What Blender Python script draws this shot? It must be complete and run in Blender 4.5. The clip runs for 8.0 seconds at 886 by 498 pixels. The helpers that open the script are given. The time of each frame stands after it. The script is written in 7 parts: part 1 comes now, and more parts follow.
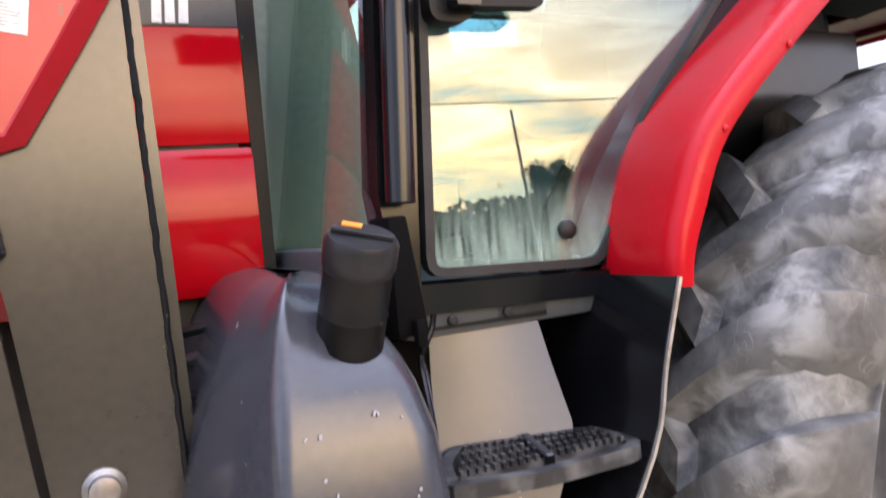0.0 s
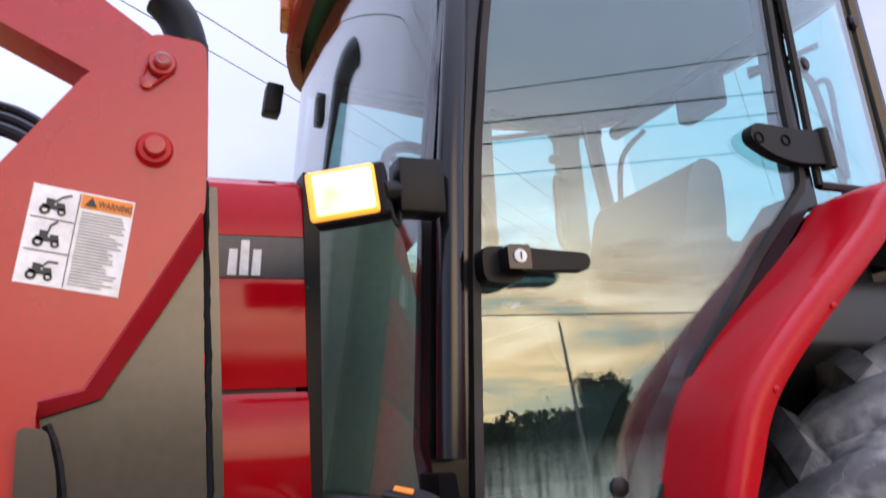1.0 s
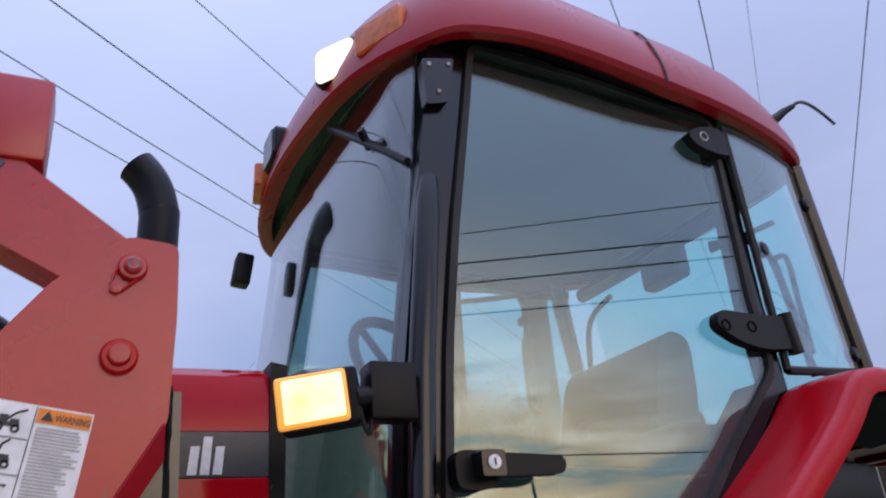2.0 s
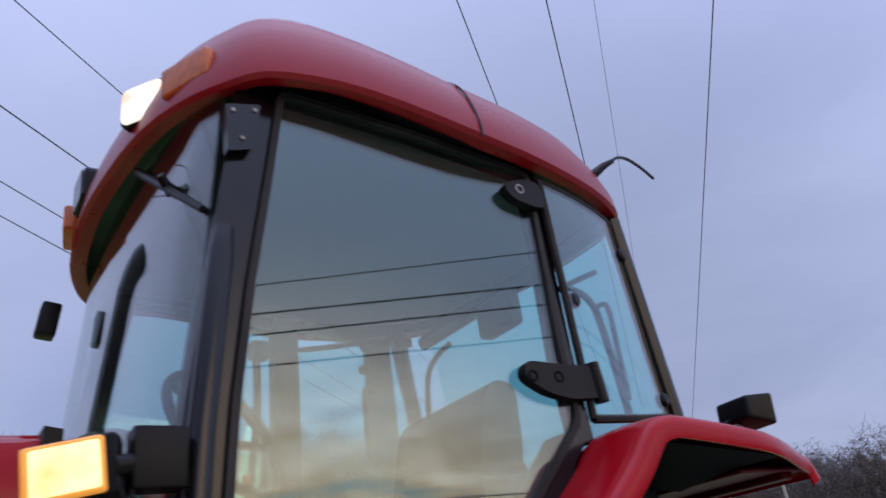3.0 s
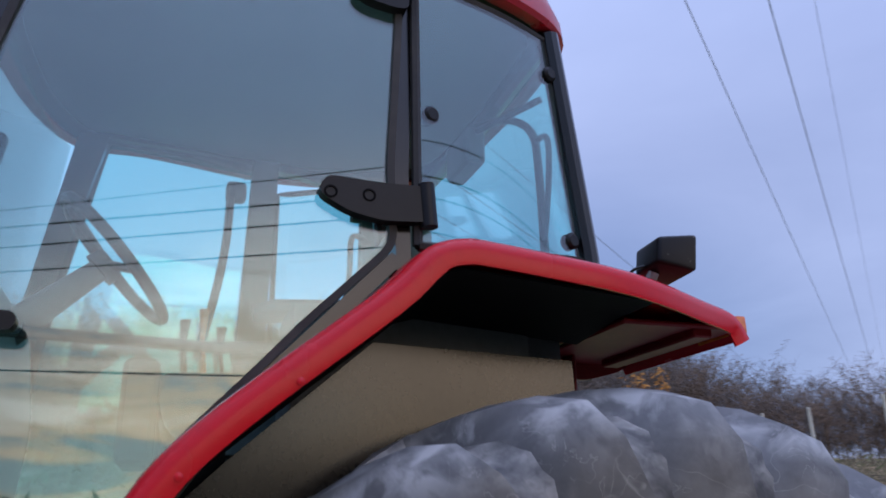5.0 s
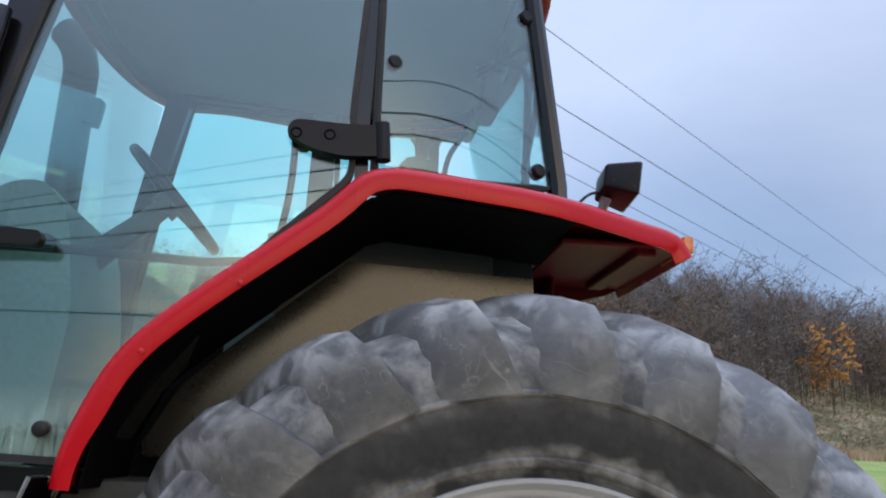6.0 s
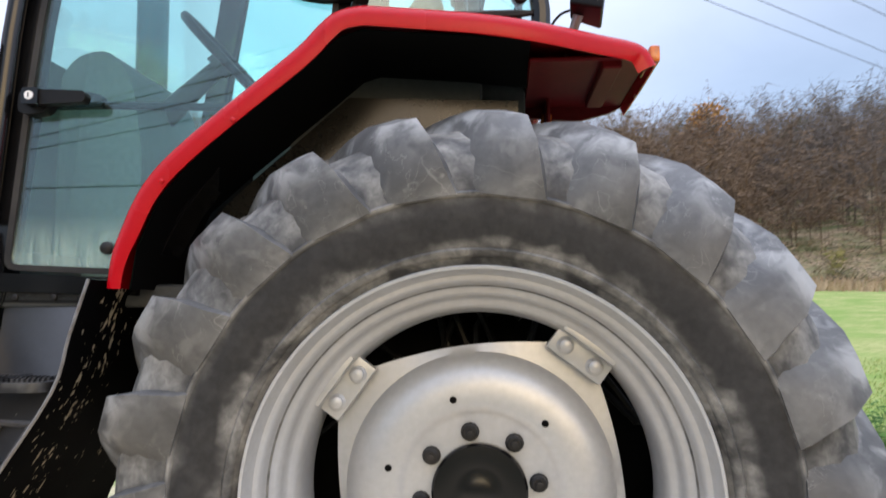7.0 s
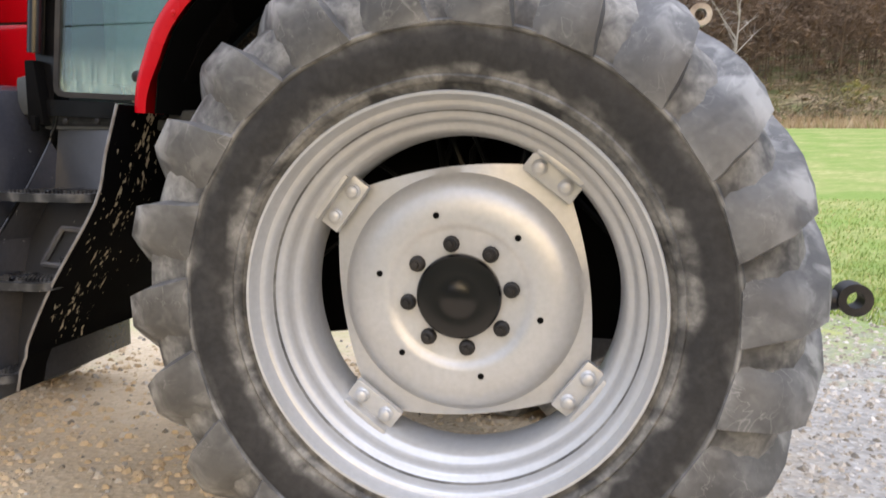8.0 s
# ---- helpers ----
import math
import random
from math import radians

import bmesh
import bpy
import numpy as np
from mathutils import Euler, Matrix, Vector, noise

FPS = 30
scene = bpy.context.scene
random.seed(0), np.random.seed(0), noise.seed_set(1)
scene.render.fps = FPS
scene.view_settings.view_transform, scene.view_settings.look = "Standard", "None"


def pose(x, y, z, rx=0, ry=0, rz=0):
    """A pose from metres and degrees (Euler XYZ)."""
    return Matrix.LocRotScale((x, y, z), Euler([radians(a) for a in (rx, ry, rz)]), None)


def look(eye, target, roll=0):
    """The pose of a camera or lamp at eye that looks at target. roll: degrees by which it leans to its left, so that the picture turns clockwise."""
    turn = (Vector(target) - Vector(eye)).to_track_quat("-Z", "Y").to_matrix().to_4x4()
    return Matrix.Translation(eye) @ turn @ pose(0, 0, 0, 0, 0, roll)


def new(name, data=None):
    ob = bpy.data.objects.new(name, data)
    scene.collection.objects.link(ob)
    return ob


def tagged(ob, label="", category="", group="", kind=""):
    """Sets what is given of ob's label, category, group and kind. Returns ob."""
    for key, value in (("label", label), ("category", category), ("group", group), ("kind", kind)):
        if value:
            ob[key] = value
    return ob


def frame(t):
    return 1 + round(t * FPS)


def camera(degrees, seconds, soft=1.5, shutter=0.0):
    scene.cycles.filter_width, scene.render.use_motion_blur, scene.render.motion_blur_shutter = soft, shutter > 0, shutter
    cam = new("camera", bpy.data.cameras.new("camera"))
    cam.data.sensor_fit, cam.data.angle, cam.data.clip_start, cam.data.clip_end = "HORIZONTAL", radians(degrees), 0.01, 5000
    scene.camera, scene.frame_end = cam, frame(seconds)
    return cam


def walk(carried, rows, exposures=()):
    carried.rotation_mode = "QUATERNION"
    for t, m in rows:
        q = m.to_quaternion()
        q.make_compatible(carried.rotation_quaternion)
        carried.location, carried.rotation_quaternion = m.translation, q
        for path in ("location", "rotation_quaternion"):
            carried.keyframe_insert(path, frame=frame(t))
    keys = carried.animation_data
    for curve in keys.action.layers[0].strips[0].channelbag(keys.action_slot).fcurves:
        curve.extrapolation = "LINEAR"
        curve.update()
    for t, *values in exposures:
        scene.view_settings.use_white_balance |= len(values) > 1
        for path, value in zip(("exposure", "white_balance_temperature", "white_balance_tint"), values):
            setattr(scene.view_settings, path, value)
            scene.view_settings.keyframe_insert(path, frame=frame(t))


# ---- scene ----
cam = camera(59.9, 8.0, soft=1.6, shutter=0.3)

PATH = [
    (0, (-1.764, -1.03, 1.411), (-0.895, 0.77, 1.346), -5.5),
    (0.5, (-1.772, -1.05, 1.439), (-0.937, 0.754, 1.655), -4.6),
    (1, (-1.786, -1.075, 1.483), (-1.011, 0.706, 1.96), -3.9),
    (1.5, (-1.798, -1.089, 1.534), (-1.033, 0.636, 2.199), -3.4),
    (1.7, (-1.799, -1.093, 1.561), (-1.024, 0.602, 2.287), -3.6),
    (2.8, (-1.74, -1.12, 1.625), (-0.68, 0.332, 2.501), -9.2),
    (3, (-1.651, -1.154, 1.609), (-0.562, 0.283, 2.474), -8.8),
    (3.5, (-1.435, -1.206, 1.606), (-0.328, 0.249, 2.417), -7.3),
    (4, (-1.228, -1.133, 1.589), (-0.151, 0.375, 2.342), -6.0),
    (4.5, (-1.027, -1.145, 1.578), (-0.091, 0.482, 2.27), -4.9),
    (4.7, (-0.928, -1.202, 1.543), (-0.099, 0.492, 2.208), -3.7),
    (5.8, (-0.437, -1.52, 1.355), (-0.168, 0.377, 1.927), 2.4),
    (6, (-0.367, -1.608, 1.346), (-0.128, 0.307, 1.869), 1.6),
    (6.5, (-0.163, -1.785, 1.265), (-0.062, 0.189, 1.573), 0.7),
    (7, (0.047, -1.834, 1.228), (-0.096, 0.156, 1.374), -0.2),
    (7.5, (0.213, -1.934, 1.232), (-0.074, 0.042, 1.124), 0.8),
    (8, (0.343, -1.956, 1.197), (-0.046, -0.014, 0.92), 0.2),
]
EXPOSURES = [
    (0, 1.92, 7900, 2), (1, 1.10, 7500, 5), (1.7, 0.56, 6600, 4), (3, 0.10, 6600, 5), (4.5, 0.30, 5850, 8),
    (6, 0.78, 7000, -7), (7, 1.20, 7900, -6), (8, 1.36, 8500, -4),
]
walk(cam, [(t, look(eye, target, roll)) for t, eye, target, roll in PATH], EXPOSURES)


# ---- world and sun: dusk, broken cloud, the low sun behind the camera ----
SUN_AZ = radians(164)          # compass angle of the sun, from +y towards +x
SUN_EL = radians(7)
SUNWARD = Vector((math.sin(SUN_AZ) * math.cos(SUN_EL), math.cos(SUN_AZ) * math.cos(SUN_EL), math.sin(SUN_EL)))


def build_world():
    world = bpy.data.worlds.new("dusk_sky")
    scene.world = world
    world.use_nodes = True
    nt = world.node_tree
    nt.nodes.clear()
    N, L = nt.nodes.new, nt.links.new
    out, bg = N("ShaderNodeOutputWorld"), N("ShaderNodeBackground")
    coord = N("ShaderNodeTexCoord")
    sky = N("ShaderNodeTexSky")
    sky.sky_type, sky.sun_disc = "NISHITA", False
    sky.sun_elevation, sky.sun_rotation = SUN_EL, SUN_AZ
    sky_dim = N("ShaderNodeVectorMath")
    sky_dim.operation = "SCALE"
    sky_dim.inputs["Scale"].default_value = 0.12
    L(sky.outputs[0], sky_dim.inputs[0])
    # cloud layer seen in perspective: direction divided by its height
    sep = N("ShaderNodeSeparateXYZ")
    L(coord.outputs["Generated"], sep.inputs[0])
    lift = N("ShaderNodeMath")
    lift.operation = "MAXIMUM"
    lift.inputs[1].default_value = 0.0
    L(sep.outputs[2], lift.inputs[0])
    lift2 = N("ShaderNodeMath")
    lift2.operation = "ADD"
    lift2.inputs[1].default_value = 0.09
    L(lift.outputs[0], lift2.inputs[0])
    flat = N("ShaderNodeVectorMath")
    flat.operation = "DIVIDE"
    L(coord.outputs["Generated"], flat.inputs[0])
    comb = N("ShaderNodeCombineXYZ")
    for k in range(3):
        L(lift2.outputs[0], comb.inputs[k])
    L(comb.outputs[0], flat.inputs[1])
    clouds = N("ShaderNodeTexNoise")
    clouds.inputs["Scale"].default_value = 1.05
    clouds.inputs["Detail"].default_value = 7
    clouds.inputs["Roughness"].default_value = 0.55
    clouds.inputs["Distortion"].default_value = 0.4
    L(flat.outputs[0], clouds.inputs["Vector"])
    # how far towards the sunset a direction points
    dot = N("ShaderNodeVectorMath")
    dot.operation = "DOT_PRODUCT"
    dot.inputs[1].default_value = (math.sin(SUN_AZ), math.cos(SUN_AZ), 0)
    L(coord.outputs["Generated"], dot.inputs[0])
    side = N("ShaderNodeMapRange")
    side.interpolation_type = "SMOOTHSTEP"
    side.inputs["From Min"].default_value, side.inputs["From Max"].default_value = 0.79, 0.95
    L(dot.outputs["Value"], side.inputs["Value"])
    low = N("ShaderNodeMapRange")
    low.interpolation_type = "SMOOTHSTEP"
    low.inputs["From Min"].default_value, low.inputs["From Max"].default_value = 0.60, 0.08
    L(sep.outputs[2], low.inputs["Value"])
    warm = N("ShaderNodeMath")
    warm.operation = "MULTIPLY"
    L(side.outputs[0], warm.inputs[0])
    L(low.outputs[0], warm.inputs[1])
    # cloud colour away from the sunset
    cool = N("ShaderNodeValToRGB")
    cool.color_ramp.elements[0].position, cool.color_ramp.elements[0].color = 0.30, (0.280, 0.312, 0.525, 1)
    cool.color_ramp.elements[1].position, cool.color_ramp.elements[1].color = 0.72, (0.345, 0.378, 0.61, 1)
    L(clouds.outputs[0], cool.inputs[0])
    streaks, drawn = N("ShaderNodeTexNoise"), N("ShaderNodeMapping")
    drawn.inputs["Scale"].default_value = (2.6, 2.6, 13.0)
    L(coord.outputs["Generated"], drawn.inputs[0])
    streaks.inputs["Scale"].default_value, streaks.inputs["Detail"].default_value = 1.7, 7
    streaks.inputs["Roughness"].default_value, streaks.inputs["Distortion"].default_value = 0.58, 0.7
    L(drawn.outputs[0], streaks.inputs["Vector"])
    glow = N("ShaderNodeValToRGB")
    glow.color_ramp.elements[0].position, glow.color_ramp.elements[0].color = 0.40, (0.85, 0.98, 1.1, 1)
    glow.color_ramp.elements[1].position, glow.color_ramp.elements[1].color = 0.66, (3.7, 2.80, 2.35, 1)
    mid = glow.color_ramp.elements.new(0.52)
    mid.color = (2.5, 1.62, 1.08, 1)
    # heavier cloud near the horizon, thin bright haze above it
    haze = N("ShaderNodeMath")
    haze.operation = "MULTIPLY_ADD"
    haze.inputs[1].default_value = 1.0
    L(sep.outputs[2], haze.inputs[0])
    shifted = N("ShaderNodeMath")
    shifted.operation = "SUBTRACT"
    shifted.inputs[1].default_value = 0.165
    L(streaks.outputs[0], shifted.inputs[0])
    L(shifted.outputs[0], haze.inputs[2])
    L(haze.outputs[0], glow.inputs[0])
    open_sky = N("ShaderNodeMapRange")
    open_sky.interpolation_type = "SMOOTHSTEP"
    open_sky.inputs["From Min"].default_value, open_sky.inputs["From Max"].default_value = -0.75, 0.9
    open_sky.inputs["To Min"].default_value, open_sky.inputs["To Max"].default_value = 1.0, 2.0
    L(dot.outputs["Value"], open_sky.inputs["Value"])
    lit = N("ShaderNodeVectorMath")
    lit.operation = "SCALE"
    # an overcast sky is brightest overhead
    zen, over = N("ShaderNodeMath"), N("ShaderNodeMath")
    zen.operation, over.operation = "POWER", "MULTIPLY_ADD"
    zen.inputs[1].default_value = 5.0
    L(lift.outputs[0], zen.inputs[0])
    over.inputs[1].default_value, over.inputs[2].default_value = 3.0, 1.0
    L(zen.outputs[0], over.inputs[0])
    both = N("ShaderNodeMath")
    both.operation = "MULTIPLY"
    L(over.outputs[0], both.inputs[0])
    L(open_sky.outputs[0], both.inputs[1])
    # the cloud thins towards the north-west
    thin_dot, thin, both_thin = N("ShaderNodeVectorMath"), N("ShaderNodeMapRange"), N("ShaderNodeMath")
    thin_dot.operation, both_thin.operation = "DOT_PRODUCT", "MULTIPLY"
    thin_dot.inputs[1].default_value = (-0.5, 0.866, 0)
    L(coord.outputs["Generated"], thin_dot.inputs[0])
    thin.interpolation_type = "SMOOTHSTEP"
    thin.inputs["From Min"].default_value, thin.inputs["From Max"].default_value = 0.1, 1.0
    thin.inputs["To Min"].default_value, thin.inputs["To Max"].default_value = 1.0, 1.4
    L(thin_dot.outputs["Value"], thin.inputs["Value"])
    L(both.outputs[0], both_thin.inputs[0])
    L(thin.outputs[0], both_thin.inputs[1])
    # slate-blue sky low in the north-east; unseen south-west dimmed to darken door-glass reflections
    dimmed = cool.outputs[0]
    for toward, lo, hi, tint in (((0.42, 0.906, 0), 0.88, 0.985, (0.50, 0.60, 0.72, 1)), ((-0.53, -0.848, 0), 0.80, 0.96, (0.42, 0.48, 0.52, 1))):
        dim_dot, dim_zone, slate = N("ShaderNodeVectorMath"), N("ShaderNodeMapRange"), N("ShaderNodeMix")
        dim_dot.operation, dim_zone.interpolation_type, slate.data_type, slate.blend_type = "DOT_PRODUCT", "SMOOTHSTEP", "RGBA", "MULTIPLY"
        dim_dot.inputs[1].default_value = toward
        L(coord.outputs["Generated"], dim_dot.inputs[0])
        dim_zone.inputs["From Min"].default_value, dim_zone.inputs["From Max"].default_value = lo, hi
        L(dim_dot.outputs["Value"], dim_zone.inputs["Value"])
        L(dim_zone.outputs[0], slate.inputs["Factor"])
        L(dimmed, slate.inputs["A"])
        slate.inputs["B"].default_value = tint
        dimmed = slate.outputs["Result"]
    L(dimmed, lit.inputs[0])
    L(both_thin.outputs[0], lit.inputs["Scale"])
    blend = N("ShaderNodeMix")
    blend.data_type = "RGBA"
    L(warm.outputs[0], blend.inputs["Factor"])
    L(lit.outputs[0], blend.inputs["A"])
    L(glow.outputs[0], blend.inputs["B"])
    cover = N("ShaderNodeMix")
    cover.data_type = "RGBA"
    cover.inputs["Factor"].default_value = 0.85
    L(sky_dim.outputs[0], cover.inputs["A"])
    L(blend.outputs["Result"], cover.inputs["B"])
    L(cover.outputs["Result"], bg.inputs["Color"])
    bg.inputs["Strength"].default_value = 1.0
    L(bg.outputs[0], out.inputs[0])


build_world()
sun = new("sun", bpy.data.lights.new("sun", "SUN"))
sun.data.energy, sun.data.angle, sun.data.color = 0.06, radians(40), (1.0, 0.86, 0.72)
sun.matrix_world = look(SUNWARD * 50, (0, 0, 0))

# ---- materials ----


def paint(name, color, rough=0.5, metal=0.0, vary=0.12, stain=None, stain_amount=0.3, grain=60.0, patch=4.0, bump=0.02,
          coat=0.0, spec=0.5, rough_vary=0.1, patch_edge=(0.45, 0.7), chips=None):
    """A surface with fine grain and broad stains, at real size."""
    m = bpy.data.materials.new(name)
    m.use_nodes = True
    nt = m.node_tree
    N, L = nt.nodes.new, nt.links.new
    b = nt.nodes["Principled BSDF"]
    coord = N("ShaderNodeTexCoord")
    fine, broad = N("ShaderNodeTexNoise"), N("ShaderNodeTexNoise")
    fine.inputs["Scale"].default_value, fine.inputs["Detail"].default_value = grain, 4
    broad.inputs["Scale"].default_value, broad.inputs["Detail"].default_value = patch, 6
    for n in (fine, broad):
        L(coord.outputs["Object"], n.inputs["Vector"])
    ramp = N("ShaderNodeValToRGB")
    lo = tuple(c * (1 - vary) for c in color) + (1,)
    hi = tuple(min(1, c * (1 + vary)) for c in color) + (1,)
    ramp.color_ramp.elements[0].position, ramp.color_ramp.elements[0].color = 0.3, lo
    ramp.color_ramp.elements[1].position, ramp.color_ramp.elements[1].color = 0.7, hi
    L(fine.outputs[0], ramp.inputs[0])
    last = ramp.outputs[0]
    if stain:
        where = N("ShaderNodeMapRange")
        where.inputs["From Min"].default_value, where.inputs["From Max"].default_value = patch_edge
        where.inputs["To Max"].default_value = stain_amount
        L(broad.outputs[0], where.inputs["Value"])
        mix = N("ShaderNodeMix")
        mix.data_type = "RGBA"
        L(where.outputs[0], mix.inputs["Factor"])
        L(last, mix.inputs["A"])
        mix.inputs["B"].default_value = (*stain, 1)
        last = mix.outputs["Result"]
    if chips:
        # sparse stone chips and dried specks
        speck, cut, mix = N("ShaderNodeTexNoise"), N("ShaderNodeMapRange"), N("ShaderNodeMix")
        speck.inputs["Scale"].default_value, speck.inputs["Detail"].default_value = 42, 3
        L(coord.outputs["Object"], speck.inputs["Vector"])
        cut.inputs["From Min"].default_value, cut.inputs["From Max"].default_value = 0.715, 0.74
        cut.inputs["To Max"].default_value = 0.75
        L(speck.outputs[0], cut.inputs["Value"])
        mix.data_type = "RGBA"
        L(cut.outputs[0], mix.inputs["Factor"])
        L(last, mix.inputs["A"])
        mix.inputs["B"].default_value = (*chips, 1)
        last = mix.outputs["Result"]
    L(last, b.inputs["Base Color"])
    rr = N("ShaderNodeMapRange")
    rr.inputs["To Min"].default_value = max(0.02, rough - rough_vary)
    rr.inputs["To Max"].default_value = min(1, rough + rough_vary)
    L(broad.outputs[0], rr.inputs["Value"])
    L(rr.outputs[0], b.inputs["Roughness"])
    b.inputs["Metallic"].default_value = metal
    b.inputs["Specular IOR Level"].default_value = spec
    b.inputs["Coat Weight"].default_value = coat
    b.inputs["Coat Roughness"].default_value = 0.08
    if bump:
        bp = N("ShaderNodeBump")
        bp.inputs["Strength"].default_value = min(1, bump * 10)
        bp.inputs["Distance"].default_value = bump * 0.05
        L(fine.outputs[0], bp.inputs["Height"])
        L(bp.outputs[0], b.inputs["Normal"])
    return m


def pane(name, tint, gloss=0.06, dust=False):
    """Clear tinted glass: mirror-like at a slant, see-through face on; dust has run down to its foot."""
    m = bpy.data.materials.new(name)
    m.use_nodes = True
    nt = m.node_tree
    nt.nodes.clear()
    N, L = nt.nodes.new, nt.links.new
    out, mix = N("ShaderNodeOutputMaterial"), N("ShaderNodeMixShader")
    clear, gl = N("ShaderNodeBsdfTransparent"), N("ShaderNodeBsdfGlossy")
    clear.inputs[0].default_value = (*tint, 1)
    gl.inputs["Roughness"].default_value = 0.015
    lw = N("ShaderNodeLayerWeight")
    lw.inputs[0].default_value = 0.5
    pw, ad = N("ShaderNodeMath"), N("ShaderNodeMath")
    pw.operation, ad.operation = "POWER", "MULTIPLY_ADD"
    pw.inputs[1].default_value = 4.0
    ad.inputs[1].default_value, ad.inputs[2].default_value = 0.9, gloss
    L(lw.outputs["Facing"], pw.inputs[0])
    L(pw.outputs[0], ad.inputs[0])
    L(ad.outputs[0], mix.inputs[0])
    L(clear.outputs[0], mix.inputs[1])
    L(gl.outputs[0], mix.inputs[2])
    if not dust:
        L(mix.outputs[0], out.inputs[0])
        return m
    geo, sep, where = N("ShaderNodeNewGeometry"), N("ShaderNodeSeparateXYZ"), N("ShaderNodeMapRange")
    L(geo.outputs["Position"], sep.inputs[0])
    where.inputs["From Min"].default_value, where.inputs["From Max"].default_value = 1.47, 1.32
    L(sep.outputs[2], where.inputs["Value"])
    stretch, streak = N("ShaderNodeMapping"), N("ShaderNodeTexNoise")
    stretch.inputs["Scale"].default_value = (130, 10, 9)
    streak.inputs["Scale"].default_value, streak.inputs["Detail"].default_value = 1.0, 6
    L(geo.outputs["Position"], stretch.inputs[0])
    L(stretch.outputs[0], streak.inputs["Vector"])
    film_ = N("ShaderNodeMapRange")
    film_.inputs["From Min"].default_value, film_.inputs["From Max"].default_value = 0.30, 0.85
    L(streak.outputs[0], film_.inputs["Value"])
    amount, thin = N("ShaderNodeMath"), N("ShaderNodeMath")
    amount.operation, thin.operation = "MULTIPLY", "MULTIPLY_ADD"
    L(where.outputs[0], amount.inputs[0])
    L(film_.outputs[0], amount.inputs[1])
    thin.inputs[1].default_value, thin.inputs[2].default_value = 0.70, 0.008
    L(amount.outputs[0], thin.inputs[0])
    dirt, cover = N("ShaderNodeBsdfDiffuse"), N("ShaderNodeMixShader")
    dirt.inputs[0].default_value = (0.52, 0.62, 0.52, 1)
    L(thin.outputs[0], cover.inputs[0])
    L(mix.outputs[0], cover.inputs[1])
    L(dirt.outputs[0], cover.inputs[2])
    L(cover.outputs[0], out.inputs[0])
    return m


def mud_spatter(name):
    """Black enamel flecked with dried mud in a band that the tyre throws up."""
    m = paint(name, (0.0025, 0.0025, 0.0027), 0.7, bump=0.002, spec=0.03)
    nt = m.node_tree
    N, L = nt.nodes.new, nt.links.new
    b = nt.nodes["Principled BSDF"]
    geo, sep = N("ShaderNodeNewGeometry"), N("ShaderNodeSeparateXYZ")
    L(geo.outputs["Position"], sep.inputs[0])
    # thrown up in a band along the tyre's path, run down in streaks
    off, away = N("ShaderNodeMath"), N("ShaderNodeMath")
    off.operation, away.operation = "SUBTRACT", "ABSOLUTE"
    off.inputs[1].default_value = 0.075
    L(sep.outputs[1], off.inputs[0])
    L(off.outputs[0], away.inputs[0])
    level = N("ShaderNodeMapRange")
    level.inputs["From Min"].default_value, level.inputs["From Max"].default_value = 0.0, 0.14
    level.inputs["To Min"].default_value, level.inputs["To Max"].default_value = 0.035, -0.055
    L(away.outputs[0], level.inputs["Value"])
    total = level.outputs[0]
    for scale, tall, gain in ((80.0, 0.55, 0.5), (26.0, 0.30, 0.5)):
        n, add, run = N("ShaderNodeTexNoise"), N("ShaderNodeMath"), N("ShaderNodeMapping")
        n.inputs["Scale"].default_value, n.inputs["Detail"].default_value = scale, 3
        run.inputs["Scale"].default_value = (0.6, 1.0, tall)
        L(geo.outputs["Position"], run.inputs[0])
        L(run.outputs[0], n.inputs["Vector"])
        add.operation = "MULTIPLY_ADD"
        add.inputs[1].default_value = gain
        L(n.outputs[0], add.inputs[0])
        L(total, add.inputs[2])
        total = add.outputs[0]
    cut = N("ShaderNodeMapRange")
    cut.inputs["From Min"].default_value, cut.inputs["From Max"].default_value = 0.585, 0.605
    L(total, cut.inputs["Value"])
    old = b.inputs["Base Color"].links[0].from_socket
    mix = N("ShaderNodeMix")
    mix.data_type = "RGBA"
    L(cut.outputs[0], mix.inputs["Factor"])
    L(old, mix.inputs["A"])
    mix.inputs["B"].default_value = (0.46, 0.40, 0.30, 1)
    L(mix.outputs["Result"], b.inputs["Base Color"])
    return m


def lamp_glow(name, color, strength):
    m = bpy.data.materials.new(name)
    m.use_nodes = True
    nt = m.node_tree
    b = nt.nodes["Principled BSDF"]
    coord, wave = nt.nodes.new("ShaderNodeTexCoord"), nt.nodes.new("ShaderNodeTexNoise")
    wave.inputs["Scale"].default_value = 14
    nt.links.new(coord.outputs["Object"], wave.inputs["Vector"])
    ramp = nt.nodes.new("ShaderNodeValToRGB")
    ramp.color_ramp.elements[0].color = (color[0] * 0.75, color[1] * 0.42, color[2] * 0.2, 1)
    ramp.color_ramp.elements[1].color = (*color, 1)
    ramp.color_ramp.elements[0].position, ramp.color_ramp.elements[1].position = 0.3, 0.55
    nt.links.new(wave.outputs[0], ramp.inputs[0])
    nt.links.new(ramp.outputs[0], b.inputs["Emission Color"])
    b.inputs["Emission Strength"].default_value = strength
    b.inputs["Base Color"].default_value = (*color, 1)
    b.inputs["Roughness"].default_value = 0.15
    return m


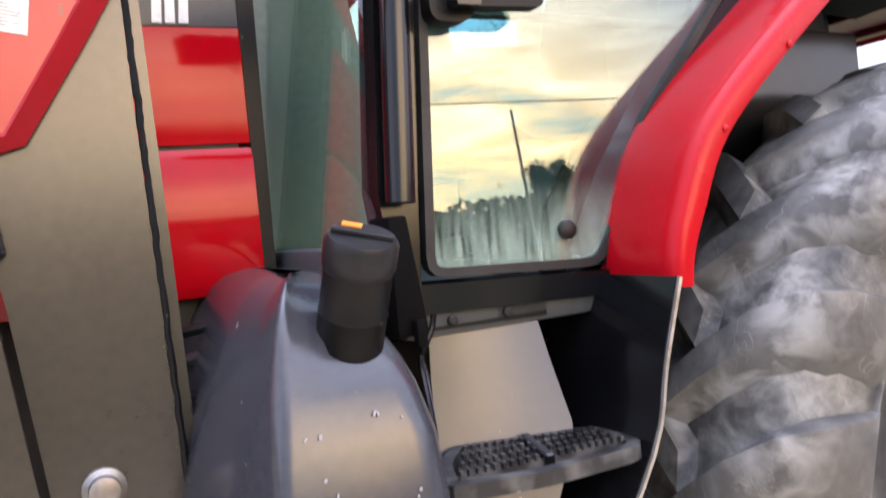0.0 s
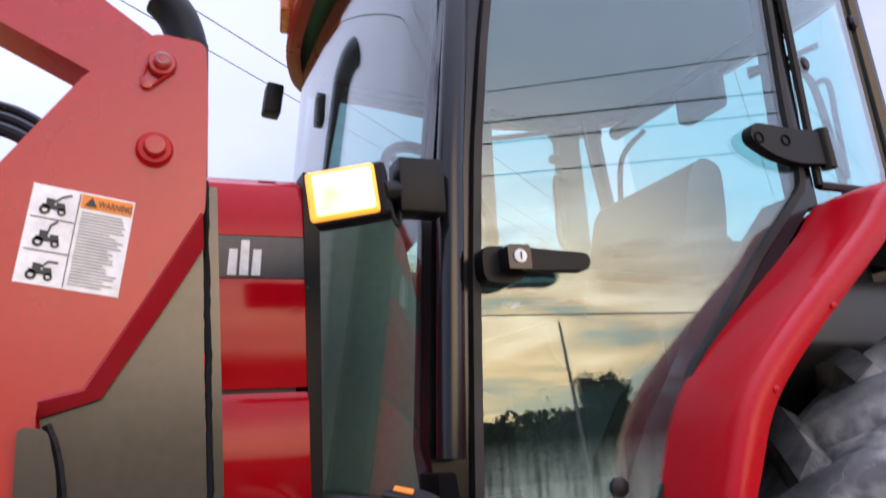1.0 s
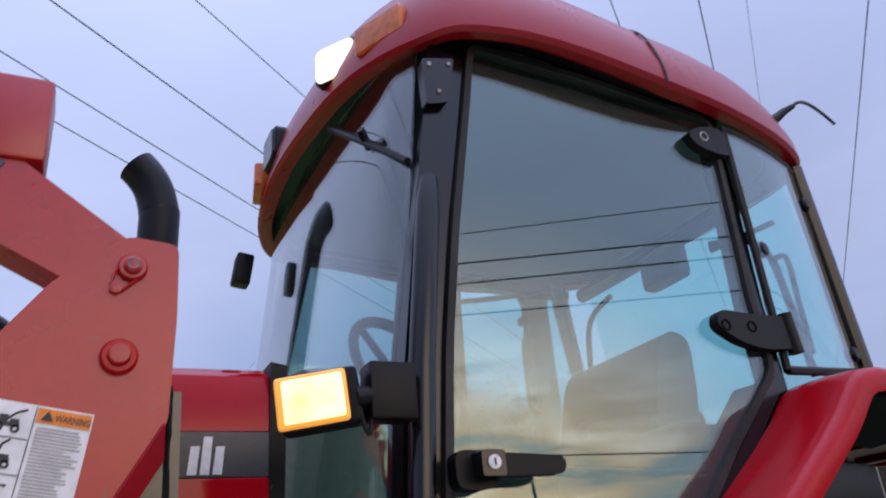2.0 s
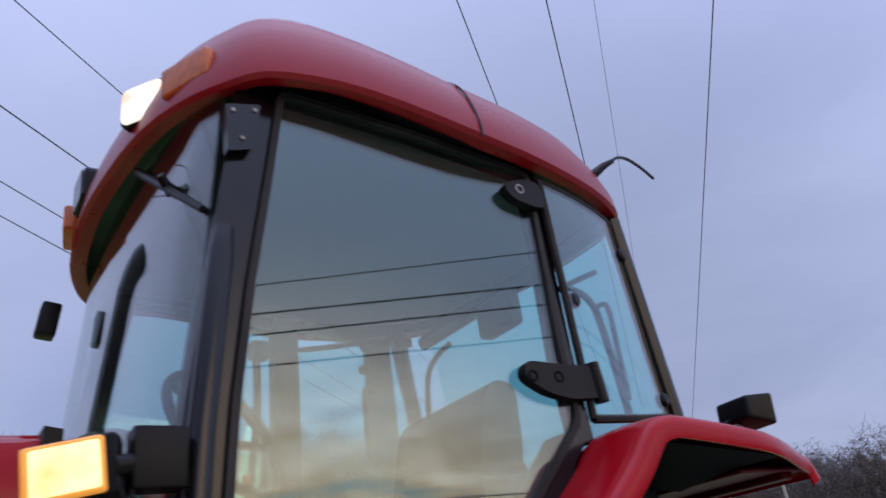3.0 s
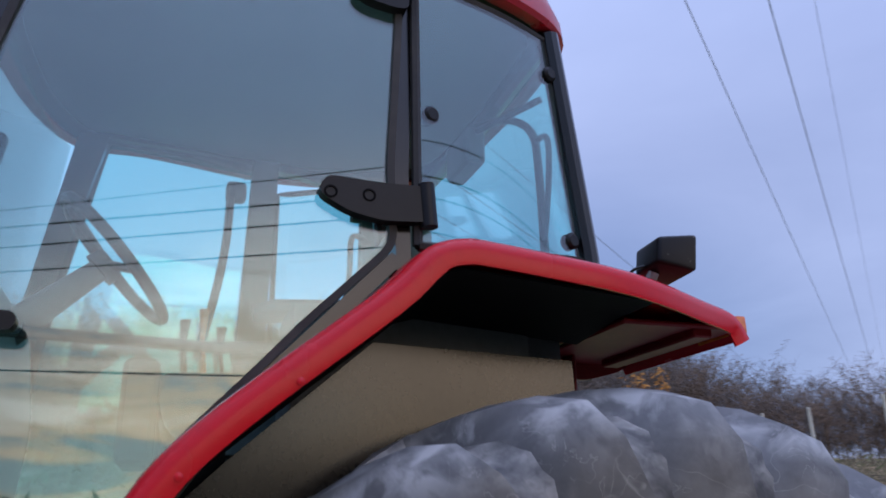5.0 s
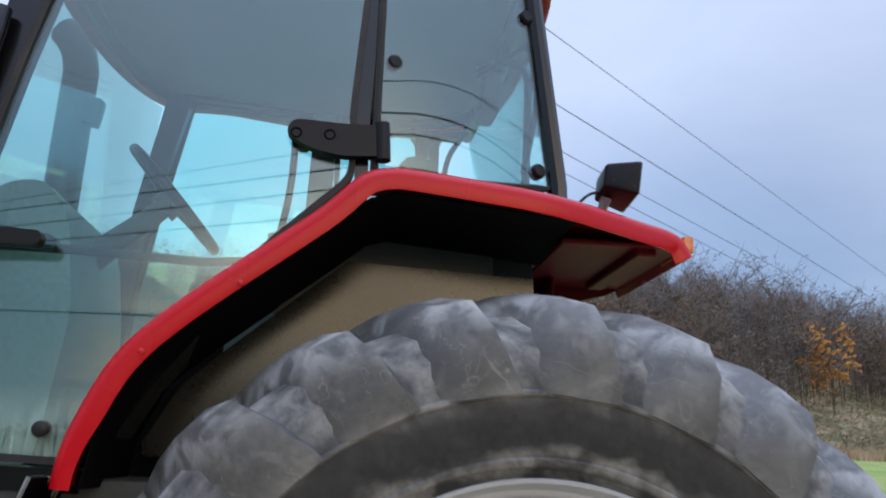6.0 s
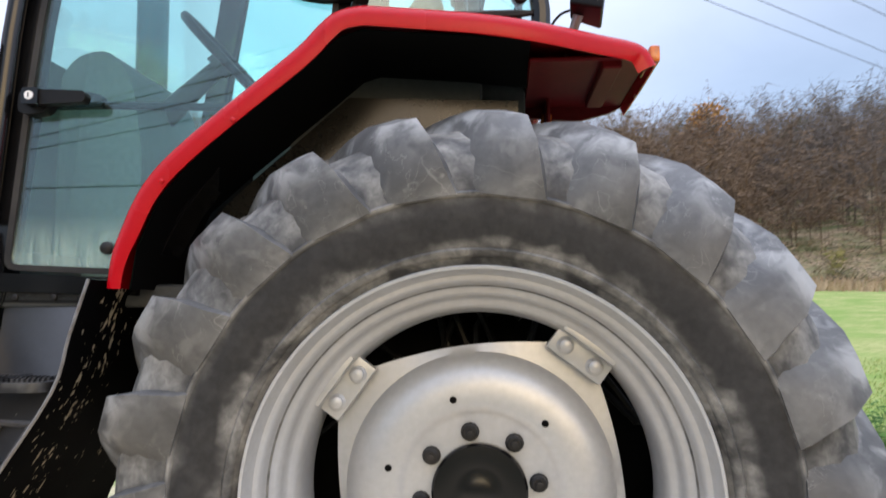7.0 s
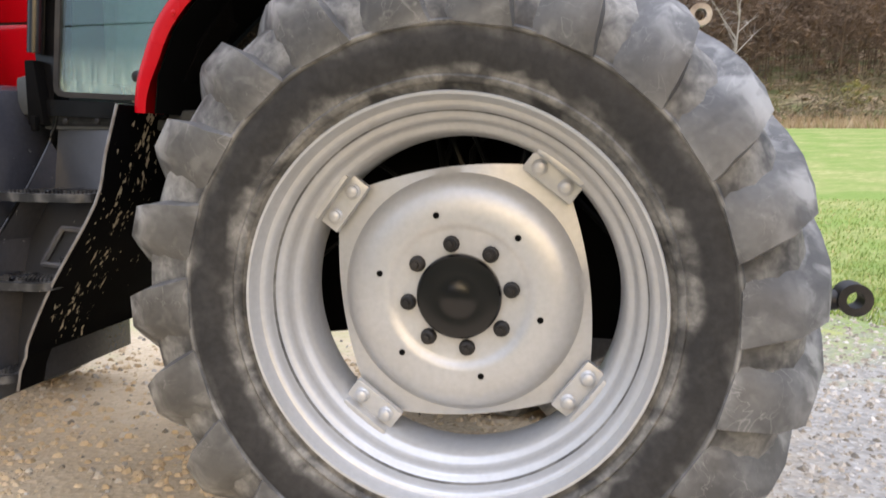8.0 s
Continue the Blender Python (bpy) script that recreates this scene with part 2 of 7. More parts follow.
RED = paint("red_paint", (0.42, 0.0025, 0.0095), 0.10, stain=(0.38, 0.020, 0.020), stain_amount=0.12, bump=0.001, vary=0.04, spec=0.24, rough_vary=0.05)
RED_FENDER = paint("red_fender_paint", (0.42, 0.0025, 0.0095), 0.26, stain=(0.38, 0.020, 0.020), stain_amount=0.14, bump=0.001, vary=0.04, spec=0.22, rough_vary=0.06)
RED_LOADER = paint("red_loader_paint", (0.37, 0.006, 0.007), 0.30, stain=(0.34, 0.03, 0.025), stain_amount=0.25, bump=0.004, vary=0.06, spec=0.7, chips=(0.20, 0.05, 0.04))
RED_ROOF = paint("faded_red_roof_paint", (0.31, 0.006, 0.013), 0.30, stain=(0.30, 0.03, 0.04), stain_amount=0.3, bump=0.003, vary=0.06, spec=0.32)
BLACK = paint("black_plastic", (0.0038, 0.0038, 0.0041), 0.42, stain=(0.014, 0.0135, 0.013), stain_amount=0.35, bump=0.01, spec=0.22, chips=(0.08, 0.075, 0.07))
# near-black for fender liner, inner guard, pillar foot and holes
DEEP_BLACK = paint("flat_deep_black", (0.002, 0.002, 0.002), 0.8, stain=(0.006, 0.0055, 0.005), stain_amount=0.4, bump=0.02, spec=0.08)
BLACK_GLOSS = paint("black_enamel", (0.004, 0.004, 0.0046), 0.18, stain=(0.014, 0.0135, 0.013), stain_amount=0.35, bump=0.003, spec=0.45)
RUBBER_SEAL = paint("rubber_seal", (0.022, 0.021, 0.020), 0.6, stain=(0.10, 0.092, 0.08), stain_amount=0.4, bump=0.006, spec=0.25)
MUDDY = mud_spatter("mud_spattered_black_steel")
TANK = paint("grey_moulded_plastic", (0.036, 0.038, 0.046), 0.22, stain=(0.06, 0.06, 0.063), stain_amount=0.3, bump=0.004, spec=0.7, rough_vary=0.06, chips=(0.30, 0.30, 0.30))
CAP = paint("dusty_black_cap", (0.012, 0.012, 0.013), 0.40, stain=(0.035, 0.034, 0.033), stain_amount=0.5, patch=16, bump=0.004, spec=0.28)
SCUFF = paint("pale_scuff", (0.30, 0.30, 0.31), 0.6, bump=0)
LADDER = paint("grey_step_plastic", (0.026, 0.027, 0.029), 0.30, stain=(0.045, 0.045, 0.045), stain_amount=0.35, bump=0.005, spec=0.8, chips=(0.40, 0.38, 0.34))
TREADPLATE = paint("scuffed_tread_plastic", (0.016, 0.016, 0.017), 0.34, stain=(0.13, 0.127, 0.12), stain_amount=0.7, patch=22.0, bump=0.006, spec=0.5, chips=(0.40, 0.38, 0.34))
RECESS = paint("rubbed_grey_edge", (0.075, 0.076, 0.08), 0.35, stain=(0.14, 0.14, 0.14), stain_amount=0.5, patch=14.0, bump=0.004, spec=0.6)
TAUPE = paint("taupe_enamel", (0.036, 0.029, 0.022), 0.24, stain=(0.024, 0.020, 0.015), stain_amount=0.5, bump=0.004, patch=2.5, spec=0.85)


def scuffed_tread(name):
    """Worn tread rubber: dust dragged over dark rubber, thin pale creases, edges scuffed pale."""
    m = paint(name, (0.036, 0.0355, 0.034), 0.52, bump=0.03, vary=0.35, grain=70)
    nt = m.node_tree
    N, L = nt.nodes.new, nt.links.new
    b = nt.nodes["Principled BSDF"]
    geo = N("ShaderNodeNewGeometry")

    def cloud(scale, bend, detail=6):
        n = N("ShaderNodeTexNoise")
        n.inputs["Scale"].default_value, n.inputs["Detail"].default_value = scale, detail
        n.inputs["Distortion"].default_value = bend
        L(geo.outputs["Position"], n.inputs["Vector"])
        return n.outputs[0]

    def span(src, lo, hi, a, c):
        n = N("ShaderNodeMapRange")
        n.inputs["From Min"].default_value, n.inputs["From Max"].default_value = lo, hi
        n.inputs["To Min"].default_value, n.inputs["To Max"].default_value = a, c
        L(src, n.inputs["Value"])
        return n.outputs[0]

    def math2(op, a, c):
        n = N("ShaderNodeMath")
        n.operation = op
        for k, q in enumerate((a, c)):
            if isinstance(q, float):
                n.inputs[k].default_value = q
            else:
                L(q, n.inputs[k])
        return n.outputs[0]

    def over(last, where, tint):
        mix = N("ShaderNodeMix")
        mix.data_type = "RGBA"
        L(where, mix.inputs["Factor"])
        L(last, mix.inputs["A"])
        mix.inputs["B"].default_value = (*tint, 1)
        return mix.outputs["Result"]

    last = b.inputs["Base Color"].links[0].from_socket
    last = over(last, span(cloud(7.0, 0.5), 0.36, 0.62, 0.28, 0.50), (0.150, 0.148, 0.138))
    last = over(last, span(cloud(17.0, 0.3), 0.55, 0.70, 0.0, 0.36), (0.23, 0.222, 0.20))
    last = over(last, span(cloud(6.0, 0.6), 0.50, 0.60, 0.0, 0.50), (0.040, 0.039, 0.037))
    # creases where the dust has cracked off in lines
    for scale, shift in ((7.0, 0.49), (16.0, 0.52)):
        line = math2("ABSOLUTE", math2("SUBTRACT", cloud(scale, 0.9, 3), shift), 0.0)
        gate = span(cloud(scale * 0.6 + 1, 0.0, 2), 0.48, 0.60, 0.0, 0.32)
        last = over(last, math2("MULTIPLY", span(line, 0.0, 0.008, 1.0, 0.0), gate), (0.36, 0.35, 0.32))
    # dust smeared over the shoulders
    hub, ln = N("ShaderNodeVectorMath"), N("ShaderNodeVectorMath")
    hub.operation, ln.operation = "MULTIPLY_ADD", "LENGTH"
    hub.inputs[1].default_value, hub.inputs[2].default_value = (1, 0, 1), (0, 0, -0.80)
    L(geo.outputs["Position"], hub.inputs[0])
    L(hub.outputs[0], ln.inputs[0])
    band = math2("MULTIPLY", span(ln.outputs["Value"], 0.775, 0.835, 0.0, 1.0), span(ln.outputs["Value"], 0.858, 0.874, 1.0, 0.05))
    last = over(last, math2("MULTIPLY", band, span(cloud(13.0, 0.5), 0.46, 0.62, 0.0, 0.75)), (0.33, 0.33, 0.312))
    rub = math2("MULTIPLY", span(geo.outputs["Pointiness"], 0.56, 0.66, 0.0, 1.0), span(cloud(14.0, 0.5), 0.42, 0.64, 0.0, 0.55))
    last = over(last, rub, (0.44, 0.43, 0.40))
    L(last, b.inputs["Base Color"])
    return m


TYRE = scuffed_tread("dusty_tyre_rubber")


def dusty_flank(name):
    """Tyre flank: tan dust by the rim and on the shoulder, a wiped dark band between, blotched."""
    m = paint(name, (0.016, 0.016, 0.0165), 0.52, bump=0.03, vary=0.3, spec=0.35)
    nt = m.node_tree
    N, L = nt.nodes.new, nt.links.new
    b = nt.nodes["Principled BSDF"]
    geo, hub, ln = N("ShaderNodeNewGeometry"), N("ShaderNodeVectorMath"), N("ShaderNodeVectorMath")
    hub.operation, ln.operation = "MULTIPLY_ADD", "LENGTH"
    hub.inputs[1].default_value, hub.inputs[2].default_value = (1, 0, 1), (0, 0, -0.80)
    L(geo.outputs["Position"], hub.inputs[0])
    L(hub.outputs[0], ln.inputs[0])
    wobble, blot, speck = N("ShaderNodeTexNoise"), N("ShaderNodeTexNoise"), N("ShaderNodeTexNoise")
    for n, sc, de in ((wobble, 7.0, 2), (blot, 14.0, 7), (speck, 60.0, 4)):
        n.inputs["Scale"].default_value, n.inputs["Detail"].default_value = sc, de
        n.inputs["Distortion"].default_value = 0.6
        L(geo.outputs["Position"], n.inputs["Vector"])
    edge = N("ShaderNodeMath")
    edge.operation = "MULTIPLY_ADD"
    edge.inputs[1].default_value = 0.11
    L(wobble.outputs[0], edge.inputs[0])
    L(ln.outputs["Value"], edge.inputs[2])
    ring = N("ShaderNodeValToRGB")
    stops = ((0.0, 0.80), (0.610, 0.60), (0.634, 0.04), (0.700, 0.03), (0.745, 0.40), (0.90, 0.75))
    while len(ring.color_ramp.elements) < len(stops):
        ring.color_ramp.elements.new(0.5)
    for e, (p, c) in zip(ring.color_ramp.elements, stops):
        e.position, e.color = p, (c, c, c, 1)
    L(edge.outputs[0], ring.inputs[0])
    patch = N("ShaderNodeMapRange")
    patch.inputs["From Min"].default_value, patch.inputs["From Max"].default_value = 0.36, 0.66
    patch.inputs["To Min"].default_value, patch.inputs["To Max"].default_value = 0.25, 1.4
    L(blot.outputs[0], patch.inputs["Value"])
    fine = N("ShaderNodeMapRange")
    fine.inputs["From Min"].default_value, fine.inputs["From Max"].default_value = 0.3, 0.7
    fine.inputs["To Min"].default_value, fine.inputs["To Max"].default_value = 0.7, 1.2
    L(speck.outputs[0], fine.inputs["Value"])
    last = ring.outputs[0]
    for src in (patch, fine):
        mul = N("ShaderNodeMath")
        mul.operation, mul.use_clamp = "MULTIPLY", True
        L(last, mul.inputs[0])
        L(src.outputs[0], mul.inputs[1])
        last = mul.outputs[0]
    # dust caught along the moulded rib
    rib, near_rib, edge_line, both = N("ShaderNodeMath"), N("ShaderNodeMath"), N("ShaderNodeMapRange"), N("ShaderNodeMath")
    rib.operation, near_rib.operation, both.operation, both.use_clamp = "SUBTRACT", "ABSOLUTE", "MULTIPLY_ADD", True
    rib.inputs[1].default_value = 0.664
    L(ln.outputs["Value"], rib.inputs[0])
    L(rib.outputs[0], near_rib.inputs[0])
    edge_line.inputs["From Max"].default_value = 0.008
    edge_line.inputs["To Min"].default_value, edge_line.inputs["To Max"].default_value = 0.55, 0.0
    L(near_rib.outputs[0], edge_line.inputs["Value"])
    L(edge_line.outputs[0], both.inputs[0])
    L(patch.outputs[0], both.inputs[1])
    L(last, both.inputs[2])
    last = both.outputs[0]
    mix = N("ShaderNodeMix")
    mix.data_type = "RGBA"
    L(last, mix.inputs["Factor"])
    L(b.inputs["Base Color"].links[0].from_socket, mix.inputs["A"])
    mix.inputs["B"].default_value = (0.29, 0.28, 0.25, 1)
    L(mix.outputs["Result"], b.inputs["Base Color"])
    return m


FLANK = dusty_flank("dusty_tyre_flank")
SIDEWALL = paint("sidewall_rubber", (0.045, 0.045, 0.046), 0.66, stain=(0.17, 0.16, 0.135), stain_amount=0.65, patch=6.0, bump=0.02, vary=0.25)
SILVER = paint("silver_wheel_paint", (0.47, 0.475, 0.47), 0.36, metal=0.4, stain=(0.37, 0.355, 0.325), stain_amount=0.3, patch=5.0, bump=0.004, vary=0.05)
STEEL = paint("worn_steel", (0.30, 0.29, 0.28), 0.45, metal=0.8, stain=(0.14, 0.10, 0.07), stain_amount=0.6, patch=20, bump=0.01)
# fender red darkened: the shade under the fender is put into the colour
SHADED_RED = paint("shaded_red_underside", (0.15, 0.006, 0.008), 0.5, stain=(0.10, 0.02, 0.018), stain_amount=0.4, bump=0.004, spec=0.2)
DARK_IRON = paint("oily_dark_iron", (0.012, 0.0115, 0.011), 0.5, stain=(0.05, 0.042, 0.034), stain_amount=0.5, patch=9, bump=0.02, spec=0.3)
INNER_WALL = paint("gloss_grey_wheelhouse", (0.016, 0.0145, 0.0125), 0.20, stain=(0.024, 0.021, 0.018), stain_amount=0.5, patch=3.0, bump=0.003, spec=0.5)
WHITE = paint("white_vinyl", (0.78, 0.77, 0.75), 0.5, stain=(0.6, 0.58, 0.52), stain_amount=0.2)
PRINT = paint("black_print", (0.03, 0.03, 0.03), 0.5, bump=0)
GREYPRINT = paint("grey_print", (0.38, 0.37, 0.36), 0.5, bump=0)
ORANGE = paint("orange_vinyl", (0.80, 0.24, 0.03), 0.45, bump=0)
AMBER = paint("amber_lens", (0.55, 0.13, 0.015), 0.2, coat=0.3, bump=0, vary=0.25, grain=40)
BAND = paint("charcoal_band", (0.05, 0.052, 0.054), 0.4, bump=0.003)
LINER = paint("grey_headliner", (0.13, 0.145, 0.15), 0.85, stain=(0.10, 0.11, 0.115), stain_amount=0.4, bump=0.02)
TRIM = paint("dark_cab_trim", (0.045, 0.05, 0.05), 0.65, stain=(0.08, 0.08, 0.075), bump=0.02)
SEATCLOTH = paint("grey_seat_vinyl", (0.055, 0.062, 0.060), 0.6, stain=(0.04, 0.044, 0.042), bump=0.02)
DASH = paint("pale_dash_plastic", (0.17, 0.20, 0.18), 0.55, stain=(0.13, 0.15, 0.135), bump=0.01)
GLASS = pane("tinted_cab_glass", (0.78, 0.985, 0.97), gloss=0.10)
SCREEN_GLASS = pane("windscreen_glass", (0.86, 0.92, 0.90), gloss=0.12)
DOOR_GLASS = pane("tinted_door_glass", (0.78, 0.985, 0.97), gloss=0.10, dust=True)
LAMP_WARM = lamp_glow("lit_warm_lens", (1.0, 0.76, 0.36), 1.25)
LAMP_EDGE = lamp_glow("lit_orange_lens_edge", (1.0, 0.42, 0.07), 0.42)
LAMP_WHITE = lamp_glow("lit_white_lens", (1.0, 0.97, 0.86), 0.9)
WOOD_POLE = paint("weathered_pole_wood", (0.42, 0.39, 0.35), 0.85, stain=(0.25, 0.23, 0.20), stain_amount=0.5, bump=0.05)
WIRE = paint("bare_wire", (0.03, 0.03, 0.035), 0.5, bump=0)

# ---- mesh helpers ----


def part(name, bm, material, parent=None, label="", smooth=35):
    me = bpy.data.meshes.new(name)
    bmesh.ops.recalc_face_normals(bm, faces=bm.faces)
    bm.to_mesh(me)
    bm.free()
    for m in material if isinstance(material, (list, tuple)) else (material,):
        me.materials.append(m)
    if smooth:
        me.polygons.foreach_set("use_smooth", [True] * len(me.polygons))
        me.set_sharp_from_angle(angle=radians(smooth))
    ob = new(name, me)
    if parent:
        ob.parent = parent
        if parent.parent is None:
            ob.matrix_parent_inverse = Matrix.Translation(-parent.location)
    if label:
        ob["label"] = label
    return ob


def thing(name, label, category, at=(0, 0, 0), group="", kind=""):
    ob = new(name)
    ob.empty_display_size = 0.1
    ob.location = at
    return tagged(ob, label, category, group, kind)


def soften(bm, w, seg=2, angle=30):
    edges = [e for e in bm.edges if len(e.link_faces) == 2 and e.calc_face_angle(0) > radians(angle)]
    if edges:
        bmesh.ops.bevel(bm, geom=edges, offset=w, segments=seg, affect="EDGES", profile=0.6, clamp_overlap=True)
    return bm


def slab(bm, pts, near, far):
    """A plate whose outline is (x, z) points, between two depths y; a depth may be a function of (x, z)."""
    f = near if callable(near) else (lambda x, z: near)
    g = far if callable(far) else (lambda x, z: far)
    a = [bm.verts.new((x, f(x, z), z)) for x, z in pts]
    b = [bm.verts.new((x, g(x, z), z)) for x, z in pts]
    n = len(pts)
    bm.faces.new(a)
    bm.faces.new(b[::-1])
    for k in range(n):
        bm.faces.new((a[k], b[k], b[(k + 1) % n], a[(k + 1) % n]))
    return bm


def block(bm, c, s, m=None):
    m = m or Matrix()
    r = bmesh.ops.create_cube(bm, size=1, matrix=Matrix.Translation(c) @ m @ Matrix.Diagonal((*s, 1)))
    return r["verts"]


def tube(bm, pts, r, seg=10, caps=True):
    pts = [Vector(p) for p in pts]
    rs = r if isinstance(r, (list, tuple)) else [r] * len(pts)
    rings, ref = [], None
    for k, p in enumerate(pts):
        d = (pts[min(k + 1, len(pts) - 1)] - pts[max(k - 1, 0)]).normalized()
        if ref is None:
            ref = d.orthogonal().normalized()
        ref = (ref - d * ref.dot(d)).normalized()
        s = d.cross(ref)
        rings.append([bm.verts.new(p + rs[k] * (math.cos(a) * ref + math.sin(a) * s)) for a in
                      (2 * math.pi * i / seg for i in range(seg))])
    for a, b in zip(rings, rings[1:]):
        for i in range(seg):
            bm.faces.new((a[i], a[(i + 1) % seg], b[(i + 1) % seg], b[i]))
    if caps:
        bm.faces.new(rings[0][::-1])
        bm.faces.new(rings[-1])
    return bm


def lathe(bm, prof, c=(0, 0), seg=72, closed=False):
    """Turns (y, r) points round an axis along y through (x, z) = c."""
    rings = []
    for y, r in prof:
        if r < 1e-5:
            rings.append([bm.verts.new((c[0], y, c[1]))])
        else:
            rings.append([bm.verts.new((c[0] + r * math.sin(2 * math.pi * i / seg), y, c[1] + r * math.cos(2 * math.pi * i / seg)))
                          for i in range(seg)])
    pairs = list(zip(rings, rings[1:])) + ([(rings[-1], rings[0])] if closed else [])
    for a, b in pairs:
        for i in range(seg):
            j = (i + 1) % seg
            q = [a[i % len(a)], a[j % len(a)], b[j % len(b)], b[i % len(b)]]
            q = list(dict.fromkeys(q))
            if len(q) > 2:
                bm.faces.new(q)
    return bm


def spline(pts, n=6):
    """A smooth line through the points."""
    pts = [Vector(p) for p in pts]
    out = []
    for k in range(len(pts) - 1):
        p0, p1, p2, p3 = pts[max(k - 1, 0)], pts[k], pts[k + 1], pts[min(k + 2, len(pts) - 1)]
        for i in range(n):
            t = i / n
            out.append(0.5 * ((2 * p1) + (p2 - p0) * t + (2 * p0 - 5 * p1 + 4 * p2 - p3) * t * t + (3 * p1 - p0 - 3 * p2 + p3) * t ** 3))
    out.append(pts[-1])
    return out


def sheet(bm, rows, thick):
    """A curved skin through a grid of points, given thickness on its inner side."""
    grid = [[bm.verts.new(p) for p in row] for row in rows]
    faces = []
    for a, b in zip(grid, grid[1:]):
        for i in range(len(a) - 1):
            faces.append(bm.faces.new((a[i], a[i + 1], b[i + 1], b[i])))
    bmesh.ops.recalc_face_normals(bm, faces=faces)
    bmesh.ops.solidify(bm, geom=faces, thickness=thick)
    return bm


def inset(pts, d):
    """Moves a closed outline inwards by d."""
    n = len(pts)
    area = sum(pts[k][0] * pts[(k + 1) % n][1] - pts[(k + 1) % n][0] * pts[k][1] for k in range(n))
    sgn = 1 if area > 0 else -1
    out = []
    for k in range(n):
        p, q, r = Vector(pts[k - 1]), Vector(pts[k]), Vector(pts[(k + 1) % n])
        a, b = (q - p).normalized(), (r - q).normalized()
        na, nb = Vector((-a.y, a.x)) * sgn, Vector((-b.y, b.x)) * sgn
        m = na + nb
        m = m / max(0.4, m.dot(na))
        out.append(tuple(q + d * m))
    return out


def frame_ring(bm, pts, width, near, far):
    """A flat frame that follows an outline of (x, z) points."""
    inner = inset(pts, width)
    f = near if callable(near) else (lambda x, z: near)
    g = far if callable(far) else (lambda x, z: far)
    loops = [[bm.verts.new((x, h(x, z), z)) for x, z in ring] for ring, h in ((pts, f), (inner, f), (inner, g), (pts, g))]
    n = len(pts)
    for k in range(4):
        a, b = loops[k], loops[(k + 1) % 4]
        for i in range(n):
            bm.faces.new((a[i], a[(i + 1) % n], b[(i + 1) % n], b[i]))
    return bm


def rounded(pts, r, n=4):
    """Rounds the corners of a closed outline."""
    out = []
    for k in range(len(pts)):
        p, q, s = Vector(pts[k - 1]), Vector(pts[k]), Vector(pts[(k + 1) % len(pts)])
        a, b = (p - q), (s - q)
        ra, rb = min(r, a.length * 0.45), min(r, b.length * 0.45)
        a, b = q + a.normalized() * ra, q + b.normalized() * rb
        for i in range(n + 1):
            t = i / n
            out.append(tuple((1 - t) ** 2 * a + 2 * t * (1 - t) * q + t * t * b))
    return out


MID = 0.82                     # y of the tractor's centre line
GROUND = -0.06


def pad(bm, o, turn, w, h, r, front, back):
    """A cushion with rounded corners, its face towards the turned -x."""
    ring = rounded([(-w / 2, -h / 2), (w / 2, -h / 2), (w / 2, h / 2), (-w / 2, h / 2)], r, 5)
    rows = []
    for x, k in ((back, 1.0), (front + 0.004, 1.0), (front, 0.93)):
        rows.append([bm.verts.new(o + turn @ Vector((x, y * k, z * k))) for y, z in ring])
    n = len(ring)
    for a, b in zip(rows, rows[1:]):
        for i in range(n):
            bm.faces.new((a[i], a[(i + 1) % n], b[(i + 1) % n], b[i]))
    bm.faces.new(rows[-1])
    bm.faces.new(rows[0][::-1])
    bmesh.ops.recalc_face_normals(bm, faces=bm.faces[:])


def mirror(p):
    return (p[0], 2 * MID - p[1], p[2])


# ---- ground, field, wooded hill ----


def step(a, b, v):
    t = min(1.0, max(0.0, (v - a) / (b - a)))
    return t * t * (3 - 2 * t)


def height(x, y):
    d = math.hypot(x, y)
    az = math.degrees(math.atan2(x, y))
    ahead = step(115, 70, abs(az))
    h = GROUND + (1.95 - 0.25 * step(30, 60, az)) * step(3, 46, d) * ahead
    k = 0.225 - 0.165 * step(25, 46, az)
    h += ahead * k * max(0.0, min(d, 150) - 44) + (1 - ahead) * 0.6 * step(20, 120, d)
    h += 0.02 * noise.noise((x * 0.7, y * 0.7, 0)) * step(2, 6, d) + 0.25 * step(20, 50, d) * noise.noise((x * 0.05, y * 0.05, 3))
    return h


